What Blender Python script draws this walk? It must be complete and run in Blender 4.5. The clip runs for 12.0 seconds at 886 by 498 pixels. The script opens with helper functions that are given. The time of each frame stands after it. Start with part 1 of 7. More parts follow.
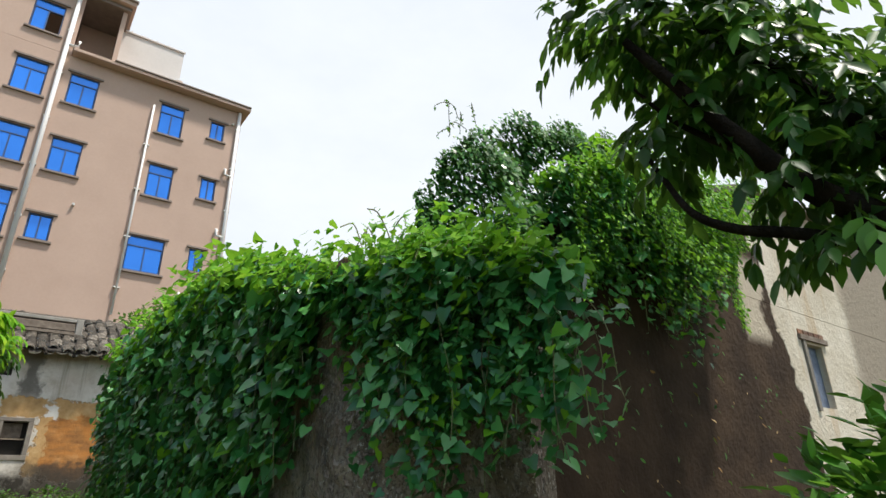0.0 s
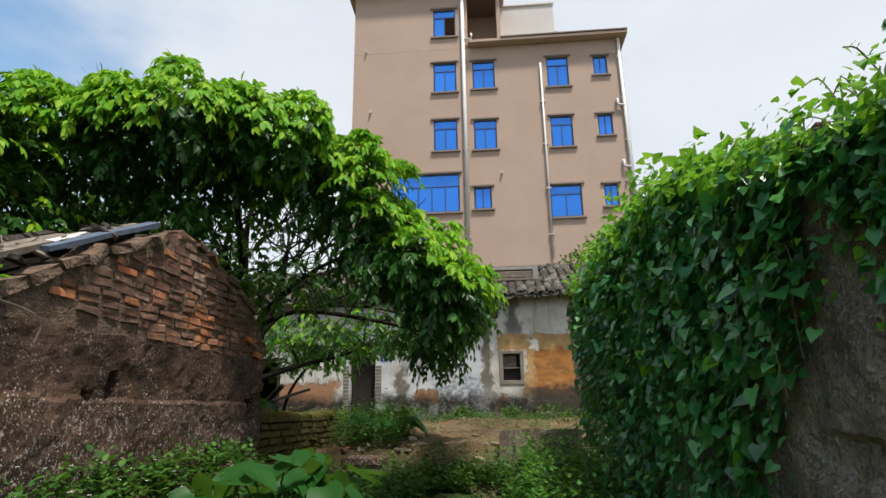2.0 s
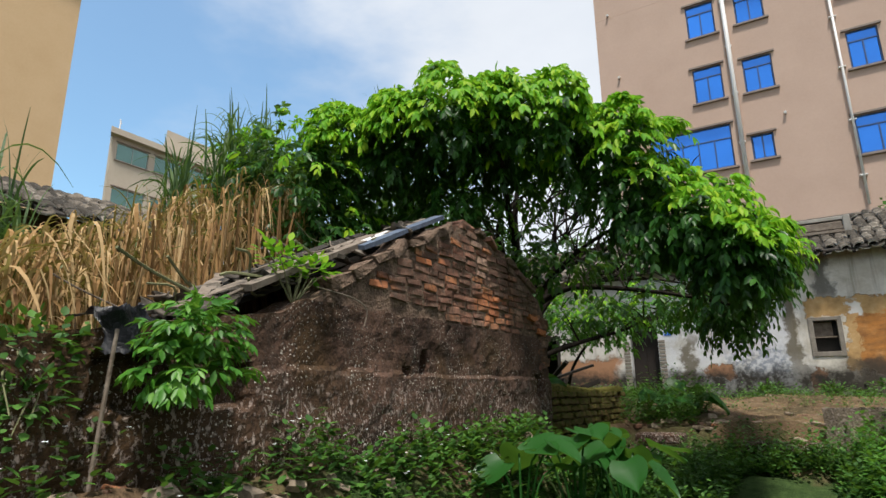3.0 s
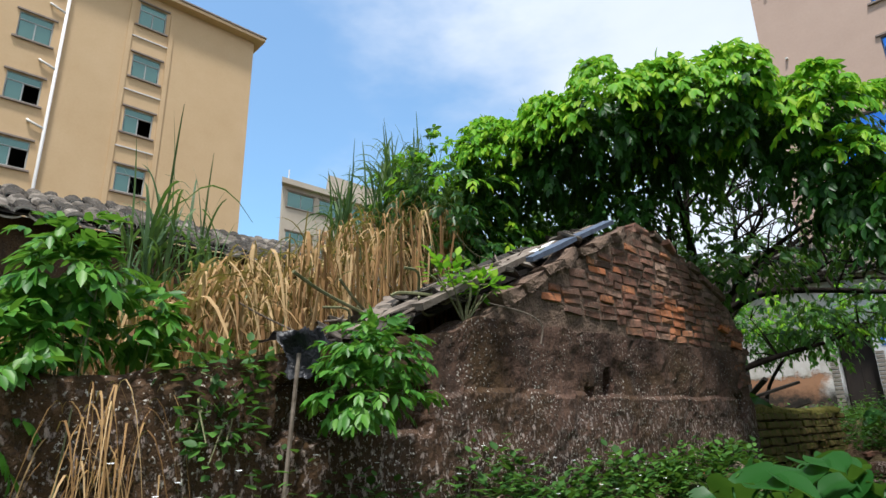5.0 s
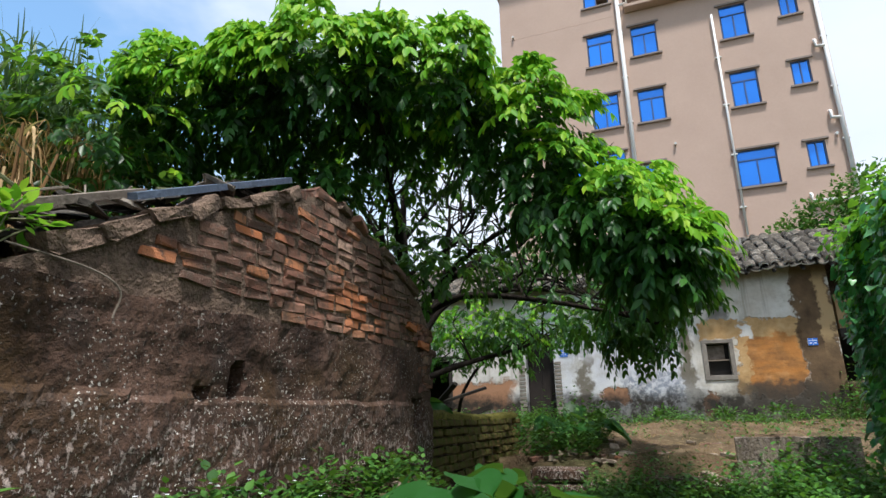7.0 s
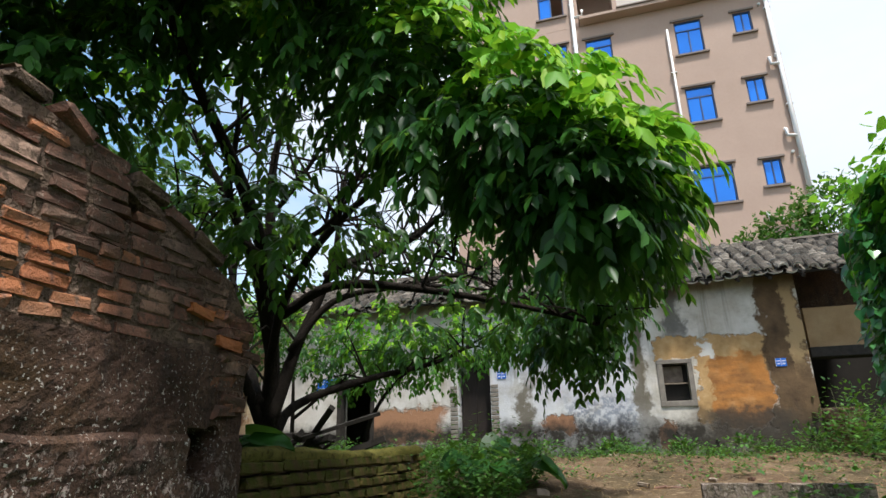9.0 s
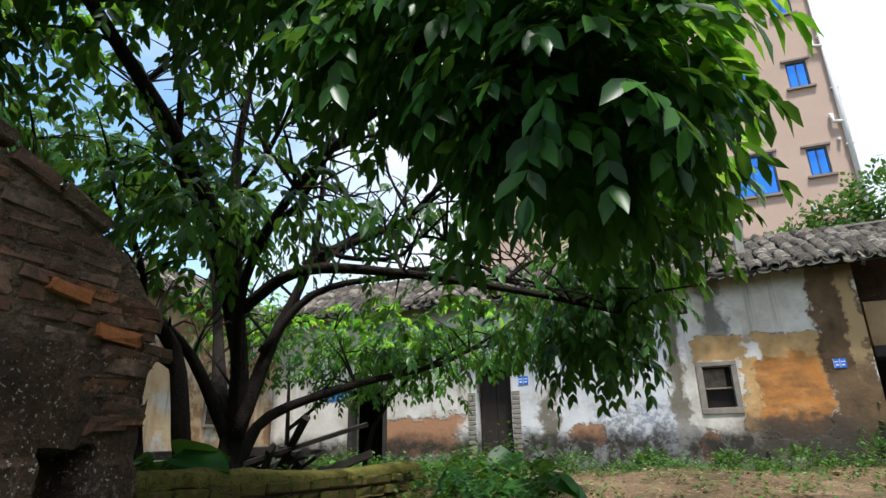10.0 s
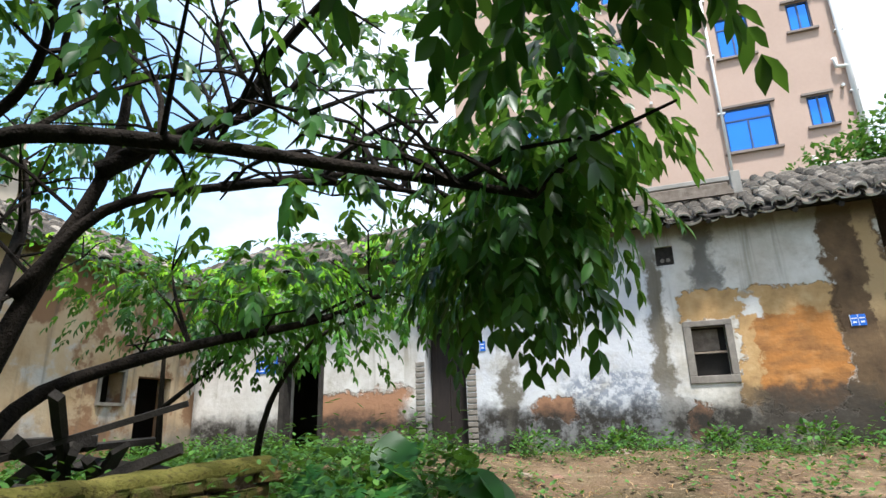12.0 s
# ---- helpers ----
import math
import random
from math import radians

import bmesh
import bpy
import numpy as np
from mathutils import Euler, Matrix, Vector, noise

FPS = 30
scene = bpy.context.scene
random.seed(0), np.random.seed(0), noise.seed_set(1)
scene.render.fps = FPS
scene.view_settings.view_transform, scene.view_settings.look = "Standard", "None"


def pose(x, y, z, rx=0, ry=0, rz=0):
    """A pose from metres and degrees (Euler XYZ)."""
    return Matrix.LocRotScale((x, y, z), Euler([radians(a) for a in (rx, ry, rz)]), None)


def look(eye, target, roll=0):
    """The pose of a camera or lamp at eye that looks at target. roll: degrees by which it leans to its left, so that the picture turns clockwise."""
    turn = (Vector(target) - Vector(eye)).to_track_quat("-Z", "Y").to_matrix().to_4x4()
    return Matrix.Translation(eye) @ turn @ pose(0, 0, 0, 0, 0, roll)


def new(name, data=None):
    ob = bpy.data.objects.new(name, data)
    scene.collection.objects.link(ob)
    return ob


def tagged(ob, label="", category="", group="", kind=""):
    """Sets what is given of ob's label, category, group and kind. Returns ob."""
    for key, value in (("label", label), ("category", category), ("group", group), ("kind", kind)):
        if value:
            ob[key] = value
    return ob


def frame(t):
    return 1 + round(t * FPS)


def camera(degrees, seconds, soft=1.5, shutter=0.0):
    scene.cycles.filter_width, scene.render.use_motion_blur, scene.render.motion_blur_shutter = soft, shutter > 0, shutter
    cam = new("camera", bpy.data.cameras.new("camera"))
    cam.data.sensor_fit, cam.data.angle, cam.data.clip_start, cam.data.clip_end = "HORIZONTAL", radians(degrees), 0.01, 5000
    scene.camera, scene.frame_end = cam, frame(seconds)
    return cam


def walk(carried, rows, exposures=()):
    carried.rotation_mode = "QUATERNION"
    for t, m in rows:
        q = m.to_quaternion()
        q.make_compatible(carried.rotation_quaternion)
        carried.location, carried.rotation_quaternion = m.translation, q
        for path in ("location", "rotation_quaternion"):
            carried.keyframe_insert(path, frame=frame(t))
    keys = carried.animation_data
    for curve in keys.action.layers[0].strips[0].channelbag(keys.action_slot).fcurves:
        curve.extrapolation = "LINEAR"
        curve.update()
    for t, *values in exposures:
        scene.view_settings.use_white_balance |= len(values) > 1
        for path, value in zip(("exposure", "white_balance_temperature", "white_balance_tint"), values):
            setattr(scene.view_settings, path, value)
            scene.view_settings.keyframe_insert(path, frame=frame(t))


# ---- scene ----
cam = camera(74.4, 12.0)
PATH = [
    (0, (0.094, -0.277, 1.429), (1.201, 1.205, 2.191), -0.9),
    (0.5, (0.101, -0.247, 1.433), (1.178, 1.263, 2.181), -0.8),
    (1, (0.086, -0.211, 1.431), (1.011, 1.412, 2.145), -0.9),
    (1.5, (0.042, -0.122, 1.409), (0.475, 1.73, 2.025), -0.9),
    (2, (-0.005, -0.03, 1.408), (-0.163, 1.887, 1.953), -0.9),
    (2.5, (-0.078, 0.0, 1.403), (-0.582, 1.854, 1.957), -0.7),
    (3, (-0.109, -0.013, 1.376), (-1.106, 1.65, 1.865), -0.7),
    (3.5, (-0.119, -0.065, 1.374), (-1.306, 1.471, 1.858), -0.5),
    (3.7, (-0.128, -0.069, 1.372), (-1.39, 1.399, 1.875), -0.7),
    (5.3, (-0.434, 0.225, 1.382), (-1.816, 1.553, 1.953), -1.1),
    (5.5, (-0.462, 0.289, 1.382), (-1.735, 1.734, 1.923), -1.1),
    (6, (-0.532, 0.526, 1.432), (-1.561, 2.159, 1.957), -0.9),
    (6.5, (-0.49, 0.89, 1.432), (-1.329, 2.627, 1.958), -1.2),
    (7, (-0.497, 1.334, 1.428), (-1.183, 3.129, 1.985), -0.9),
    (7.5, (-0.535, 1.806, 1.483), (-1.129, 3.626, 2.061), -0.8),
    (7.7, (-0.548, 1.997, 1.466), (-1.11, 3.823, 2.056), -0.7),
    (9.3, (-0.365, 3.675, 1.495), (-0.922, 5.483, 2.143), -1.1),
    (9.5, (-0.342, 3.866, 1.518), (-0.919, 5.667, 2.17), -1.0),
    (10, (-0.384, 4.334, 1.542), (-1.034, 6.103, 2.21), -1.0),
    (10.5, (-0.462, 4.803, 1.57), (-1.158, 6.563, 2.219), -1.1),
    (11, (-0.44, 5.285, 1.61), (-1.107, 7.063, 2.238), -1.1),
    (11.5, (-0.391, 5.81, 1.64), (-1.03, 7.605, 2.247), -1.5),
    (12, (-0.274, 6.315, 1.638), (-0.911, 8.118, 2.223), -1.7),
]
walk(cam, [(t, look(eye, target, roll)) for t, eye, target, roll in PATH],
     exposures=((0.0, 0.25, 6450, 10), (1.5, 0.1, 6450, 10), (2.5, 0.0, 6450, 10), (3.5, 0.2, 6450, 10), (5.5, 0.22, 5950, 10), (7.0, 0.3, 6000, 10), (7.5, 0.5, 6150, 10),
                (9.5, 0.3, 6150, 10), (10.5, 0.7, 5900, 10), (12.0, 0.85, 5950, 10)))

# ---- world, sun, exposure ----
world = bpy.data.worlds.new("sky")
scene.world = world
world.use_nodes = True
wt = world.node_tree
wt.nodes.clear()


def wn(kind, **props):
    n = wt.nodes.new(kind)
    for k, v in props.items():
        if k in n.inputs:
            n.inputs[k].default_value = v
    return n


SUN_EL, SUN_AZ = radians(68), radians(145)   # azimuth clockwise from +y
sky = wt.nodes.new("ShaderNodeTexSky")
sky.sky_type = "NISHITA"
sky.sun_disc = False
sky.sun_elevation, sky.sun_rotation = SUN_EL, SUN_AZ
sky.air_density, sky.dust_density, sky.ozone_density = 1.3, 0.3, 2.5
tc = wn("ShaderNodeTexCoord")
# clouds: drifting sheets of white, thick towards the bright side of the sky, thin in the west
cn = wn("ShaderNodeTexNoise", Scale=1.7, Detail=6.0, Roughness=0.55)
cmap = wt.nodes.new("ShaderNodeMapping")
cmap.inputs["Scale"].default_value = (1.0, 1.0, 2.2)
wt.links.new(tc.outputs["Generated"], cmap.inputs["Vector"])
wt.links.new(cmap.outputs["Vector"], cn.inputs["Vector"])
dot = wt.nodes.new("ShaderNodeVectorMath")
dot.operation = "DOT_PRODUCT"
dot.inputs[1].default_value = (1.0, 0.10, 0.10)
wt.links.new(tc.outputs["Generated"], dot.inputs[0])
bias = wt.nodes.new("ShaderNodeMath")
bias.operation = "MULTIPLY_ADD"
bias.inputs[1].default_value, bias.inputs[2].default_value = 0.60, 0.27
wt.links.new(dot.outputs["Value"], bias.inputs[0])
add = wt.nodes.new("ShaderNodeMath")
add.operation = "ADD"
wt.links.new(cn.outputs["Fac"], add.inputs[0])
wt.links.new(bias.outputs[0], add.inputs[1])
cr = wt.nodes.new("ShaderNodeMapRange")
cr.interpolation_type = "SMOOTHSTEP"
cr.inputs["From Min"].default_value, cr.inputs["From Max"].default_value = 0.38, 0.72
cr.inputs["To Min"].default_value, cr.inputs["To Max"].default_value = 0.14, 0.95
wt.links.new(add.outputs[0], cr.inputs["Value"])
cn2 = wn("ShaderNodeTexNoise", Scale=3.3, Detail=5.0, Roughness=0.6)
wt.links.new(cmap.outputs["Vector"], cn2.inputs["Vector"])
cc = wt.nodes.new("ShaderNodeMix")
cc.data_type = "RGBA"
cc.inputs[6].default_value = (8.3, 8.8, 9.5, 1)
cc.inputs[7].default_value = (10.7, 11.0, 11.4, 1)
wt.links.new(cn2.outputs["Fac"], cc.inputs[0])
mixs = wt.nodes.new("ShaderNodeMix")
mixs.data_type = "RGBA"
wt.links.new(cr.outputs[0], mixs.inputs[0])
tint = wt.nodes.new("ShaderNodeMix")
tint.data_type, tint.blend_type = "RGBA", "MULTIPLY"
tint.inputs[0].default_value = 1.0
tint.inputs[7].default_value = (1.5, 2.1, 2.2, 1)
wt.links.new(sky.outputs[0], tint.inputs[6])
wt.links.new(tint.outputs[2], mixs.inputs[6])
wt.links.new(cc.outputs[2], mixs.inputs[7])
bg = wn("ShaderNodeBackground", Strength=0.085)
wo = wn("ShaderNodeOutputWorld")
wt.links.new(mixs.outputs[2], bg.inputs[0])
wt.links.new(bg.outputs[0], wo.inputs[0])

sun_data = bpy.data.lights.new("sun", "SUN")
sun_data.energy, sun_data.angle, sun_data.color = 5.0, radians(6), (1.0, 0.94, 0.84)
sun = new("sun", sun_data)
sdir = Vector((math.sin(SUN_AZ) * math.cos(SUN_EL), math.cos(SUN_AZ) * math.cos(SUN_EL), math.sin(SUN_EL)))
sun.matrix_world = look(sdir * 60, (0, 0, 0))


# ---- materials ----
class G:
    """A node material and short calls to fill it."""

    def __init__(self, name, rough=0.85, metal=0.0, spec=0.4):
        self.m = bpy.data.materials.new(name)
        self.m.use_nodes = True
        self.t = self.m.node_tree
        self.b = self.t.nodes["Principled BSDF"]
        self.b.inputs["Roughness"].default_value = rough
        self.b.inputs["Metallic"].default_value = metal
        self.b.inputs["Specular IOR Level"].default_value = spec
        self.c = self.t.nodes.new("ShaderNodeTexCoord").outputs["Object"]

    def put(self, sock, v):
        if isinstance(v, bpy.types.NodeSocket):
            self.t.links.new(v, sock)
        elif v is not None:
            if isinstance(v, tuple) and len(v) == 3 and sock.type == "RGBA":
                v = (*v, 1)
            sock.default_value = v

    def noise(self, scale, detail=4, rough=0.6, vec=None, stretch=None):
        vec = vec or self.c
        if stretch:
            mp = self.t.nodes.new("ShaderNodeMapping")
            mp.inputs["Scale"].default_value = stretch
            self.put(mp.inputs["Vector"], vec)
            vec = mp.outputs[0]
        n = self.t.nodes.new("ShaderNodeTexNoise")
        n.inputs["Scale"].default_value, n.inputs["Detail"].default_value, n.inputs["Roughness"].default_value = scale, detail, rough
        self.put(n.inputs["Vector"], vec)
        return n.outputs["Fac"]

    def step(self, v, a, b):
        n = self.t.nodes.new("ShaderNodeMapRange")
        n.interpolation_type = "SMOOTHSTEP"
        self.put(n.inputs["Value"], v)
        n.inputs["From Min"].default_value, n.inputs["From Max"].default_value = a, b
        return n.outputs[0]

    def op(self, o, a, b=None):
        n = self.t.nodes.new("ShaderNodeMath")
        n.operation = o
        self.put(n.inputs[0], a)
        self.put(n.inputs[1], b)
        return n.outputs[0]

    def mix(self, f, a, b, blend="MIX"):
        n = self.t.nodes.new("ShaderNodeMix")
        n.data_type, n.blend_type = "RGBA", blend
        self.put(n.inputs[0], f)
        self.put(n.inputs[6], a)
        self.put(n.inputs[7], b)
        return n.outputs[2]

    def ramp(self, f, *stops):
        n = self.t.nodes.new("ShaderNodeValToRGB")
        e = n.color_ramp.elements
        while len(e) < len(stops):
            e.new(0.5)
        for el, (p, c) in zip(e, stops):
            el.position, el.color = p, (*c, 1)
        self.put(n.inputs[0], f)
        return n.outputs[0]

    def xyz(self):
        n = self.t.nodes.new("ShaderNodeSeparateXYZ")
        self.put(n.inputs[0], self.c)
        return n.outputs

    def rnd(self):
        return self.t.nodes.new("ShaderNodeObjectInfo").outputs["Random"]

    def island(self):
        return self.t.nodes.new("ShaderNodeNewGeometry").outputs["Random Per Island"]

    def bump(self, h, strength=0.5, dist=0.02):
        n = self.t.nodes.new("ShaderNodeBump")
        n.inputs["Strength"].default_value, n.inputs["Distance"].default_value = strength, dist
        self.put(n.inputs["Height"], h)
        self.t.links.new(n.outputs[0], self.b.inputs["Normal"])

    def done(self, col, rough=None):
        self.put(self.b.inputs["Base Color"], col)
        self.put(self.b.inputs["Roughness"], rough)
        return self.m

    def patch(self, wx, wz, cx, cz, rx, rz, soft=0.08, box=True):
        """A worn patch about (cx, cz) in warped wall coordinates."""
        dx = self.op("DIVIDE", self.op("ABSOLUTE", self.op("SUBTRACT", wx, cx)), rx)
        dz = self.op("DIVIDE", self.op("ABSOLUTE", self.op("SUBTRACT", wz, cz)), rz)
        if box:
            d = self.op("MAXIMUM", dx, dz)
        else:
            d = self.op("SQRT", self.op("ADD", self.op("MULTIPLY", dx, dx), self.op("MULTIPLY", dz, dz)))
        return self.op("SUBTRACT", 1.0, self.step(d, 1 - soft, 1 + soft))


def simple(name, a, b, scale=6.0, rough=0.85, bump=0.3, dist=0.01, metal=0.0, fine=60.0, stretch=None, spec=0.4):
    """Two tones mottled at two scales, with a fine relief."""
    g = G(name, rough, metal, spec)
    n1, n2 = g.noise(scale, 5, stretch=stretch), g.noise(fine, 3)
    f = g.op("ADD", g.op("MULTIPLY", n1, 0.7), g.op("MULTIPLY", n2, 0.3))
    g.bump(g.op("ADD", n1, n2), bump, dist)
    return g.done(g.ramp(f, (0.32, a), (0.68, b)))


def leafy(name, dark, mid, light, gloss=0.42, trans=0.3, spec=0.5):
    """Leaves: each differs a little, light passes through."""
    g = G(name, gloss, 0, spec * 0.6)
    col = g.ramp(g.island(), (0.0, dark), (0.5, mid), (1.0, light))
    col = g.mix(g.op("MULTIPLY", g.noise(1.3, 3), 0.4), col, dark)
    g.done(col)
    tr = g.t.nodes.new("ShaderNodeBsdfTranslucent")
    g.put(tr.inputs[0], g.mix(0.45, col, (0.20, 0.36, 0.03)))
    mx = g.t.nodes.new("ShaderNodeMixShader")
    mx.inputs[0].default_value = trans
    g.t.links.new(g.b.outputs[0], mx.inputs[1])
    g.t.links.new(tr.outputs[0], mx.inputs[2])
    g.t.links.new(mx.outputs[0], g.t.nodes["Material Output"].inputs[0])
    return g.m


def brick_mat(name, hue=0.0):
    g = G(name, 0.93, 0, 0.2)
    r = g.rnd()
    where = g.t.nodes.new("ShaderNodeNewGeometry").outputs["Position"]
    base = g.ramp(r, (0.0, (0.17, 0.085, 0.060)), (0.35, (0.27, 0.125, 0.085)), (0.62, (0.37, 0.19, 0.13)), (0.80, (0.42, 0.28, 0.21)), (0.92, (0.50, 0.20, 0.09)))
    col = g.mix(g.op("MULTIPLY", g.step(g.noise(2.6, 5, 0.65, vec=where), 0.36, 0.60), 0.72), base, (0.075, 0.050, 0.038))
    col = g.mix(g.op("MULTIPLY", g.step(g.noise(16, 6, 0.75, vec=where), 0.48, 0.58), 0.70), col, (0.090, 0.066, 0.050))
    col = g.mix(g.op("MULTIPLY", g.step(g.noise(30, 5, 0.7, vec=where), 0.58, 0.66), 0.45), col, (0.40, 0.31, 0.25))
    pos = g.t.nodes.new("ShaderNodeSeparateXYZ")
    g.put(pos.inputs[0], g.t.nodes.new("ShaderNodeNewGeometry").outputs["Position"])
    fresh = g.op("MAXIMUM", g.op("MAXIMUM", g.patch(pos.outputs[1], pos.outputs[2], 5.0, 2.18, 0.36, 0.17, 0.4, False), g.patch(pos.outputs[1], pos.outputs[2], 3.85, 2.46, 0.26, 0.07, 0.4, False)), g.patch(pos.outputs[1], pos.outputs[2], 3.16, 2.10, 0.24, 0.12, 0.4, False))
    fresh = g.op("MULTIPLY", fresh, g.op("MULTIPLY", g.step(r, 0.15, 0.40), g.step(g.noise(12, 4, 0.7), 0.34, 0.50)))
    col = g.mix(g.op("MULTIPLY", fresh, 0.9), col, g.mix(r, (0.58, 0.17, 0.05), (0.42, 0.20, 0.11)))
    spk = g.step(g.noise(70, 3), 0.66, 0.78)
    col = g.mix(g.op("MULTIPLY", spk, 0.5), col, (0.42, 0.38, 0.32))
    g.bump(g.op("ADD", g.noise(18, 5), g.noise(90, 3)), 0.7, 0.012)
    return g.done(col)


def make_render_mat(name, base_a, base_b, moss, white=0.5, zline=1.5):
    """Old dark cement or earth render: soot, moss, lichen dots and drips."""
    g = G(name, 0.95, 0, 0.2)
    x, y, z = g.xyz()
    col = g.ramp(g.noise(2.2, 6), (0.3, base_a), (0.7, base_b))
    col = g.mix(g.op("MULTIPLY", g.step(g.noise(9, 5, stretch=(1, 1, 0.35)), 0.45, 0.75), 0.6), col, (0.035, 0.032, 0.030))
    col = g.mix(g.op("MULTIPLY", g.step(g.noise(1.4, 4), 0.48, 0.70), 0.65), col, moss)
    col = g.mix(g.op("MULTIPLY", g.step(g.op("ADD", y, g.op("MULTIPLY", g.noise(2, 4), 1.2)), 3.2, 2.2), 0.55), col, moss) if zline == 1.50 else col
    dots = g.op("MULTIPLY", g.step(g.noise(62, 2, 0.5), 0.62, 0.66), g.op("MULTIPLY", g.step(g.noise(3.1, 3), 0.40, 0.56), g.op("SUBTRACT", 1.0, g.op("MULTIPLY", g.step(z, 1.2, 1.95), 0.6))))
    col = g.mix(g.op("MULTIPLY", dots, white), col, (0.68, 0.64, 0.58))
    pit = g.step(g.noise(44, 4, 0.7), 0.52, 0.60)
    col = g.mix(g.op("MULTIPLY", pit, 0.6), col, (0.030, 0.022, 0.018))
    fleck = g.op("MULTIPLY", g.step(g.noise(36, 4, 0.7, stretch=(1, 1, 0.6)), 0.53, 0.60), g.step(g.op("SUBTRACT", zline + 0.1, z), 0.0, 0.35))
    col = g.mix(g.op("MULTIPLY", fleck, white * 0.75), col, (0.46, 0.37, 0.33))
    h = g.op("ADD", g.op("ADD", g.noise(7, 6, 0.7), g.op("MULTIPLY", g.noise(34, 4, 0.7), 0.6)), g.op("MULTIPLY", fleck, 0.6))
    g.bump(h, 0.9, 0.03)
    return g.done(col)


def make_house_plaster():
    """Whitewash over ochre mud brick: peeled patches, rain stains, a sooty foot."""
    g = G("old_whitewash", 0.92, 0, 0.2)
    x, y, z = g.xyz()
    wx = g.op("ADD", x, g.op("MULTIPLY", g.op("SUBTRACT", g.noise(3.1, 7, 0.68), 0.5), 0.75))
    wz = g.op("ADD", z, g.op("MULTIPLY", g.op("SUBTRACT", g.noise(3.7, 7, 0.68), 0.5), 0.62))
    white = g.ramp(g.noise(1.1, 5), (0.3, (0.50, 0.51, 0.56)), (0.7, (0.68, 0.68, 0.68)))
    warm = g.ramp(g.noise(2.0, 5), (0.3, (0.50, 0.45, 0.38)), (0.7, (0.68, 0.65, 0.60)))
    col = g.mix(g.step(wx, -0.4, 0.3), white, warm)
    leftw = g.ramp(g.noise(2.0, 5), (0.3, (0.50, 0.46, 0.42)), (0.7, (0.68, 0.65, 0.62)))
    col = g.mix(g.op("SUBTRACT", 1.0, g.step(wx, -3.9, -3.6)), col, leftw)
    # grey peeled render low on the whitewashed stretch
    flake = g.op("MULTIPLY", g.patch(wx, wz, -0.95, 1.98, 0.62, 0.36, 0.25), g.step(g.noise(9, 5, 0.7), 0.42, 0.56))
    col = g.mix(flake, col, (0.27, 0.29, 0.34))
    # drips
    drip = g.op("MULTIPLY", g.step(g.noise(5.5, 3, stretch=(1, 1, 0.06)), 0.56, 0.72), g.step(wz, 1.7, 3.2))
    col = g.mix(g.op("MULTIPLY", drip, 0.65), col, (0.20, 0.175, 0.12))
    grime = g.step(g.noise(1.7, 6, 0.7), 0.48, 0.72)
    col = g.mix(g.op("MULTIPLY", grime, 0.6), col, (0.31, 0.27, 0.20))
    stain = g.op("MAXIMUM", g.patch(wx, wz, -0.17, 3.0, 0.13, 1.15, 0.4), g.patch(wx, wz, -2.35, 2.1, 0.12, 0.65, 0.5))
    col = g.mix(g.op("MULTIPLY", stain, 0.88), col, (0.115, 0.095, 0.062))
    stain2 = g.patch(wx, wz, 0.52, 3.85, 0.15, 0.55, 0.45)
    col = g.mix(g.op("MULTIPLY", stain2, 0.85), col, (0.10, 0.095, 0.085))
    # bared mud brick
    mud = g.ramp(g.noise(5, 5), (0.22, (0.30, 0.18, 0.085)), (0.5, (0.46, 0.29, 0.13)), (0.78, (0.58, 0.40, 0.21)))
    course = g.step(g.noise(4.5, 4, 0.6, stretch=(0.6, 1, 1.5)), 0.34, 0.60)
    orange = g.mix(course, g.ramp(g.noise(7, 5), (0.3, (0.22, 0.10, 0.036)), (0.7, (0.36, 0.17, 0.06))), g.ramp(g.noise(4, 5), (0.22, (0.36, 0.15, 0.045)), (0.5, (0.47, 0.20, 0.055)), (0.78, (0.54, 0.29, 0.12))))
    m1 = g.op("MAXIMUM", g.patch(wx, wz, 0.52, 3.13, 0.38, 0.2, 0.07), g.patch(wx, wz, 1.55, 3.0, 0.52, 0.32, 0.06))
    m1 = g.op("MAXIMUM", m1, g.patch(wx, wz, 0.98, 2.5, 0.18, 0.72, 0.1))
    col = g.mix(m1, col, mud)
    m2 = g.patch(wx, wz, 1.52, 2.32, 0.46, 0.62, 0.07)
    col = g.mix(m2, col, orange)
    col = g.mix(g.patch(wx, wz, 1.02, 3.02, 0.15, 0.13, 0.12), col, (0.62, 0.60, 0.57))
    m3 = g.op("MAXIMUM", g.patch(wx, wz, 0.22, 1.62, 0.19, 0.28, 0.1, False), g.patch(wx, wz, -1.75, 1.85, 0.32, 0.16, 0.12))
    m3 = g.op("MAXIMUM", m3, g.patch(wx, wz, -5.0, 1.9, 1.0, 0.34, 0.15))
    col = g.mix(m3, col, (0.36, 0.19, 0.11))
    brown = g.ramp(g.noise(3, 6), (0.3, (0.065, 0.042, 0.026)), (0.7, (0.18, 0.115, 0.062)))
    m4 = g.patch(wx, wz, 2.35, 2.6, 0.36, 2.4, 0.1)
    col = g.mix(m4, col, brown)
    tan = g.patch(wx, wz, 2.52, 3.5, 0.12, 0.75, 0.3)
    col = g.mix(g.op("MULTIPLY", tan, 0.8), col, (0.48, 0.33, 0.17))
    # soot and damp at the foot, painted shade below the eaves
    foot = g.op("SUBTRACT", 1.0, g.step(wz, 1.70, 2.06))
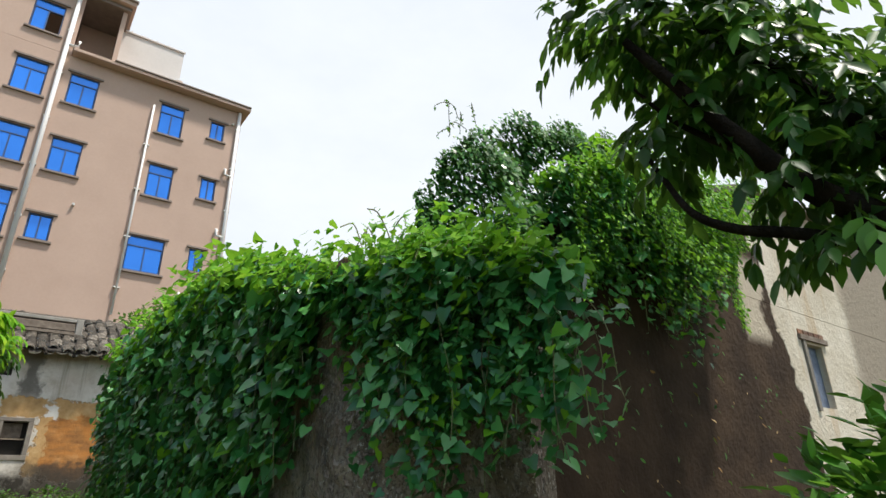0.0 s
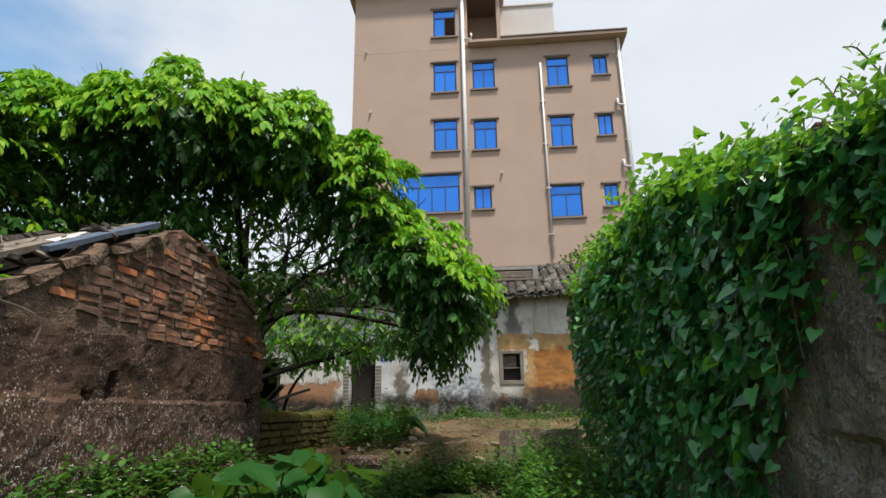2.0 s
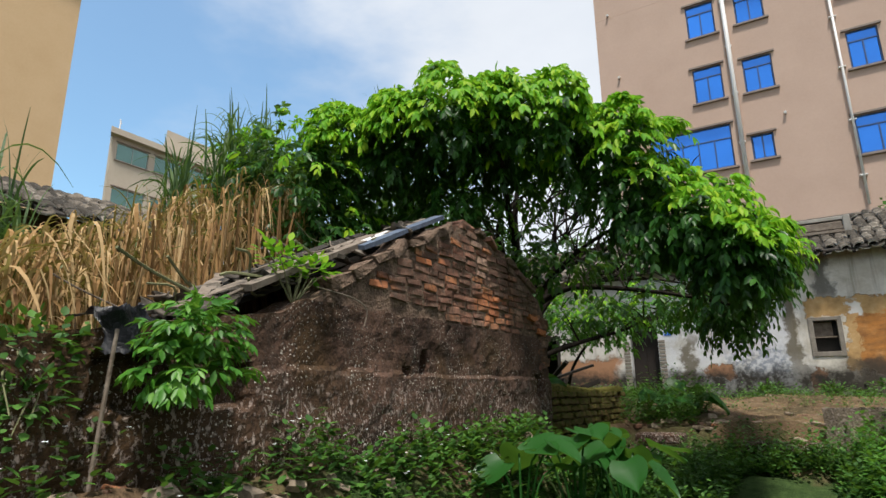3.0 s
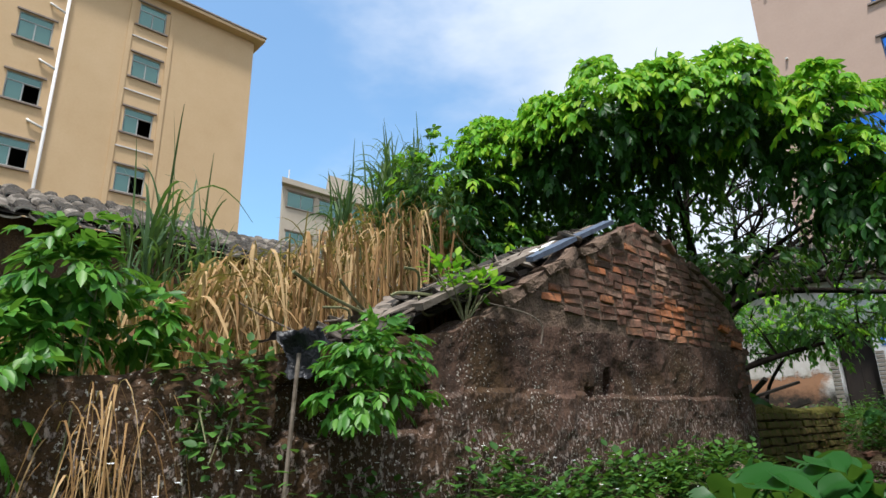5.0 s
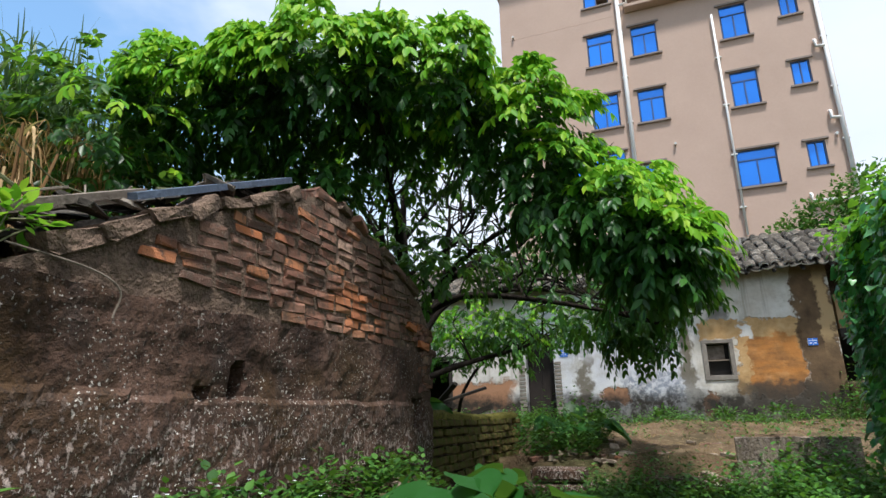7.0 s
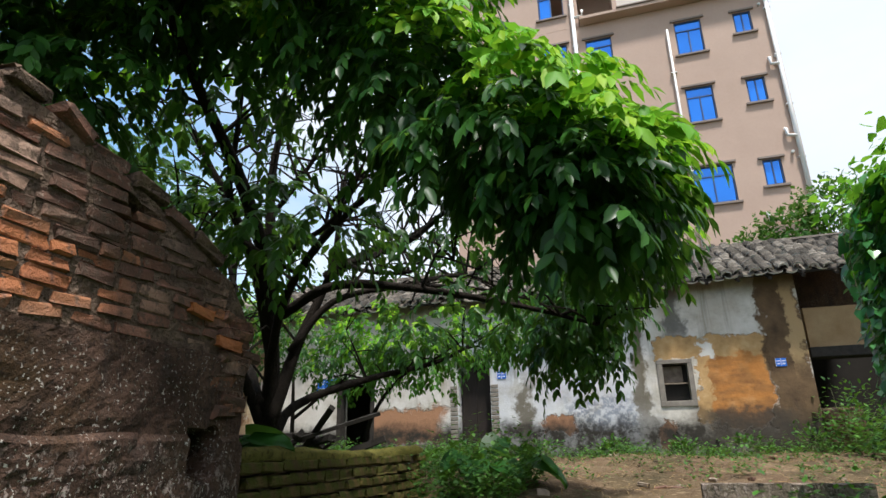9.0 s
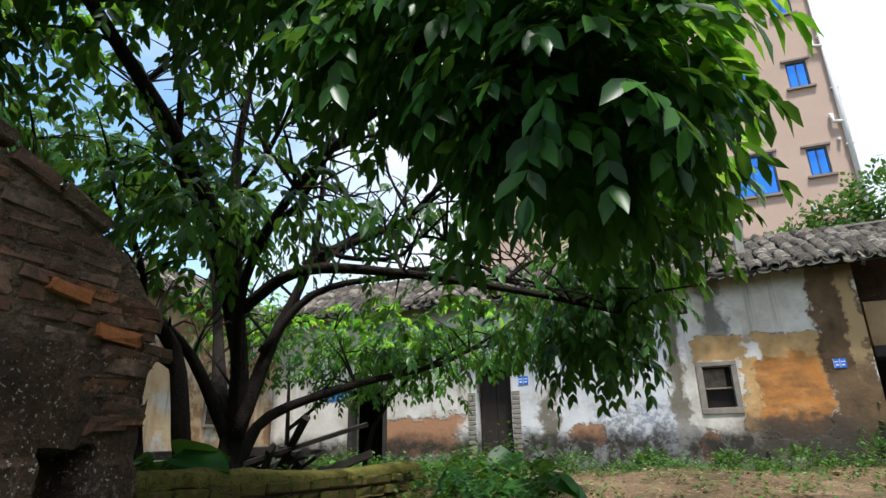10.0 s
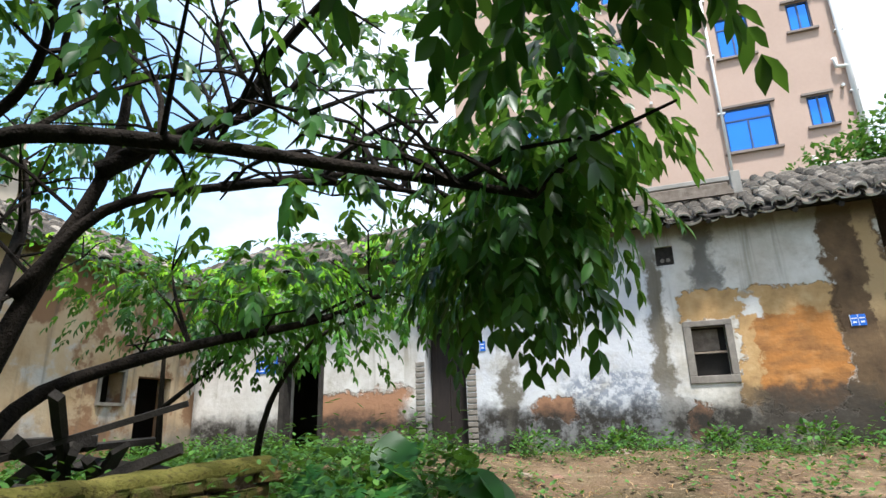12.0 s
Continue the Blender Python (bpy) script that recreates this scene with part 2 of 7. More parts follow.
    foot = g.op("MULTIPLY", foot, g.op("ADD", 0.72, g.op("MULTIPLY", g.step(g.noise(4.5, 6, 0.7), 0.36, 0.56), 0.28)))
    col = g.mix(foot, col, (0.034, 0.030, 0.025))
    foot2 = g.patch(wx, wz, 1.5, 1.76, 0.7, 0.27, 0.4)
    col = g.mix(g.op("MULTIPLY", foot2, 0.85), col, (0.06, 0.05, 0.04))
    # the wall top is browned in the colour as eave shade
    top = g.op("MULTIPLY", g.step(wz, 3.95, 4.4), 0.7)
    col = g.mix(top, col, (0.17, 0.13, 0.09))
    cracks = g.step(g.noise(26, 4, 0.7), 0.64, 0.72)
    col = g.mix(g.op("MULTIPLY", cracks, 0.25), col, (0.16, 0.14, 0.11))
    relief = g.op("SUBTRACT", g.op("MULTIPLY", g.noise(14, 5, 0.65), 0.5), g.op("MAXIMUM", g.op("MAXIMUM", m1, m2), m3))
    g.bump(relief, 0.8, 0.02)
    return g.done(col)


M_BEIGE = simple("beige_facade_paint", (0.43, 0.306, 0.244), (0.49, 0.354, 0.287), 0.5, 0.85, 0.15, 0.01, fine=9)
M_YELLOW = simple("yellow_facade_paint", (0.52, 0.36, 0.20), (0.58, 0.415, 0.245), 0.5, 0.85, 0.15, 0.01, fine=9)
M_FARB = simple("pale_stone_facade", (0.42, 0.36, 0.29), (0.50, 0.44, 0.36), 0.6, 0.85, 0.1, 0.01, fine=9)
M_PALE = simple("pale_grey_paint", (0.55, 0.52, 0.50), (0.64, 0.61, 0.59), 0.8, 0.85, 0.15, 0.01, fine=9)
M_SILL = simple("brown_grey_sill", (0.19, 0.15, 0.13), (0.26, 0.21, 0.18), 3, 0.8, 0.2)
M_PIPE = simple("white_plastic_pipe", (0.66, 0.65, 0.64), (0.76, 0.75, 0.74), 2, 0.4, 0.05)
M_ALU = simple("dark_blue_window_frame", (0.03, 0.06, 0.14), (0.05, 0.09, 0.20), 8, 0.4, 0.05)
M_ALU2 = simple("grey_window_frame", (0.30, 0.31, 0.30), (0.40, 0.41, 0.40), 8, 0.4, 0.05)
# near-black paint stands in for the unlit rooms behind openings
M_ROOMSHADE = simple("painted_room_shade", (0.014, 0.012, 0.011), (0.03, 0.026, 0.022), 2, 0.95, 0.2)
M_WHITEWASH = make_house_plaster()
M_RENDER = make_render_mat("dark_old_render", (0.034, 0.019, 0.014), (0.150, 0.088, 0.063), (0.058, 0.033, 0.009), 1.0, 1.50)
M_GREYWALL = make_render_mat("grey_brown_render", (0.12, 0.092, 0.070), (0.42, 0.34, 0.27), (0.07, 0.062, 0.030), 0.8, 2.4)
M_EARTHWALL = make_render_mat("brown_earth_wall", (0.060, 0.036, 0.021), (0.125, 0.075, 0.043), (0.06, 0.045, 0.02), 0.3, 1.0)
M_BRICK = brick_mat("old_red_brick")
M_ORANGE = simple("bare_orange_brick", (0.34, 0.12, 0.045), (0.54, 0.19, 0.065), 14, 0.92, 0.7, 0.012)
M_MORTAR = simple("sooty_mortar", (0.052, 0.034, 0.025), (0.24, 0.160, 0.112), 11, 0.97, 1.0, 0.03, fine=48)
def make_tile():
    g = G("grey_clay_roof_tile", 0.93, 0, 0.2)
    r = g.op("FRACT", g.op("ADD", g.op("MULTIPLY", g.rnd(), 7.3), g.island()))
    col = g.ramp(r, (0.0, (0.030, 0.026, 0.022)), (0.45, (0.085, 0.072, 0.060)), (0.8, (0.16, 0.135, 0.11)), (1.0, (0.26, 0.23, 0.195)))
    col = g.mix(g.op("MULTIPLY", g.step(g.noise(9, 5, 0.7), 0.42, 0.62), 0.7), col, (0.035, 0.031, 0.024))
    col = g.mix(g.op("MULTIPLY", g.step(g.noise(40, 3), 0.60, 0.70), 0.5), col, (0.30, 0.28, 0.24))
    g.bump(g.op("ADD", g.noise(14, 5), g.noise(60, 3)), 0.7, 0.012)
    return g.done(col)


M_TILE = make_tile()
M_TILE_EDGE = simple("pale_clay_tile_edge", (0.34, 0.31, 0.27), (0.54, 0.50, 0.45), 14, 0.9, 0.3)
M_WOOD = simple("weathered_timber", (0.10, 0.075, 0.055), (0.26, 0.215, 0.175), 9, 0.9, 0.5, 0.01, stretch=(1, 1, 1))
M_BLACKWOOD = simple("charred_timber", (0.012, 0.010, 0.009), (0.045, 0.037, 0.030), 9, 0.9, 0.6)
M_DOOR = simple("dark_wooden_door", (0.010, 0.007, 0.006), (0.030, 0.020, 0.016), 6, 0.8, 0.4, stretch=(8, 8, 0.6))
M_WINFRAME = simple("grey_cement_window_frame", (0.15, 0.13, 0.11), (0.27, 0.24, 0.205), 8, 0.9, 0.4)
M_BARK = simple("dark_tree_bark", (0.007, 0.006, 0.005), (0.030, 0.023, 0.018), 12, 0.95, 0.9, 0.02, stretch=(1, 1, 0.4), spec=0.12)
M_STEM = simple("dry_vine_stem", (0.10, 0.11, 0.045), (0.21, 0.21, 0.11), 20, 0.8, 0.2)
M_CONC = simple("grey_concrete", (0.21, 0.20, 0.18), (0.33, 0.31, 0.28), 4, 0.9, 0.4, 0.01)
M_BLUE = simple("blue_enamel", (0.02, 0.12, 0.55), (0.03, 0.17, 0.66), 20, 0.35, 0.05)
M_WHITE = simple("white_lettering", (0.68, 0.70, 0.74), (0.78, 0.79, 0.82), 20, 0.5, 0.05)
M_TARP = simple("black_plastic_sheet", (0.010, 0.011, 0.014), (0.028, 0.030, 0.040), 8, 0.35, 0.5, 0.02)
M_BLUETARP = simple("blue_grey_plastic", (0.06, 0.08, 0.12), (0.16, 0.20, 0.28), 10, 0.4, 0.4)
M_STONE = simple("pale_field_stone", (0.17, 0.13, 0.095), (0.36, 0.29, 0.22), 9, 0.95, 0.6)
M_STRAW = leafy("dry_cane_leaf", (0.15, 0.075, 0.032), (0.42, 0.245, 0.10), (0.66, 0.47, 0.25), 0.7, 0.25, 0.3)
M_CANE = leafy("green_cane_leaf", (0.035, 0.075, 0.025), (0.070, 0.135, 0.045), (0.14, 0.21, 0.075), 0.5, 0.3)
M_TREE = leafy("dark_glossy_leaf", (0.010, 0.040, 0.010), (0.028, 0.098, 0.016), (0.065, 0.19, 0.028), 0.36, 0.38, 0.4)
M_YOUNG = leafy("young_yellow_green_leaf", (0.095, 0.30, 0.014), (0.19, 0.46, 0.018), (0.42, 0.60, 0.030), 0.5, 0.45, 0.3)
M_IVY = leafy("heart_shaped_vine_leaf", (0.010, 0.075, 0.022), (0.040, 0.22, 0.052), (0.17, 0.50, 0.13), 0.30, 0.28, 0.95)
M_IVYLIGHT = leafy("light_vine_leaf", (0.085, 0.27, 0.015), (0.18, 0.44, 0.022), (0.32, 0.58, 0.040), 0.5, 0.45, 0.3)
M_IVYFINE = leafy("fine_creeper_leaf", (0.014, 0.070, 0.016), (0.046, 0.17, 0.030), (0.12, 0.32, 0.052), 0.55, 0.30, 0.4)
M_WEED = leafy("weed_leaf", (0.018, 0.060, 0.010), (0.050, 0.145, 0.022), (0.12, 0.27, 0.045), 0.55, 0.28)
M_TARO = leafy("broad_taro_leaf", (0.013, 0.065, 0.012), (0.024, 0.105, 0.018), (0.050, 0.165, 0.030), 0.42, 0.34)
M_SHRUB = leafy("shrub_leaf", (0.032, 0.125, 0.014), (0.070, 0.23, 0.022), (0.15, 0.34, 0.040), 0.42, 0.35)
M_FARTREE = leafy("far_tree_leaf", (0.028, 0.085, 0.018), (0.055, 0.145, 0.028), (0.10, 0.21, 0.042), 0.75, 0.28, 0.2)


def make_ground():
    g = G("earth_and_weeds", 0.97, 0, 0.15)
    soil = g.ramp(g.noise(1.3, 6), (0.3, (0.062, 0.042, 0.026)), (0.55, (0.14, 0.092, 0.055)), (0.75, (0.23, 0.16, 0.10)))
    green = g.ramp(g.noise(12, 4), (0.3, (0.022, 0.045, 0.012)), (0.7, (0.06, 0.10, 0.03)))
    x, y, z = g.xyz()
    f = g.step(g.noise(0.9, 5), 0.40, 0.58)
    yard = g.op("MULTIPLY", g.step(y, 8.3, 8.9), g.op("SUBTRACT", 1.0, g.step(y, 14.0, 14.6)))
    f = g.op("MULTIPLY", f, g.op("SUBTRACT", 1.0, g.op("MULTIPLY", yard, 0.85)))
    col = g.mix(f, soil, green)
    straw = g.op("MULTIPLY", g.step(g.noise(30, 4, 0.7, stretch=(0.25, 1, 1)), 0.56, 0.66), yard)
    col = g.mix(g.op("MULTIPLY", straw, 0.6), col, (0.40, 0.30, 0.19))
    g.bump(g.op("ADD", g.noise(6, 6, 0.7), g.noise(40, 3)), 0.9, 0.04)
    return g.done(col)


M_GROUND = make_ground()


def make_glass(name, tint, rough=0.06):
    g = G(name, rough, 0, 0.9)
    col = g.ramp(g.noise(0.35, 2), (0.3, tint), (0.7, tuple(min(1, c * 1.25) for c in tint)))
    g.bump(g.noise(0.9, 2), 0.06, 0.02)
    g.b.inputs["Metallic"].default_value = 0.55
    return g.done(col)


M_GLASS = make_glass("blue_mirror_glass", (0.025, 0.20, 0.72))
M_GLASS2 = make_glass("green_tinted_glass", (0.10, 0.19, 0.17))
M_DARKGLASS = make_glass("dark_window_glass", (0.02, 0.035, 0.045))


# ---- building blocks ----
BASE = {}


def finish(bm, name, material, smooth=False):
    me = bpy.data.meshes.new(name)
    bm.to_mesh(me)
    bm.free()
    me.materials.append(material)
    if smooth:
        me.shade_smooth()
    return me


def thing(name, at, label, category, group="", kind=""):
    ob = new(name)
    ob.location = at
    ob.empty_display_size = 0.2
    BASE[ob] = Vector(at)
    return tagged(ob, label, category, group, kind)


def attach(ob, parent, label=""):
    ob.parent = parent
    ob.matrix_parent_inverse = Matrix.Translation(-BASE.get(parent, Vector()))
    if label:
        ob["label"] = label
    return ob


def part(name, bm, material, parent, label="", smooth=False):
    """One mesh, built in world metres, under a thing or a part."""
    me = bm if isinstance(bm, bpy.types.Mesh) else finish(bm, name, material, smooth)
    return attach(new(name, me), parent, label)


def single(name, bm, material, label, category, group="", kind="", smooth=False):
    me = bm if isinstance(bm, bpy.types.Mesh) else finish(bm, name, material, smooth)
    return tagged(new(name, me), label, category, group, kind)


def box(bm, x0, x1, y0, y1, z0, z1, bevel=0.0, m=None):
    vs = [bm.verts.new((x, y, z)) for z in (z0, z1) for y in (y0, y1) for x in (x0, x1)]
    fs = [bm.faces.new([vs[i] for i in q]) for q in ((0, 2, 3, 1), (4, 5, 7, 6), (0, 1, 5, 4), (2, 6, 7, 3), (0, 4, 6, 2), (1, 3, 7, 5))]
    if bevel:
        es = {e for f in fs for e in f.edges}
        r = bmesh.ops.bevel(bm, geom=list(es), offset=bevel, segments=1, affect="EDGES")
        vs = list({v for f in r["faces"] for v in f.verts} | {v for v in vs if v.is_valid})
    if m:
        bmesh.ops.transform(bm, matrix=m, verts=vs)
    return bm


def boxed(*a, **k):
    return box(bmesh.new(), *a, **k)


def tube(bm, pts, radii, sides=7, cap=True, wob=0.0):
    """A tapered tube through the points."""
    pts = [Vector(p) for p in pts]
    rings = []
    for i, p in enumerate(pts):
        d = (pts[min(i + 1, len(pts) - 1)] - pts[max(i - 1, 0)]).normalized()
        a = d.cross(Vector((0.31, 0.17, 0.93)))
        if a.length < 0.05:
            a = d.cross(Vector((1, 0, 0)))
        a.normalize()
        b = d.cross(a)
        r = radii[i] if isinstance(radii, (list, tuple)) else radii
        rings.append([bm.verts.new(p + (a * math.cos(t) + b * math.sin(t)) * r * (1 + wob * random.uniform(-1, 1)))
                      for t in (2 * math.pi * k / sides for k in range(sides))])
    for r0, r1 in zip(rings, rings[1:]):
        for k in range(sides):
            bm.faces.new((r0[k], r0[(k + 1) % sides], r1[(k + 1) % sides], r1[k]))
    if cap:
        bm.faces.new(rings[-1])
        bm.faces.new(rings[0][::-1])
    return bm


def curve_pts(pts, n=4):
    """Catmull-Rom through the points."""
    P = [Vector(p) for p in pts]
    P = [P[0] * 2 - P[1]] + P + [P[-1] * 2 - P[-2]]
    out = []
    for i in range(1, len(P) - 2):
        for k in range(n):
            t = k / n
            a, b, c, d = P[i - 1], P[i], P[i + 1], P[i + 2]
            out.append(0.5 * (2 * b + (c - a) * t + (2 * a - 5 * b + 4 * c - d) * t * t + (3 * b - a - 3 * c + d) * t ** 3))
    return out + [P[-2]]


def rng(seed):
    return np.random.default_rng(seed)


# leaf shapes: x across, y along the leaf, z the fold
HEART = ([(0, 0, 0), (-0.36, -0.16, .05), (-0.52, 0.14, .07), (-0.30, 0.56, .03), (0, 1.0, -.10), (0.30, 0.56, .03), (0.52, 0.14, .07), (0.36, -0.16, .05), (0, 0.45, -.03)],
         [(0, 8, 3, 2), (0, 2, 1), (8, 4, 3), (0, 6, 5, 8), (0, 7, 6), (8, 5, 4)])
LANCE = ([(0, 0, 0), (-0.18, 0.3, .03), (-0.18, 0.62, .02), (0, 1.0, -.10), (0.18, 0.62, .02), (0.18, 0.3, .03), (0, 0.45, -.02)],
         [(0, 6, 2, 1), (6, 3, 2), (0, 5, 4, 6), (6, 4, 3)])
OVAL = ([(0, 0, 0), (-0.27, 0.28, .05), (-0.28, 0.62, .04), (0, 1.0, -.04), (0.28, 0.62, .04), (0.27, 0.28, .05), (0, 0.5, -.02)],
        [(0, 6, 2, 1), (6, 3, 2), (0, 5, 4, 6), (6, 4, 3)])
SMALL = ([(0, 0, 0), (-0.3, 0.45, .05), (0, 1.0, -.05), (0.3, 0.45, .05)], [(0, 3, 2, 1)])


def leaf_mesh(name, shape, pos, tip, up, size, material):
    """Many leaves in one mesh: at pos, pointing along tip, facing up."""
    tv, tf = np.array(shape[0], float), shape[1]
    pos, tip, up, size = (np.asarray(a, float) for a in (pos, tip, up, size))
    n, k = len(pos), len(tv)
    y = tip / np.maximum(np.linalg.norm(tip, axis=1, keepdims=True), 1e-6)
    x = np.cross(y, up)
    x /= np.maximum(np.linalg.norm(x, axis=1, keepdims=True), 1e-6)
    z = np.cross(x, y)
    s = size[:, None, None]
    v = pos[:, None, :] + s * (tv[None, :, 0:1] * x[:, None, :] + tv[None, :, 1:2] * y[:, None, :] + tv[None, :, 2:3] * z[:, None, :])
    off = (np.arange(n) * k)[:, None]
    loops = np.concatenate([np.array(f) for f in tf])
    lens = np.array([len(f) for f in tf])
    allv = (off + loops[None, :]).ravel()
    alll = np.tile(lens, n)
    me = bpy.data.meshes.new(name)
    me.vertices.add(n * k)
    me.vertices.foreach_set("co", v.reshape(-1))
    me.loops.add(len(allv))
    me.loops.foreach_set("vertex_index", allv.astype(np.int32))
    me.polygons.add(len(alll))
    me.polygons.foreach_set("loop_start", np.concatenate([[0], np.cumsum(alll)[:-1]]).astype(np.int32))
    me.update(calc_edges=True)
    me.validate()
    me.materials.append(material)
    return me


def unit(a):
    return a / np.maximum(np.linalg.norm(a, axis=1, keepdims=True), 1e-6)


def sprays(r, pos, out, leaflets, reach, size, droop=0.6, spread=0.9):
    """Compound leaves: leaflets in pairs along a drooping rachis. Gives pos, tip, up, size of every leaflet."""
    n = len(pos)
    d = unit(out + r.normal(0, 0.35, (n, 3)))
    P, T, U, S = [], [], [], []
    for j in range(leaflets):
        t = (j // 2 + 1) / (leaflets / 2 + 0.5)
        side = 1 if j % 2 else -1
        along = d * t * reach
        along[:, 2] -= droop * reach * t * t
        dirn = d.copy()
        dirn[:, 2] -= 2 * droop * t
        dirn = unit(dirn)
        s = np.cross(dirn, np.array([0, 0, 1.0]))
        s = unit(s + 1e-4)
        tip = unit(dirn * (0.55 + 0.5 * t) + s * side * spread * (1.05 - 0.6 * t) + np.array([0, 0, -droop * 0.9]) + r.normal(0, 0.22, (n, 3)))
        up = unit(np.cross(s, dirn) * 1.0 + r.normal(0, 0.25, (n, 3)))
        P.append(pos + along)
        T.append(tip)
        U.append(up)
        S.append(size * r.uniform(0.7, 1.25, n))
    return np.concatenate(P), np.concatenate(T), np.concatenate(U), np.concatenate(S)


def lobe_points(r, lobes, per, shell=0.55, low=-0.75, face=None):
    """Points and outward ways in the outer shell of crown lobes (centre, radii)."""
    P, O = [], []
    for (c, rad, w) in lobes:
        n = int(per * w)
        v = unit(r.normal(0, 1, (n * 2, 3)))
        v = v[v[:, 2] > low][:n]
        if face is not None:
            v = v[v @ np.array(face) > 0.30]
        f = r.uniform(shell, 1.0, (len(v), 1)) * (1 + 0.18 * np.sin(v[:, :1] * 7 + v[:, 1:2] * 5 + c[0] * 3))
        P.append(np.array(c) + v * f * np.array(rad))
        O.append(v)
    return np.concatenate(P), np.concatenate(O)


# ---- ground ----
def smooth(a, b, v):
    t = np.clip((v - a) / (b - a), 0, 1)
    return t * t * (3 - 2 * t)


def height(x, y):
    """The lie of the land: a low path, a bank and the raised forecourt."""
    x, y = np.asarray(x, float), np.asarray(y, float)
    low = 0.42 * smooth(2.5, 7.5, y) + 0.12 * smooth(6.8, 8.3, y)
    court = 0.96 + 0.30 * smooth(8.5, 13.8, y)
    z = low + (court - low) * smooth(8.35, 8.62, y)
    yard = 1.10 * smooth(6.2, 6.6, y) * (1 - smooth(-2.95, -2.75, x))
    z = np.maximum(z, yard)
    foot = 0.98 * smooth(-1.75, -2.35, x) * (1 - smooth(5.6, 6.3, y)) * smooth(-1.2, 0.2, y) * (x > -2.8)
    z = np.maximum(z, foot)
    near = np.exp(-((x / 25) ** 2 + ((y - 5) / 25) ** 2))
    z = z + near * (0.035 * np.sin(2.3 * x + 1.1 * y) + 0.03 * np.sin(5.1 * y - 3.3 * x) + 0.02 * np.sin(9 * x + 7 * y))
    return z


def make_ground_sheet():
    fx = np.concatenate([[-600, -250, -120, -60, -35, -22], np.arange(-14, 14.01, 0.14), [22, 35, 60, 120, 250, 600]])
    fy = np.concatenate([[-600, -250, -120, -60, -30, -14], np.arange(-7, 18.01, 0.13), [24, 35, 60, 120, 250, 600]])
    X, Y = np.meshgrid(fx, fy)
    Z = height(X, Y)
    r = rng(3)
    inner = (np.abs(X) < 13) & (Y > -6) & (Y < 17)
    Z = Z + inner * r.normal(0, 0.012, X.shape)
    nx = len(fx)
    verts = np.stack([X.ravel(), Y.ravel(), Z.ravel()], 1)
    idx = np.arange((len(fy) - 1) * nx).reshape(len(fy) - 1, nx)[:, :-1].ravel()
    faces = np.stack([idx, idx + 1, idx + nx + 1, idx + nx], 1)
    me = bpy.data.meshes.new("ground")
    me.from_pydata(verts.tolist(), [], faces.tolist())
    me.materials.append(M_GROUND)
    me.shade_smooth()
    return single("ground", me, M_GROUND, "bare earth and weeds with a raised forecourt", "ground", kind="structure")


make_ground_sheet()


# ---- walls with openings ----
def holed(place, u0, u1, z0, z1, holes, thick, jitter=0.0):
    """A wall from u0 to u1 and z0 to z1 with openings (u0, u1, z0, z1) right through it. place(u, d, z) gives the world point, d deep."""
    us = sorted({u0, u1, *(h[0] for h in holes), *(h[1] for h in holes)})
    zs = sorted({z0, z1, *(h[2] for h in holes), *(h[3] for h in holes)})
    bm = bmesh.new()
    vert = {}

    def v(i, j, d):
        if (i, j, d) not in vert:
            vert[i, j, d] = bm.verts.new(place(us[i], d * thick, zs[j]))
        return vert[i, j, d]

    def solid(i, j):
        if not (0 <= i < len(us) - 1 and 0 <= j < len(zs) - 1):
            return False
        u, z = (us[i] + us[i + 1]) / 2, (zs[j] + zs[j + 1]) / 2
        return not any(h[0] < u < h[1] and h[2] < z < h[3] for h in holes)

    for i in range(len(us) - 1):
        for j in range(len(zs) - 1):
            if not solid(i, j):
                continue
            bm.faces.new((v(i, j, 0), v(i + 1, j, 0), v(i + 1, j + 1, 0), v(i, j + 1, 0)))
            bm.faces.new((v(i, j, 1), v(i, j + 1, 1), v(i + 1, j + 1, 1), v(i + 1, j, 1)))
            for (a, b, c, e) in ((i, j, i, j + 1), (i + 1, j + 1, i + 1, j), (i + 1, j, i, j), (i, j + 1, i + 1, j + 1)):
                ni, nj = {(0, 0, 0, 1): (i - 1, j), (1, 1, 1, 0): (i + 1, j), (1, 0, 0, 0): (i, j - 1), (0, 1, 1, 1): (i, j + 1)}[(a - i, b - j, c - i, e - j)]
                if not solid(ni, nj):
                    bm.faces.new((v(a, b, 0), v(c, e, 0), v(c, e, 1), v(a, b, 1)))
    bmesh.ops.recalc_face_normals(bm, faces=bm.faces)
    return bm


def facing_south(y):
    return lambda u, d, z: (u, y + d, z)


def facing_east(x):
    return lambda u, d, z: (x - d, u, z)


def slab(place, u0, u1, d0, d1, z0, z1, bevel=0.0, bm=None):
    """A box in wall coordinates; d0 below 0 stands proud."""
    a, b = place(u0, d0, z0), place(u1, d1, z1)
    lo, hi = [min(p, q) for p, q in zip(a, b)], [max(p, q) for p, q in zip(a, b)]
    return box(bm or bmesh.new(), lo[0], hi[0], lo[1], hi[1], lo[2], hi[2], bevel)


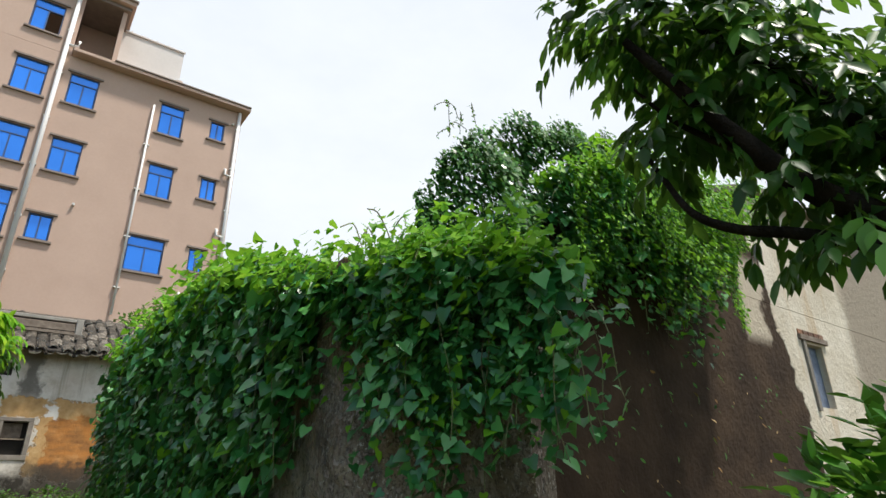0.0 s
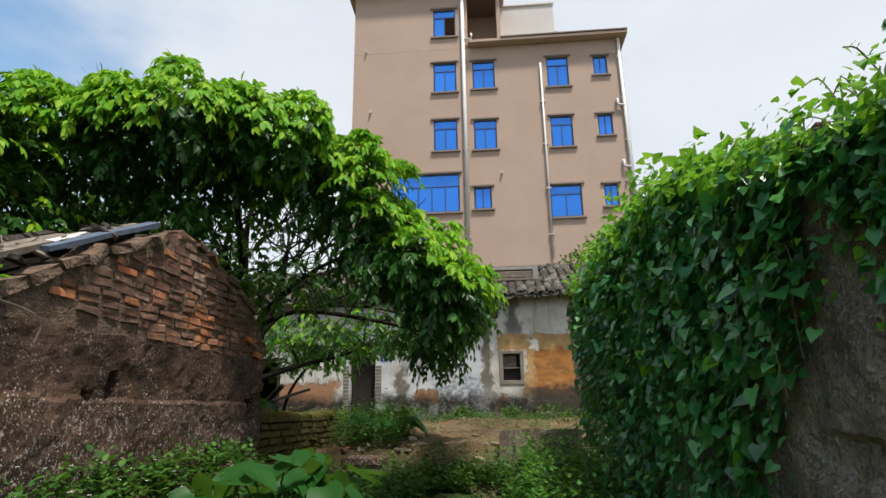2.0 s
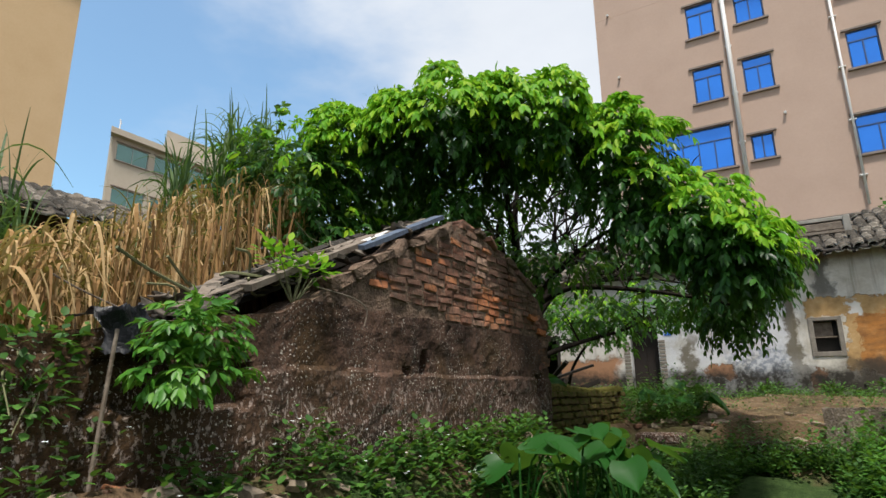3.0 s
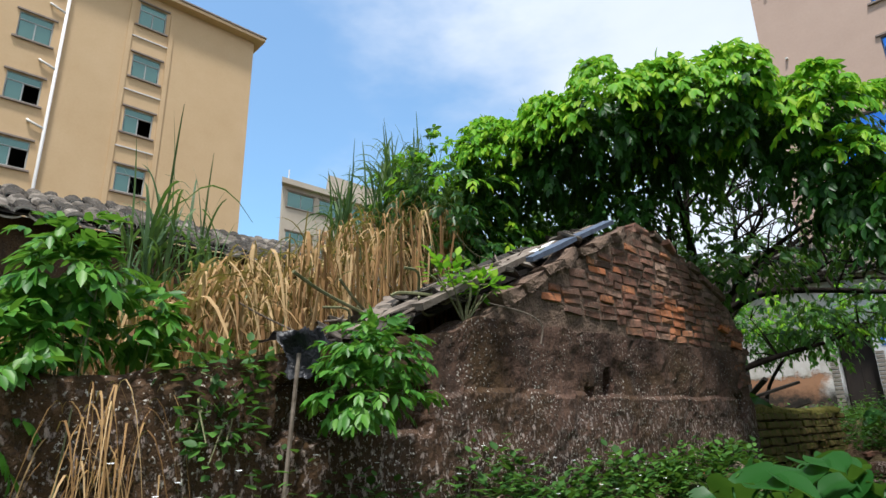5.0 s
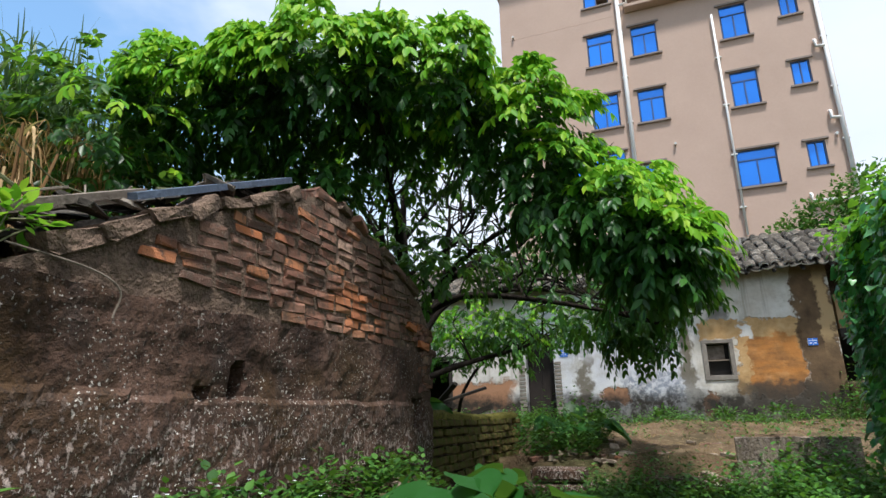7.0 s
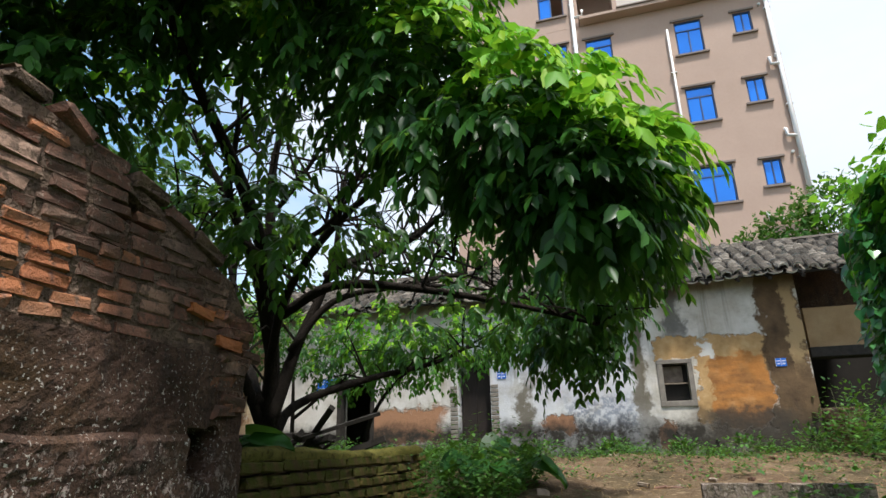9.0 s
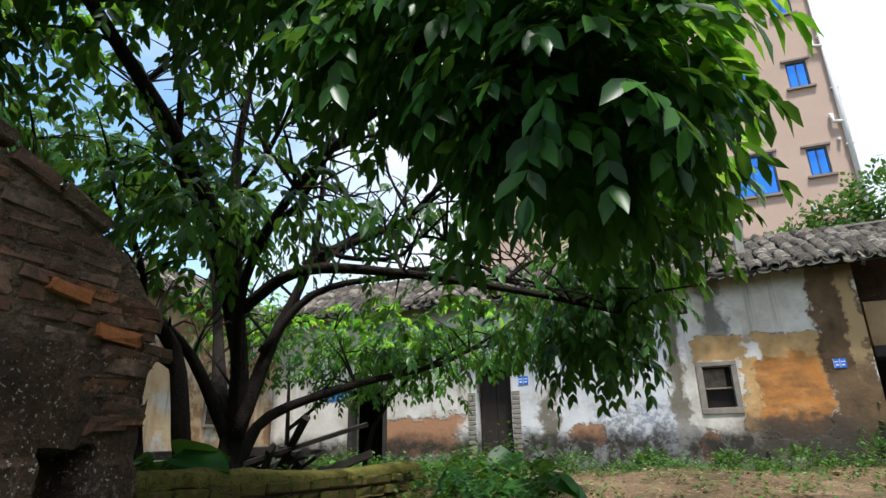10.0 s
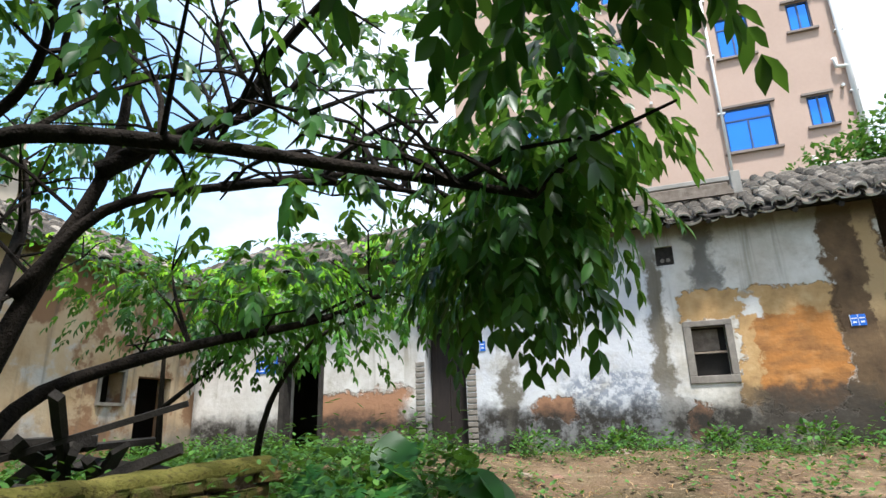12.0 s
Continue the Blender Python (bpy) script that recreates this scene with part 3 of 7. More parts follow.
def city_window(parent, place, h, glass, frame_m, transom=0.72, lights=2, open_light=-1):
    """A sliding window with transom lights, lintel and sill, in the opening h."""
    u0, u1, z0, z1 = h
    fr = 0.055
    zt = z0 + (z1 - z0) * transom if transom else z1 - fr
    cuts = [u0 + fr + (u1 - u0 - 2 * fr) * k / lights for k in range(lights + 1)]
    gaps = [(cuts[k] + (fr / 2 if k else 0), cuts[k + 1] - (fr / 2 if k < lights - 1 else 0), z0 + fr, zt - (fr / 2 if transom else 0)) for k in range(lights)]
    if transom:
        gaps.append((u0 + fr, u1 - fr, zt + fr / 2, z1 - fr))
    bm = holed(lambda u, d, z: place(u, d + 0.06, z), u0, u1, z0, z1, gaps, 0.08)
    w = part("window", bm, frame_m, parent)
    for k in range(lights):
        if k == open_light:
            continue
        part("pane", slab(place, cuts[k] + 0.02, cuts[k + 1] - 0.02, 0.09, 0.105, z0 + fr, zt - fr / 2), glass, w)
    if transom:
        part("pane", slab(place, u0 + fr, u1 - fr, 0.095, 0.11, zt + fr / 2, z1 - fr), glass, w)
    part("lintel", slab(place, u0 - 0.14, u1 + 0.14, -0.09, -0.004, z1 + 0.02, z1 + 0.12, 0.01), M_SILL, w)
    part("sill", slab(place, u0 - 0.14, u1 + 0.14, -0.11, -0.004, z0 - 0.13, z0 - 0.03, 0.01), M_SILL, w)
    return w


def downpipe(parent, place, u, z0, z1, r=0.085, elbows=()):
    x, y, _ = place(u, -0.12, 0)
    bm = tube(bmesh.new(), [(x, y, z0), (x, y, z1)], r, 8)
    p = part("downpipe", bm, M_PIPE, parent, "white plastic downpipe", True)
    for z in np.arange(z0 + 1.2, z1, 2.4):
        part("bracket", slab(place, u - 0.13, u + 0.13, -0.16, -0.004, z, z + 0.05), M_PIPE, p)
    for (ze, w) in elbows:
        a, b = place(u + w, -0.04, ze + 0.35), place(u + w, -0.14, ze)
        part("elbow", tube(bmesh.new(), [a, (a[0], b[1], a[2] - 0.05), b, place(u, -0.14, ze - 0.05)], 0.07, 7), M_PIPE, p, "", True)
    return p


def beige_building():
    F = facing_south(27.45)
    t = thing("apartment_building", (0, 32, 1.2), "five-storey beige apartment building with blue mirror windows", "building")
    wins = [(-2.62, -1.40, 21.3, 23.0), (-2.64, -1.41, 17.9, 19.62), (-2.66, -1.42, 14.5, 16.22),
            (-0.55, 0.63, 17.97, 19.58), (-0.57, 0.61, 14.46, 16.1),
            (3.37, 4.5, 17.85, 19.56), (3.37, 4.48, 14.41, 16.09), (3.1, 4.66, 10.64, 12.29)]
    small = [(-0.66, 0.22, 11.24, 12.37), (5.80, 6.52, 18.4, 19.45), (5.77, 6.5, 14.92, 16.06), (5.75, 6.44, 11.12, 12.23)]
    big = [(-4.9, -1.38, 11.15, 13.18)]
    part("wall", holed(F, -7.0, 7.3, 1.0, 20.45, [w for w in wins + small + big if w[3] < 20], 0.25), M_BEIGE, t)
    part("upper_wall", holed(F, -7.0, -0.75, 20.46, 24.2, [w for w in wins if w[3] > 20], 0.25), M_BEIGE, t)
    for w in wins:
        city_window(t, F, w, M_GLASS, M_ALU, 0.72, 2, 1 if w[2] > 21 else -1)
    for w in small:
        city_window(t, F, w, M_GLASS, M_ALU, 0, 2)
    for w in big:
        city_window(t, F, w, M_GLASS, M_ALU, 0.68, 5)
    # flanks, back, floors and roof
    part("flank", boxed(7.05, 7.3, 27.71, 38, 1.0, 20.45), M_BEIGE, t)
    part("flank", boxed(-7.0, -6.75, 27.71, 38, 1.0, 24.2), M_BEIGE, t)
    part("back_wall", boxed(-7.0, 7.3, 38.01, 38.25, 1.0, 20.45), M_BEIGE, t)
    bm = bmesh.new()
    for z in (10.2, 13.9, 17.2):
        box(bm, -6.74, 6.84, 27.9, 38, z - 0.15, z)
    box(bm, -6.7, 6.8, 29.9, 30.0, 1.0, 20.3)
    part("inner_floors", bm, M_ROOMSHADE, t)
    bm = boxed(-0.7, 7.62, 26.95, 38.3, 20.47, 20.64, 0.02)
    part("roof_slab", bm, M_BEIGE, t)
    part("cornice", boxed(1.0, 7.62, 26.9, 27.2, 20.65, 20.74, 0.02), M_SILL, t)
    # raised left block with an open balcony
    part("balcony_back", boxed(-0.74, 1.0, 29.6, 29.8, 20.69, 24.2), M_BEIGE, t)
    part("balcony_side", boxed(0.86, 1.06, 27.4, 30, 20.80, 24.2), M_BEIGE, t)
    part("balcony_soffit", boxed(-0.74, 1.2, 27.2, 33, 24.0, 24.2), M_SILL, t, "brown-grey soffit")
    part("top_slab", boxed(-7.4, 1.35, 26.95, 38.2, 24.21, 24.45, 0.02), M_BEIGE, t)
    part("top_cornice", boxed(-7.45, 1.4, 26.85, 27.1, 24.46, 24.56, 0.02), M_SILL, t)
    s = part("stair_tower", boxed(1.07, 4.15, 28.9, 34, 20.7, 24.0), M_PALE, t, "pale grey rendered stair tower")
    part("tower_door", boxed(2.75, 3.2, 28.87, 28.89, 20.75, 22.1), M_PIPE, s)
    part("tower_pipe", tube(bmesh.new(), [(3.6, 28.75, 20.9), (3.6, 28.75, 21.8), (4.0, 28.75, 22.1), (4.3, 28.75, 22.1)], 0.06, 7), M_PIPE, s)
    part("parapet", boxed(1.07, 4.2, 28.82, 28.98, 24.01, 24.12, 0.02), M_PALE, s)
    for k in range(5):
        part("finial", tube(bmesh.new(), [(1.5 + k * 0.62, 28.9, 24.12), (1.5 + k * 0.62, 28.9, 24.27)], [0.04, 0.015], 6), M_PALE, s)
    downpipe(t, F, -1.0, 8.5, 24.1, 0.10, ((20.95, 0.45),))
    downpipe(t, F, 3.05, 8.5, 19.2, 0.05)
    downpipe(t, F, 7.16, 8.5, 20.4, 0.085, ((16.5, -0.35), (13.1, -0.35), (9.6, -1.6)))
    for (u, z) in ((-6.2, 20.6), (-5.9, 16.9), (0.9, 13.1), (7.0, 19.6), (7.0, 12.4)):
        part("vent_stub", tube(bmesh.new(), [(u - 0.12, 27.44, z), (u - 0.12, 27.30, z - 0.02)], 0.06, 8), M_PIPE, t)
    return t


beige_building()


def yellow_building():
    E = facing_east(-31.0)
    t = thing("apartment_building", (-36, 2, 0), "tall ochre-yellow apartment building with grey windows", "building")
    wins = [(y, y + 1.40, z, z + 1.38) for y in (6.95, 1.95, -3.1) for z in (9.6, 12.75, 16.0, 19.25, 22.45)]
    part("wall", holed(E, -14.0, 13.5, 0.0, 24.4, wins, 0.25), M_YELLOW, t)
    for w in wins:
        city_window(t, E, w, M_GLASS2, M_ALU2, 0.70, 2, 1 if w[2] in (12.75, 16.0) else -1)
    part("flank", boxed(-43, -31.26, 13.25, 13.5, 0, 24.4), M_YELLOW, t)
    part("back_wall", boxed(-43.3, -43.01, -14, 13.5, 0, 24.4), M_YELLOW, t)
    part("inner_wall", boxed(-33.1, -33, -13.5, 13.2, 0, 24.3), M_ROOMSHADE, t)
    part("roof_slab", boxed(-43.4, -30.45, -14.3, 14.0, 24.41, 24.62, 0.02), M_YELLOW, t)
    part("cornice", boxed(-30.75, -30.4, -14.3, 14.05, 24.63, 24.75, 0.02), M_SILL, t)
    for u in (6.62, 8.68):
        bm = bmesh.new()
        x, y, _ = E(u, -0.03, 0)
        box(bm, x - 0.025, x + 0.03, y - 0.12, y + 0.12, 0, 23.9)
        part("pilaster", bm, M_YELLOW, t)
    p = part("downpipe", tube(bmesh.new(), [(-30.88, 3.75, 0), (-30.88, 3.75, 24.3)], 0.075, 7), M_PIPE, t, "white plastic downpipe", True)
    for z in (14.9, 18.1, 21.3):
        part("elbow", tube(bmesh.new(), [(-30.98, 3.05, z + 0.3), (-30.88, 3.05, z + 0.22), (-30.88, 3.72, z)], 0.06, 7), M_PIPE, p, "", True)
    for z in (15.1, 18.35, 21.6):
        part("string_course", boxed(-30.985, -30.93, 6.75, 8.55, z, z + 0.07), M_PALE, t)


yellow_building()


def skewed(x0, x1, y0, y1, z0, z1, skew):
    """A block whose ends run back askew by skew metres."""
    bm = bmesh.new()
    lo = [bm.verts.new(p) for p in ((x1, y0, z0), (x1, y1, z0), (x0, y1 + skew, z0), (x0, y0 + skew, z0))]
    hi = [bm.verts.new((v.co.x, v.co.y, z1)) for v in lo]
    bm.faces.new(lo[::-1])
    bm.faces.new(hi)
    for k in range(4):
        bm.faces.new((lo[k], lo[(k + 1) % 4], hi[(k + 1) % 4], hi[k]))
    bmesh.ops.recalc_face_normals(bm, faces=bm.faces)
    return bm


def far_building():
    E = facing_east(-48.0)
    t = thing("house", (-52, 31, 0), "pale stone-coloured town house with green windows, far behind the cane", "building")
    wins = [(y, y + 2.9, z, z + 1.55) for y in (25.5, 29.0, 32.5) for z in (13.4, 17.4, 21.4)]
    part("wall", holed(E, 25.0, 36.5, 0.0, 23.4, wins, 0.3), M_FARB, t)
    for w in wins:
        city_window(t, E, w, M_GLASS2, M_ALU2, 0, 2)
    part("flank", skewed(-58, -48.31, 25.2, 25.5, 0, 23.4, 5.6), M_FARB, t)
    part("cornice", skewed(-58.3, -47.4, 24.5, 36.9, 23.41, 23.95, 6.0), M_FARB, t)
    part("penthouse", skewed(-56, -48.8, 30.4, 37, 23.96, 26.3, 4.0), M_FARB, t)
    part("inner_wall", boxed(-50.1, -50, 27, 36.4, 0, 23.3), M_ROOMSHADE, t)
    part("roof_rail", tube(bmesh.new(), [(-47.8, 25.4, 23.96), (-47.8, 25.4, 25.0), (-49, 26.1, 25.2)], 0.05, 6), M_PIPE, t)


far_building()


# ---- tiled roofs ----
def tile_mesh(length, width, rise, thick, up=True):
    """One curved clay tile, along +y, its upper end hidden under the next."""
    bm = bmesh.new()
    n = 5
    s = 1 if up else -1
    rows = []
    for (yy, k) in ((0, 1.0), (length, 0.9)):
        top, bot = [], []
        for i in range(n + 1):
            a = math.pi * (i / n)
            x = -math.cos(a) * width / 2 * k
            z = s * math.sin(a) * rise * k
            top.append(bm.verts.new((x, yy, z + thick / 2)))
            bot.append(bm.verts.new((x * (0.93 if up else 1), yy, z - thick / 2)))
        rows.append((top, bot))
    (t0, b0), (t1, b1) = rows
    for i in range(n):
        bm.faces.new((t0[i], t0[i + 1], t1[i + 1], t1[i]))
        bm.faces.new((b0[i], b1[i], b1[i + 1], b0[i + 1]))
        bm.faces.new((t0[i], b0[i], b0[i + 1], t0[i + 1]))
    me = finish(bm, "roof_tile", M_TILE)
    me.materials.append(M_TILE_EDGE)
    for p in me.polygons:
        if abs(p.normal.y) > 0.8:
            p.material_index = 1
    return me


def tiled_roof(roof, origin, across, upslope, width, run, pitch_w, seed, singles):
    """Rows of cover tiles over channel tiles. origin: the eave's start; across and upslope are unit ways. singles(i): column i as separate tiles."""
    r = random.Random(seed)
    o, a, u = Vector(origin), Vector(across), Vector(upslope)
    nrm = a.cross(u).normalized()
    cov = tile_mesh(0.24, pitch_w * 0.80, 0.062, 0.030)
    chan = tile_mesh(0.24, pitch_w * 0.90, 0.045, 0.028, False)
    rows = int(run / 0.16)
    cols = int(width / pitch_w)
    rest = []
    for i in range(cols):
        sag = 0.04 * math.sin(i * 0.45) + r.uniform(-0.012, 0.012)
        for j in range(rows):
            for (me, off, lift) in ((chan, 0.5, 0.0), (cov, 0.0, 0.035)):
                if r.random() < 0.03:
                    continue
                p = o + a * ((i + 0.5 + off) * pitch_w + r.uniform(-0.03, 0.03)) + u * (j * 0.16 + r.uniform(-0.04, 0.03) - (0.05 if j == 0 and r.random() < 0.4 else 0)) + nrm * (lift + sag + r.uniform(0, 0.034))
                rot = Matrix((a, u, nrm)).transposed().to_4x4()
                m = Matrix.Translation(p) @ rot @ pose(0, 0, 0, 5 + r.uniform(-5, 9), r.uniform(-15, 15), r.uniform(-17, 17)) @ Matrix.Diagonal((r.uniform(0.85, 1.1), r.uniform(0.7, 1.08), r.uniform(0.8, 1.2), 1))
                if singles(i) and me is cov or (singles(i) and j == 0):
                    ob = attach(new("roof_tile", me), roof)
                    ob.matrix_basis = m
                else:
                    rest.append((me, m))
    if rest:
        V, Fc, MI, base = [], [], [], 0
        for me, m in rest:
            for v in me.vertices:
                V.append(m @ v.co)
            for p in me.polygons:
                Fc.append([base + k for k in p.vertices])
                MI.append(p.material_index)
            base += len(me.vertices)
        jm = bpy.data.meshes.new("roof_tiles")
        jm.from_pydata(V, [], Fc)
        jm.materials.append(M_TILE)
        jm.materials.append(M_TILE_EDGE)
        jm.polygons.foreach_set("material_index", MI)
        tagged(part("roof_tiles", jm, M_TILE, roof), kind="stuff")


# ---- the old house ----
HY = 15.0
HS = facing_south(HY)


def number_plate(u, z, w, h, groups=1):
    t = thing("number_plate", HS(u + w / 2, 0, z), "small blue enamel house-number plate with white marks", "sign", "house-number plates")
    part("plate", slab(HS, u, u + w, -0.012, -0.003, z - h, z, 0.002), M_BLUE, t)
    cols, rows = groups
    for i in range(cols):
        for j in range(rows):
            cu, cz = u + w * (i + 0.5) / cols, z - h * (j + 0.5) / rows
            cw, ch = w / cols * 0.72, h / rows
            part("mark", slab(HS, cu - cw / 2, cu + cw / 2, -0.0155, -0.0125, cz + ch * 0.12, cz + ch * 0.22), M_WHITE, t)
            part("mark", slab(HS, cu - cw / 3, cu + cw / 3, -0.0155, -0.0125, cz - ch * 0.26, cz - ch * 0.10), M_WHITE, t)
            if cols > 1:
                part("seam", slab(HS, u + w * i / cols - 0.003, u + w * i / cols + 0.003, -0.0155, -0.0125, z - h, z), M_WHITE, t)


def old_house():
    t = thing("old_house", (-2, 17, 1.25), "old whitewashed mud-brick house with peeling plaster and a grey tile roof", "house")
    door = (-3.70, -3.03, 1.27, 3.12)
    dark = (-6.30, -5.58, 1.22, 2.80)
    win = (0.23, 0.66, 2.20, 2.86)
    vent = (-0.09, 0.15, 3.77, 4.05)
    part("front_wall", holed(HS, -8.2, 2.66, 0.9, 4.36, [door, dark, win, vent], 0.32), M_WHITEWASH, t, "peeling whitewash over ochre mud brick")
    part("side_wall", boxed(2.36, 2.66, 15.33, 19.2, 0.9, 4.4), M_EARTHWALL, t)
    part("side_wall", boxed(-8.2, -7.9, 15.33, 19.2, 0.9, 4.4), M_EARTHWALL, t)
    part("back_wall", boxed(-8.2, 2.66, 19.21, 19.5, 0.9, 4.4), M_EARTHWALL, t)
    part("inner_wall", boxed(-7.8, 2.3, 16.6, 16.7, 1.0, 4.2), M_ROOMSHADE, t)
    part("inner_floor", boxed(-7.8, 2.3, 15.33, 19.2, 1.12, 1.2), M_ROOMSHADE, t)
    # window: cement surround, iron bars, a slipped board
    u0, u1, z0, z1 = win
    bm = slab(HS, u0 - 0.10, u1 + 0.09, -0.022, 0.10, z1, z1 + 0.075, 0.006)
    slab(HS, u0 - 0.10, u1 + 0.09, -0.022, 0.10, z0 - 0.10, z0, 0.006, bm)
    slab(HS, u0 - 0.10, u0, -0.02, 0.10, z0, z1, 0.006, bm)
    slab(HS, u1, u1 + 0.09, -0.02, 0.10, z0, z1, 0.006, bm)
    w = part("window", bm, M_WINFRAME, t, "small grey cement-framed window with boards behind")
    part("rail", slab(HS, u0, u1, 0.06, 0.085, 2.50, 2.525), M_STONE, w)
    part("board", slab(HS, u0, u1 - 0.09, 0.14, 0.16, 2.54, 2.83), M_WOOD, w, "faded reddish board")
    # a near-black sheet across the opening paints the shade behind the boards
    part("shutter", slab(HS, u0, u1, 0.19, 0.21, z0, z1), M_ROOMSHADE, w)
    # vent block
    bm = slab(HS, -0.09, 0.15, 0.05, 0.09, 3.77, 4.05)
    v = part("vent", bm, M_BLACKWOOD, t, "square black vent opening")
    for (a, b) in ((-0.005, 3.85), (0.075, 3.85)):
        x, y, z = HS(a, 0.035, b)
        part("vent_hole", tube(bmesh.new(), [(x, y, z), (x, y + 0.02, z)], 0.030, 8), M_WINFRAME, v)
    # doors
    u0, u1, z0, z1 = door
    d = part("door", slab(HS, u0 + 0.03, (u0 + u1) / 2 - 0.004, 0.22, 0.26, z0 + 0.06, z1 - 0.02), M_DOOR, t, "dark closed wooden door with two leaves")
    part("door_leaf", slab(HS, (u0 + u1) / 2 + 0.004, u1 - 0.03, 0.225, 0.265, z0 + 0.06, z1 - 0.02), M_DOOR, d)
    part("threshold", slab(HS, u0, u1, -0.06, 0.2, z0 - 0.05, z0 + 0.055, 0.01), M_CONC, d)
    part("lintel", slab(HS, u0 - 0.12, u1 + 0.12, -0.02, 0.2, z1, z1 + 0.12, 0.01), M_BLACKWOOD, d)
    u0, u1, z0, z1 = dark
    f = part("doorway_frame", slab(HS, u0 - 0.07, u0 + 0.02, -0.03, 0.2, z0, z1), M_BLACKWOOD, t, "black timber frame of an open doorway")
    part("frame_post", slab(HS, u1 - 0.02, u1 + 0.06, -0.03, 0.2, z0, z1), M_BLACKWOOD, f)
    part("lintel", slab(HS, u0 - 0.12, u1 + 0.08, -0.06, 0.2, z1, z1 + 0.09, 0.01), M_BLACKWOOD, f)
    # roof timbers
    slope = Vector((0, 2.4, 1.22)).normalized()
    rise = lambda y: 4.27 + (y - 14.6) * 1.22 / 2.4
    deck = bmesh.new()
    for (ya, yb) in ((14.62, 17.02),):
        for f0 in (0, ):
            vs = [deck.verts.new(p) for p in ((-8.5, ya, rise(ya)), (4.3, ya, rise(ya)), (4.3, yb, rise(yb)), (-8.5, yb, rise(yb)))]
            vt = [deck.verts.new((v.co.x, v.co.y, v.co.z + 0.03)) for v in vs]
            deck.faces.new(vs[::-1])
            deck.faces.new(vt)
            for k in range(4):
                deck.faces.new((vs[k], vs[(k + 1) % 4], vt[(k + 1) % 4], vt[k]))
    bmesh.ops.recalc_face_normals(deck, faces=deck.faces)
    roof = part("roof", deck, M_BLACKWOOD, t, "grey curved clay tiles, patched and sagging")
    back = bmesh.new()
    vs = [back.verts.new(p) for p in ((-8.5, 17.03, 5.50), (4.3, 17.03, 5.50), (4.3, 19.8, 4.2), (-8.5, 19.8, 4.2))]
    vt = [back.verts.new((v.co.x, v.co.y, v.co.z + 0.06)) for v in vs]
    back.faces.new(vs[::-1])
    back.faces.new(vt)
    for k in range(4):
        back.faces.new((vs[k], vs[(k + 1) % 4], vt[(k + 1) % 4], vt[k]))
    bmesh.ops.recalc_face_normals(back, faces=back.faces)
    part("back_slope", back, M_TILE, t)
    for k in range(24):
        x = -8.2 + k * 0.52
        bm = bmesh.new()
        tube(bm, [(x, 14.58, rise(14.58) - 0.045), (x, 15.4, rise(15.4) - 0.045)], 0.035, 6)
        part("rafter", bm, M_BLACKWOOD, roof)
    part("fascia", boxed(-8.4, 4.2, 15.0 - 0.02, 15.06, 4.37, 4.44), M_BLACKWOOD, roof)
    bm = bmesh.new()
    tube(bm, [(-8.5, 17.03, 5.56), (-4, 17.03, 5.55), (0, 17.03, 5.53), (4.3, 17.03, 5.58)], 0.11, 8, wob=0.15)
    part("ridge", bm, M_TILE, roof)
    tiled_roof(roof, (-8.5, 14.60, rise(14.60) + 0.03), (1, 0, 0), slope, 12.7, 2.6, 0.235, 5, lambda i: 33 <= i <= 49)
    # gap in the tiles under a lifted skylight frame
    sk = part("skylight", boxed(-0.5, 1.13, 15.75, 15.9, 5.06, 5.18, 0.01, m=None), M_WOOD, t, "weathered timber frame over a gap in the roof")
    part("post", boxed(1.14, 1.28, 15.52, 15.66, 4.74, 5.26, 0.01), M_CONC, sk)
    part("slat", boxed(-0.4, 1.13, 15.35, 15.42, 4.84, 4.90), M_WOOD, sk)
    part("slat", boxed(-0.3, 1.13, 15.52, 15.58, 4.96, 5.02), M_WOOD, sk)
    part("slab", boxed(-0.6, 1.2, 15.91, 16.6, 5.26, 5.34, 0.01, m=Matrix.Translation((0, 0, 0))), M_CONC, sk)
    # brick quoins at the door
    for (u, n) in ((-3.86, 16), (-3.02, 16)):
        for k in range(n):
            b = slab(HS, u, u + 0.15, -0.014, 0.02, 1.3 + k * 0.085, 1.3 + k * 0.085 + 0.065, 0.006)
            part("brick", b, M_WINFRAME, d)
    return t


old_house()
number_plate(2.11, 2.86, 0.17, 0.14, (2, 1))
number_plate(-2.88, 2.89, 0.18, 0.15, (2, 1))
number_plate(-6.88, 2.91, 0.45, 0.29, (2, 2))


def lean_to():
    t = thing("shed", (3.9, 15.6, 1.2), "low ochre shed with a dark open front beside the house", "shed")
    part("beam_wall", boxed(2.75, 5.6, 15.2, 15.5, 3.05, 3.75), simple("ochre_render", (0.24, 0.15, 0.07), (0.38, 0.26, 0.14), 3, 0.9, 0.4), t)
    part("beam", boxed(2.72, 5.6, 15.12, 15.55, 2.86, 3.04, 0.01), M_BLACKWOOD, t)
    part("stub_wall", boxed(2.67, 3.25, 14.9, 15.3, 0.9, 2.0, 0.05), M_EARTHWALL, t)
    # near-black, so the shade under the open front is in the colour
    part("back_wall", boxed(2.7, 6.0, 17.6, 17.8, 0.9, 3.9), M_ROOMSHADE, t)
    part("upper_wall", boxed(2.67, 6.0, 16.2, 16.4, 3.3, 4.95), M_EARTHWALL, t)
    part("end_wall", boxed(5.61, 5.9, 15.1, 17.59, 0.9, 3.8), M_EARTHWALL, t)


lean_to()


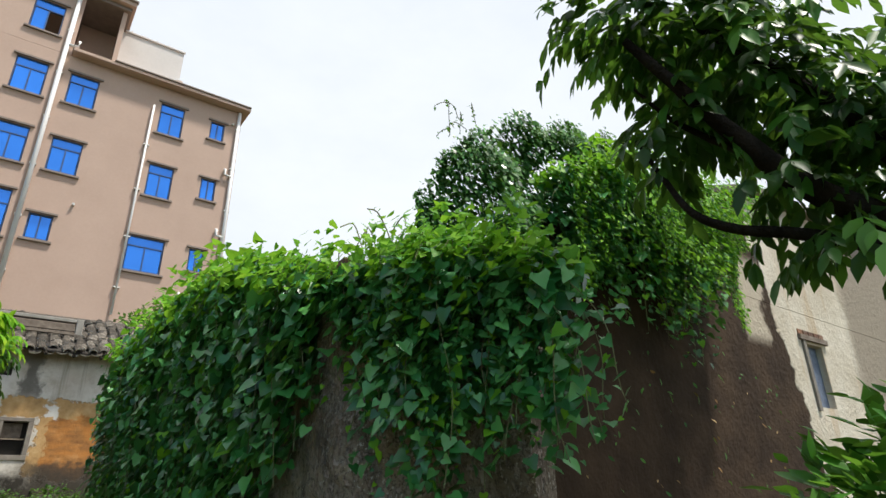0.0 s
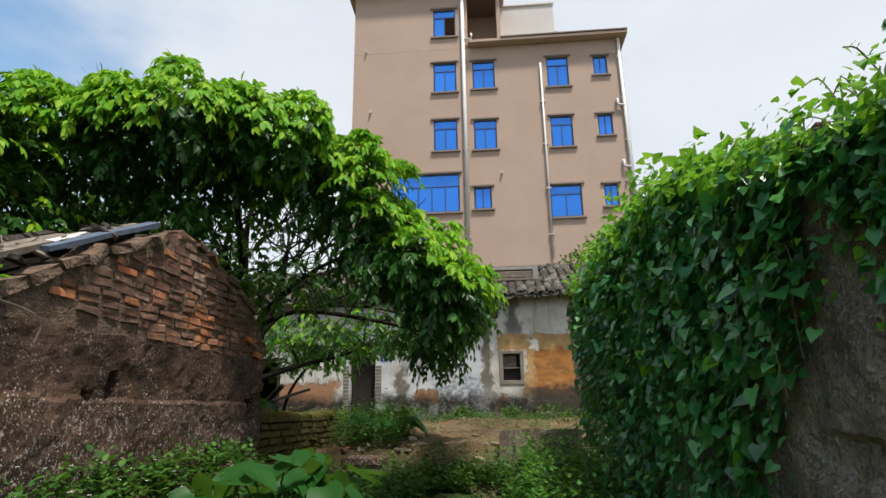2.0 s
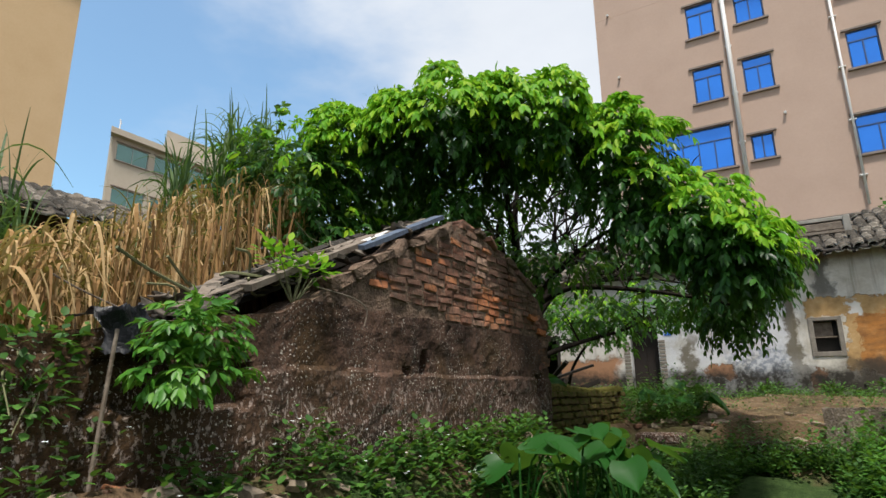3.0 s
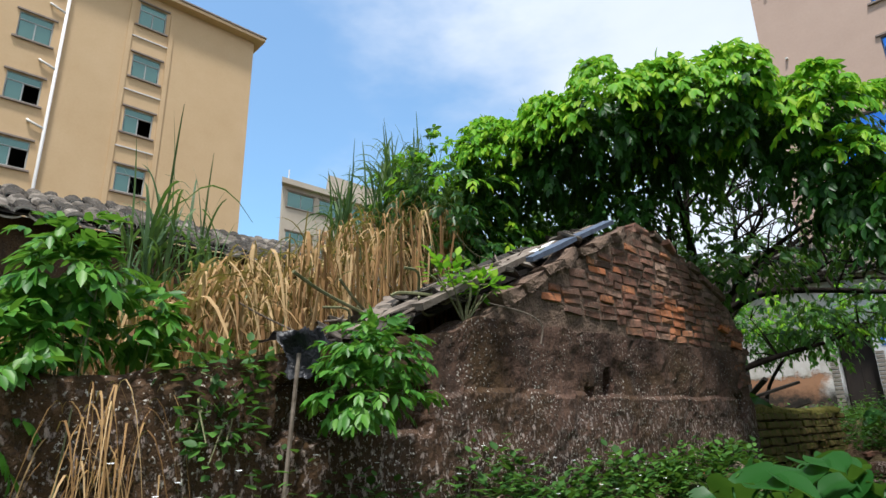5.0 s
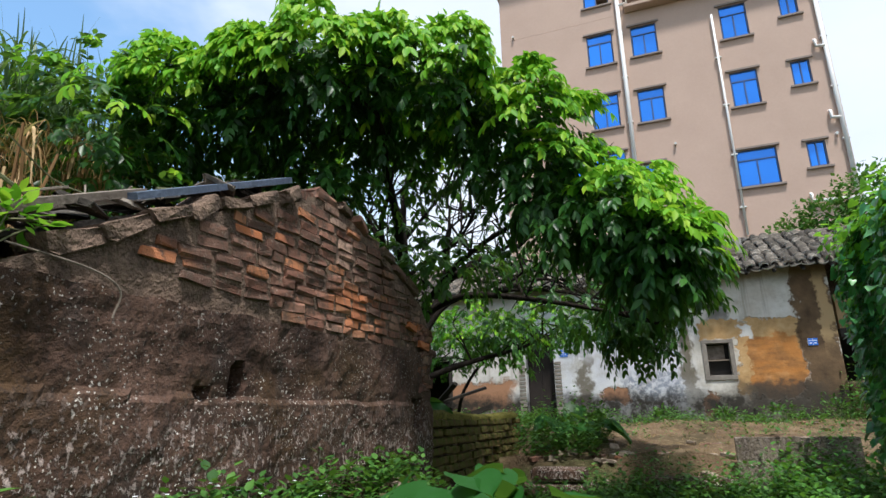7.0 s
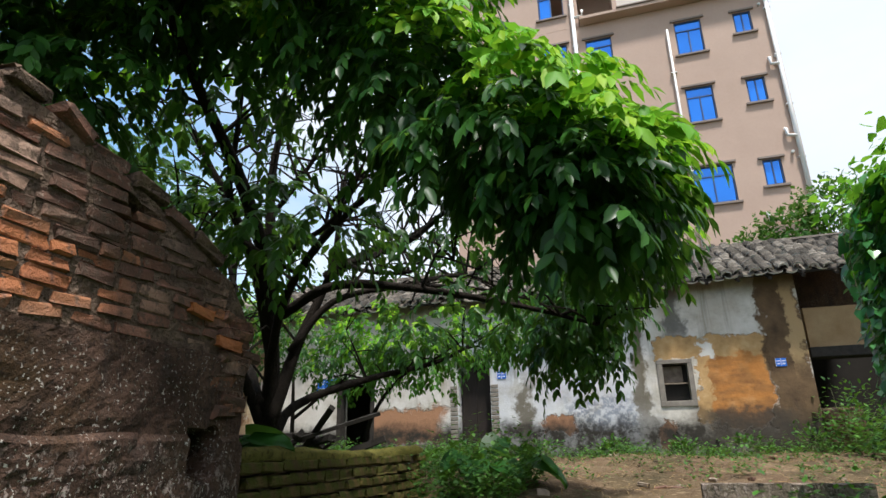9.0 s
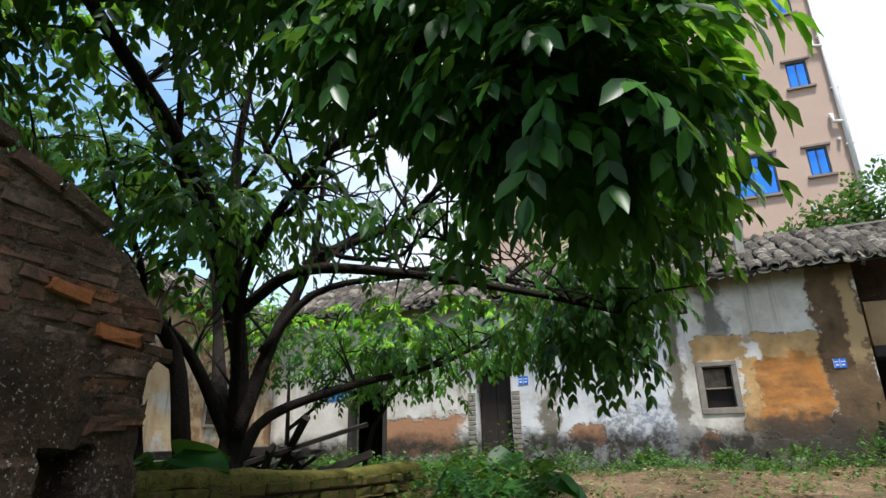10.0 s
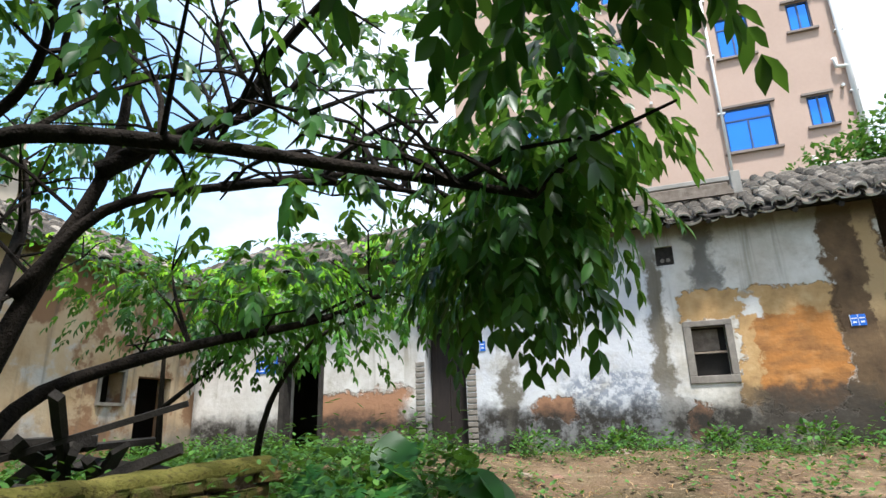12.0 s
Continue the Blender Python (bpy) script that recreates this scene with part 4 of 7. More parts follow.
def wing():
    """The house that closes the yard on the left."""
    E = facing_east(-8.22)
    t = thing("old_house", (-10, 11, 1.2), "old ochre and whitewashed wing with small dark openings", "house")
    holes = [(13.05, 13.45, 2.15, 2.62), (13.75, 14.45, 1.3, 2.58)]
    g = G("ochre_whitewash", 0.92, 0, 0.2)
    x, y, z = g.xyz()
    wz = g.op("ADD", z, g.op("MULTIPLY", g.op("SUBTRACT", g.noise(2.5, 5), 0.5), 1.4))
    c = g.ramp(g.noise(1.5, 5), (0.3, (0.42, 0.28, 0.15)), (0.7, (0.55, 0.43, 0.29)))
    c = g.mix(g.step(g.noise(1.1, 5), 0.52, 0.62), c, (0.52, 0.49, 0.46))
    c = g.mix(g.op("SUBTRACT", 1.0, g.step(wz, 1.3, 2.1)), c, (0.20, 0.17, 0.14))
    c = g.mix(g.step(g.noise(0.9, 6, 0.65), 0.48, 0.54), c, (0.26, 0.15, 0.085))
    c = g.mix(g.op("MULTIPLY", g.step(g.noise(4, 4, stretch=(1, 1, 0.1)), 0.52, 0.68), 0.6), c, (0.12, 0.10, 0.08))
    g.bump(g.noise(12, 5), 0.6, 0.02)
    mat = g.done(c)
    part("wall", holed(E, 9.6, 15.3, 0.9, 4.355, holes, 0.3), mat, t)
    bm = boxed(-8.25, -8.18, 13.0, 13.05, 2.1, 2.67)
    box(bm, -8.25, -8.18, 13.45, 13.5, 2.1, 2.67)
    box(bm, -8.25, -8.18, 13.05, 13.45, 2.62, 2.67)
    box(bm, -8.25, -8.18, 13.05, 13.45, 2.1, 2.15)
    part("window_frame", bm, M_WINFRAME, t)
    # inner faces take near-black paint as shade inside the openings
    part("inner_wall", boxed(-9.6, -9.5, 9.9, 14.9, 1.0, 4.1), M_ROOMSHADE, t)
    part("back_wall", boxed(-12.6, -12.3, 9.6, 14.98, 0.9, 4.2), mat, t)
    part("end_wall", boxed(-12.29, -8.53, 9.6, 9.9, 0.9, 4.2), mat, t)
    part("end_wall", boxed(-12.29, -8.53, 14.7, 14.98, 0.9, 4.2), M_ROOMSHADE, t)
    part("inner_floor", boxed(-12.2, -8.5, 9.95, 14.7, 1.05, 1.15), M_ROOMSHADE, t)
    dk = bmesh.new()
    vs = [dk.verts.new(p) for p in ((-7.8, 9.3, 4.15), (-7.8, 14.55, 4.15), (-10.3, 14.55, 5.4), (-10.3, 9.3, 5.4))]
    vt = [dk.verts.new((v.co.x, v.co.y, v.co.z + 0.03)) for v in vs]
    dk.faces.new(vs[::-1])
    dk.faces.new(vt)
    for k in range(4):
        dk.faces.new((vs[k], vs[(k + 1) % 4], vt[(k + 1) % 4], vt[k]))
    bmesh.ops.recalc_face_normals(dk, faces=dk.faces)
    roof = part("roof", dk, M_BLACKWOOD, t)
    up = Vector((-2.5, 0, 1.25)).normalized()
    tiled_roof(roof, (-7.8, 9.3, 4.18), (0, 1, 0), up, 5.2, 2.75, 0.3, 9, lambda i: False)


wing()


def west_roof():
    """The tiled roof of a low house beyond the cane."""
    t = thing("old_house", (-10.5, 0, 0), "low old house with a dark tile roof beyond the dry cane", "house")
    part("wall", boxed(-9.6, -9.3, -6, 5.9, 0, 4.05), M_EARTHWALL, t)
    part("end_wall", boxed(-12.8, -9.61, 5.6, 5.9, 0, 4.05), M_EARTHWALL, t)
    dk = bmesh.new()
    vs = [dk.verts.new(p) for p in ((-8.9, -6.3, 3.95), (-8.9, 6.2, 3.95), (-11.4, 6.2, 5.02), (-11.4, -6.3, 5.02))]
    vt = [dk.verts.new((v.co.x, v.co.y, v.co.z + 0.03)) for v in vs]
    dk.faces.new(vs[::-1])
    dk.faces.new(vt)
    for k in range(4):
        dk.faces.new((vs[k], vs[(k + 1) % 4], vt[(k + 1) % 4], vt[k]))
    bmesh.ops.recalc_face_normals(dk, faces=dk.faces)
    roof = part("roof", dk, M_BLACKWOOD, t)
    tiled_roof(roof, (-8.9, -6.3, 3.98), (0, 1, 0), Vector((-2.5, 0, 1.07)).normalized(), 12.4, 2.7, 0.28, 4, lambda i: False)


west_roof()


# ---- the hut and the walls along the path ----
HX = -2.56
TOP = [(0.3, 1.53), (0.75, 1.56), (1.36, 1.67), (1.83, 1.77), (2.3, 1.84), (2.56, 1.98), (2.85, 2.13), (3.22, 2.34), (3.72, 2.58), (4.2, 2.81), (4.52, 2.91), (4.75, 2.89), (5.15, 2.80), (5.6, 2.67), (5.95, 2.55), (6.2, 2.43), (6.37, 2.22)]


def hut_top(y):
    return float(np.interp(y, [p[0] for p in TOP], [p[1] for p in TOP]))


def rough_face(bm, place, u0, u1, zlow, ztop, step, amp, dents=(), thick=0.26, seed=0.0, ledge=0.0):
    """A weathered wall: a front face of small uneven facets with dents, and a plain back. ztop(u) is its top line."""
    nu = max(2, int((u1 - u0) / step))
    nz = max(2, int((max(ztop(u0 + (u1 - u0) * k / 20) for k in range(21)) - zlow) / step))
    F = []
    for i in range(nu + 1):
        u = u0 + (u1 - u0) * i / nu
        zt = ztop(u)
        col = []
        for j in range(nz + 1):
            z = zlow + (zt - zlow) * j / nz
            d = amp * (noise.noise((u * 2.1, z * 2.1, seed)) + 0.6 * noise.noise((u * 6.3, z * 6.3, seed + 3)) + 0.35 * noise.noise((u * 17, z * 17, seed + 5)))
            for (cu, cz, ru, rz, deep) in dents:
                q = max(abs(u - cu) / ru, abs(z - cz) / rz) + 0.25 * noise.noise((u * 9, z * 9, 2.0))
                if q < 1:
                    d += deep * min(1, (1 - q) * 6)
            if ledge and z < ledge + 0.03 * noise.noise((u * 2.5, 0, 5)):
                d -= 0.022
            edge = 0.02 * noise.noise((u * 8, z * 5, seed + 8)) if j == nz else 0
            col.append(bm.verts.new(place(u, d, z + edge)))
        F.append(col)
    for i in range(nu):
        for j in range(nz):
            bm.faces.new((F[i][j], F[i + 1][j], F[i + 1][j + 1], F[i][j + 1]))
    B = [(bm.verts.new(place(u0 + (u1 - u0) * i / nu, thick, zlow)), bm.verts.new(place(u0 + (u1 - u0) * i / nu, thick, ztop(u0 + (u1 - u0) * i / nu)))) for i in range(nu + 1)]
    for i in range(nu):
        bm.faces.new((B[i][0], B[i][1], B[i + 1][1], B[i + 1][0]))
        bm.faces.new((F[i][nz], F[i + 1][nz], B[i + 1][1], B[i][1]))
    for i, s in ((0, 1), (nu, -1)):
        bm.faces.new([*F[i][::s], *(B[i][::-1] if s > 0 else B[i])])
    bmesh.ops.recalc_face_normals(bm, faces=bm.faces)
    return bm


def brick_meshes(material, size, n, seed, amp=0.006):
    """A few worn bricks, each a chipped and bevelled block; centred, x the depth."""
    r = random.Random(seed)
    out = []
    for _ in range(n):
        bm = box(bmesh.new(), -size[0] / 2, size[0] / 2, -size[1] / 2, size[1] / 2, -size[2] / 2, size[2] / 2)
        bmesh.ops.bevel(bm, geom=list(bm.edges), offset=0.007, segments=1, affect="EDGES")
        for v in bm.verts:
            v.co += Vector((r.uniform(-amp, amp), r.uniform(-amp, amp) * 1.6, r.uniform(-amp, amp)))
        out.append(finish(bm, "brick", material))
    return out


def hut():
    E = facing_east(HX)
    t = thing("ruined_hut", (-4.0, 4.2, 0), "ruined brick hut with dark render and a fallen roof", "hut")
    band = lambda u: min(hut_top(u), 1.95 + 0.012 * (u - 3.2) + 0.03 * noise.noise((u * 3, 0, 0)))
    dents = [(3.79, 1.625, 0.055, 0.085, 0.18), (6.05, 1.47, 0.12, 0.125, 0.2), (3.55, 1.56, 0.04, 0.03, 0.08), (2.0, 1.45, 0.12, 0.12, 0.10), (1.45, 1.45, 0.16, 0.13, 0.10), (5.6, 1.04, 0.5, 0.10, 0.05)]
    low = part("rendered_wall", rough_face(bmesh.new(), E, 0.3, 6.37, -0.15, band, 0.03, 0.024, dents, 0.26, 1.0, 1.535), M_RENDER, t, "dark mossy render flecked with lichen")
    core = part("brick_wall", rough_face(bmesh.new(), lambda u, d, z: (HX - 0.016 - d, u, z), 2.5, 6.36, 1.90, lambda u: hut_top(u) - 0.03, 0.06, 0.006, [(5.42, 2.58, 0.10, 0.06, 0.2)], 0.22, 4.0), M_MORTAR, t, "exposed red brick gable, sooty and worn")
    # back and far walls close the hut
    part("far_wall", boxed(-6.2, -2.83, 6.12, 6.36, 0, 2.0), M_EARTHWALL, t)
    part("back_wall", boxed(-6.4, -6.21, 0.4, 6.36, 0, 1.9), M_EARTHWALL, t)
    # roof slopes: boards, the left one broken open
    for (ya, za, yb, zb) in ((6.30, 2.0, 4.42, 2.80),):
        bm = bmesh.new()
        vs = [bm.verts.new(p) for p in ((-2.72, ya, za), (-6.3, ya, za), (-6.3, yb, zb), (-2.72, yb, zb))]
        vt = [bm.verts.new((v.co.x, v.co.y, v.co.z + 0.04)) for v in vs]
        bm.faces.new(vs)
        bm.faces.new(vt[::-1])
        for k in range(4):
            bm.faces.new((vs[k], vs[(k + 1) % 4], vt[(k + 1) % 4], vt[k]))
        bmesh.ops.recalc_face_normals(bm, faces=bm.faces)
        part("roof_slope", bm, M_TILE, t)
    bm = bmesh.new()
    vs = [bm.verts.new(p) for p in ((-2.85, 1.7, 1.66), (-6.3, 1.7, 1.66), (-6.3, 4.42, 2.86), (-2.85, 4.42, 2.86))]
    vt = [bm.verts.new((v.co.x, v.co.y, v.co.z + 0.04)) for v in vs]
    bm.faces.new(vs[::-1])
    bm.faces.new(vt)
    for k in range(4):
        bm.faces.new((vs[k], vs[(k + 1) % 4], vt[(k + 1) % 4], vt[k]))
    bmesh.ops.recalc_face_normals(bm, faces=bm.faces)
    part("roof_slope", bm, M_BLACKWOOD, t)
    # bricks of the gable
    r = random.Random(11)
    kinds = brick_meshes(M_BRICK, (0.06, 0.208, 0.060), 12, 2, 0.008)
    halves = brick_meshes(M_BRICK, (0.06, 0.102, 0.060), 7, 7, 0.008)
    z, c = 1.985, 0
    while z < 2.86:
        y = 2.42 + (0.11 if c % 2 else 0.0) + r.uniform(-0.02, 0.02)
        while y < 6.32:
            half = r.random() < 0.16
            w = 0.115 if half else 0.222
            yc = y + w / 2
            gap = abs(yc - 5.42) < 0.13 and abs(z - 2.58) < 0.06
            left = 2.74 + max(0, (z - 2.02)) * 1.45 + 0.12 * noise.noise((z * 9, 1.0, 4.0))
            below = z + 0.03 < 2.10 - 0.10 * smooth(3.0, 4.6, np.array(yc)) + 0.05 * noise.noise((yc * 2.5, 2.0, 7.0))
            if hut_top(yc - w / 2) > z + 0.09 and hut_top(yc + w / 2) > z + 0.09 and yc > left and not below and not gap and r.random() > 0.05:
                ob = attach(new("brick", r.choice(halves if half else kinds)), core)
                ob.matrix_basis = pose(HX - 0.037 + r.uniform(-0.005, 0.007), yc, z + 0.03 + 0.02 * noise.noise((yc * 1.7, z, 3.0)) + r.uniform(-0.006, 0.006), r.uniform(-3, 3), r.uniform(-2, 2), r.uniform(-2, 2)) @ Matrix.Diagonal((1, r.uniform(0.82, 1.03), r.uniform(0.80, 1.10), 1))
            y += w + r.uniform(0.002, 0.009)
        z += 0.0665
        c += 1
    # coping bricks up both edges of the gable
    cop = brick_meshes(M_BRICK, (0.20, 0.235, 0.060), 6, 21, 0.014)
    cop2 = brick_meshes(M_MORTAR, (0.24, 0.235, 0.062), 6, 22, 0.016)
    y = 2.72
    while y < 5.95:
        a, b = hut_top(y), hut_top(y + 0.2)
        ob = attach(new("brick", r.choice(cop2 if r.random() < 0.72 else cop)), core)
        ob.matrix_basis = pose(HX - 0.085 + r.uniform(-0.02, 0.02), y + 0.11, (a + b) / 2 + r.uniform(-0.022, 0.012), math.degrees(math.atan2(b - a, 0.2)) + r.uniform(-10, 10), r.uniform(-6, 6), r.uniform(-10, 10)) @ Matrix.Diagonal((r.uniform(0.75, 1.05), r.uniform(0.7, 1.02), r.uniform(0.8, 1.3), 1))
        y += 0.225 * math.cos(math.atan2(b - a, 0.2)) + 0.012
    # bare bricks at the broken corner
    bare = brick_meshes(M_ORANGE, (0.10, 0.20, 0.058), 3, 33, 0.012)
    worn = brick_meshes(M_BRICK, (0.12, 0.20, 0.058), 5, 34, 0.014)
    for k, (yy, zz) in enumerate(((5.93, 2.19), (6.17, 2.05))):
        ob = attach(new("brick", bare[k]), core)
        ob.matrix_basis = pose(HX - 0.02, yy, zz, -4, 3, 4)
    for k in range(16):
        yy = 6.30 - 0.05 * (k % 3) - r.uniform(0, 0.05)
        ob = attach(new("brick", r.choice(worn)), core)
        ob.matrix_basis = pose(HX - 0.054 + r.uniform(-0.012, 0.008), yy, 1.70 + 0.072 * (k % 8) - (0.02 if k > 7 else 0), r.uniform(-6, 6), r.uniform(-5, 5), r.uniform(-7, 7)) if 1.70 + 0.072 * (k % 8) < hut_top(yy) - 0.04 else pose(HX - 0.12, 6.0 - 0.03 * k, 1.72, 0, 0, 0)
    return t


hut()


def plank(name, a, b, w, h, material, label, category, group="", twist=0.0):
    """A sawn, slightly bowed timber from a to b."""
    a, b = Vector(a), Vector(b)
    L = (b - a).length
    bm = bmesh.new()
    r = random.Random(int(L * 1000))
    rings = []
    for k in range(5):
        yy = L * k / 4
        s = 1 + r.uniform(-0.08, 0.08)
        o = r.uniform(-0.012, 0.012)
        rings.append([bm.verts.new((x * w / 2 * s + o, yy, z * h / 2 * s)) for x, z in ((-1, -1), (1, -1), (1, 1), (-1, 1))])
    for p, q in zip(rings, rings[1:]):
        for k in range(4):
            bm.faces.new((p[k], p[(k + 1) % 4], q[(k + 1) % 4], q[k]))
    bm.faces.new(rings[0][::-1])
    bm.faces.new(rings[-1])
    ob = single(name, bm, material, label, category, group)
    ob.matrix_world = Matrix.Translation(a) @ (b - a).to_track_quat("Y", "Z").to_matrix().to_4x4() @ pose(0, 0, 0, 0, twist, 0)
    return ob


def roof_rubbish():
    """Timbers, sheets and sticks on the fallen slope."""
    r = random.Random(5)
    on = lambda y: 1.70 + (y - 1.7) * 0.441
    for (ya, xa, yb, xb, w, m) in ((1.75, -2.75, 3.6, -2.95, 0.10, M_WOOD), (2.1, -2.62, 3.2, -2.72, 0.07, M_WOOD), (2.6, -2.95, 4.2, -2.80, 0.12, M_WOOD), (2.2, -3.2, 3.9, -3.3, 0.09, M_BLACKWOOD),
                                  (3.1, -2.66, 4.25, -2.70, 0.09, M_BLUETARP), (2.9, -2.72, 4.0, -2.9, 0.05, M_PIPE), (3.5, -2.75, 4.25, -2.80, 0.08, M_TILE), (1.9, -2.7, 2.7, -3.6, 0.08, M_WOOD)):
        plank("roof_timber", (xa, ya, on(ya) + 0.08), (xb, yb, on(yb) + 0.10), w, 0.035, m, "loose weathered roof timber lying on the fallen slope", "timber", "fallen roof timbers", r.uniform(-12, 12))
    for k in range(26):
        y = r.uniform(1.7, 3.3)
        x = r.uniform(-3.1, -2.62)
        a = (x, y, on(y) + r.uniform(0.05, 0.15))
        b = (x + r.uniform(-0.25, 0.12), y + r.uniform(-0.5, 0.5), on(y) + r.uniform(0.06, 0.28))
        mid = tuple((p + q) / 2 + r.uniform(-0.05, 0.05) for p, q in zip(a, b))
        single("stick", tube(bmesh.new(), curve_pts([a, mid, b], 3), [r.uniform(0.004, 0.009)] * 7, 5), M_STEM if k % 3 else M_WOOD, "dry bent stick among roof rubbish", "stick", "dry sticks on the roof")
    # hanging root
    single("stick", tube(bmesh.new(), curve_pts([(-2.53, 2.55, 2.02), (-2.50, 2.85, 1.99), (-2.49, 2.98, 1.93), (-2.50, 2.97, 1.82)], 5), 0.0045, 6), M_WOOD, "bent pale root hanging over the wall", "stick", "dry sticks on the roof")
    # broken tiles and stones on the wall top
    kinds = brick_meshes(M_TILE, (0.16, 0.16, 0.022), 4, 31, 0.012)
    for k in range(46):
        y = r.uniform(1.7, 4.2)
        ob = tagged(new("roof_tile", r.choice(kinds)), "broken grey roof tile lying on the slope", "tile", "broken tiles on the hut")
        ob.matrix_world = pose(r.uniform(-3.2, -2.66), y, on(y) + r.uniform(0.05, 0.10), 22 + r.uniform(-14, 14), r.uniform(-16, 16), r.uniform(0, 180))
    # black plastic sheet over the wall end
    bm = bmesh.new()
    n = 12
    V = [[None] * (n + 1) for _ in range(n + 1)]
    for i in range(n + 1):
        for j in range(n + 1):
            u, v = i / n, j / n
            y = 1.30 + 0.24 * u + 0.03 * math.sin(9 * v)
            if v < 0.5:
                x, z = -2.85 + 0.32 * v * 2, 1.74 + 0.05 * u
            else:
                x, z = -2.53 + 0.05 * math.sin(5 * u), 1.74 - 0.20 * (v - 0.5) * 2 * (0.5 + 0.5 * math.sin(2.6 * u + 0.6)) + 0.05 * u
            z += 0.03 * noise.noise((u * 6, v * 6, 1))
            x += 0.03 * noise.noise((u * 7, v * 5, 7))
            V[i][j] = bm.verts.new((x, y, z))
    for i in range(n):
        for j in range(n):
            bm.faces.new((V[i][j], V[i + 1][j], V[i + 1][j + 1], V[i][j + 1]))
    bmesh.ops.solidify(bm, geom=list(bm.faces), thickness=0.006)
    single("plastic_sheet", bm, M_TARP, "crumpled black plastic sheet over the wall top", "plastic sheet", smooth=True)
    single("pole", tube(bmesh.new(), [(-2.50, 1.36, 1.66), (-2.45, 1.24, 0.1)], 0.009, 7), M_WOOD, "thin grey pole leaning on the wall", "pole")


roof_rubbish()


def mossy_wall():
    t = thing("garden_wall", (-2.72, 8, 0.3), "low mossy brick wall beside the yard", "wall", kind="structure")
    g = G("mossy_brick", 0.97, 0, 0.15)
    c = g.ramp(g.rnd(), (0.0, (0.075, 0.050, 0.022)), (0.5, (0.12, 0.085, 0.035)), (1.0, (0.17, 0.11, 0.045)))
    c = g.mix(g.step(g.noise(9, 5), 0.40, 0.60), c, (0.085, 0.090, 0.018))
    c = g.mix(g.step(g.noise(24, 4), 0.55, 0.70), c, (0.045, 0.036, 0.020))
    g.bump(g.op("ADD", g.noise(16, 5), g.noise(80, 3)), 0.9, 0.015)
    mossy = g.done(c)
    top = lambda u: 1.42 + 0.02 * math.sin(u * 2.1)
    core = part("wall_core", rough_face(bmesh.new(), lambda u, d, z: (-2.635 - d, u, z), 6.38, 9.62, -0.1, top, 0.09, 0.012, (), 0.2, 6.0), M_MORTAR, t)
    g = G("moss_cap", 0.98, 0, 0.1)
    c = g.ramp(g.noise(6, 5), (0.3, (0.10, 0.10, 0.020)), (0.7, (0.22, 0.19, 0.055)))
    c = g.mix(g.step(g.noise(30, 4), 0.5, 0.7), c, (0.07, 0.06, 0.02))
    g.bump(g.op("ADD", g.noise(18, 5), g.noise(90, 3)), 1.0, 0.02)
    cap = bmesh.new()
    n = 40
    for i in range(n + 1):
        u = 6.38 + 3.26 * i / n
        for (x, dz) in ((-2.60, -0.03), (-2.585, 0.03), (-2.66, 0.062), (-2.78, 0.058), (-2.86, 0.0)):
            cap.verts.new((x + 0.02 * noise.noise((u * 5, x, 1)), u, top(u) + dz + 0.018 * noise.noise((u * 6, x * 9, 3))))
    cap.verts.ensure_lookup_table()
    for i in range(n):
        for k in range(4):
            a = i * 5 + k
            cap.faces.new([cap.verts[q] for q in (a, a + 1, a + 6, a + 5)])
    part("moss_cap", cap, g.done(c), t, "yellow-green moss on the wall top", True)
    r = random.Random(8)
    kinds = brick_meshes(mossy, (0.08, 0.215, 0.066), 5, 41, 0.008)
    z, c = 0.36, 0
    while z < 1.36:
        y = 6.4 + (0.11 if c % 2 else 0)
        while y < 9.55:
            if r.random() > 0.03:
                ob = attach(new("brick", r.choice(kinds)), core)
                ob.matrix_basis = pose(-2.615 + r.uniform(-0.014, 0.012), y + 0.11, z + 0.035, r.uniform(-3, 3), r.uniform(-3, 3), r.uniform(-3, 3))
            y += 0.236
        z += 0.082
        c += 1


mossy_wall()


def forecourt_edge():
    single("kerb", rough_face(bmesh.new(), facing_south(8.42), 0.03, 1.15, 0.3, lambda u: 1.19, 0.06, 0.006, (), 0.10, 9.0), M_GREYWALL, "upright grey concrete slab at the forecourt edge", "slab", kind="structure")
    for (x0, x1, z) in ((-2.1, -1.5, 0.88), (-2.2, -1.4, 0.72), (-0.9, 0.0, 0.80)):
        single("step", boxed(x0, x1, 8.12, 8.45, z - 0.13, z, 0.025), M_RENDER, "rough stone step up to the forecourt", "step", "stone steps")
    r = random.Random(4)
    kinds = brick_meshes(M_STONE, (0.14, 0.2, 0.07), 5, 51, 0.018)
    kb = brick_meshes(M_BRICK, (0.11, 0.21, 0.06), 3, 52, 0.01)
    for k in range(60):
        x, y = r.uniform(-2.2, 2.4), r.choice((8.5, 8.55, 8.7, 9.2, 10.5, 12.0, 13.5)) + r.uniform(-0.15, 0.35)
        s = r.uniform(0.25, 0.85)
        ob = tagged(new("stone", r.choice(kinds + kb)), "loose stone or brick on the bare earth", "stone", "loose stones")
        ob.matrix_world = pose(x, y, float(height(x, y)) + 0.012, r.uniform(-12, 12), r.uniform(-12, 12), r.uniform(0, 360)) @ Matrix.Scale(s, 4)


forecourt_edge()


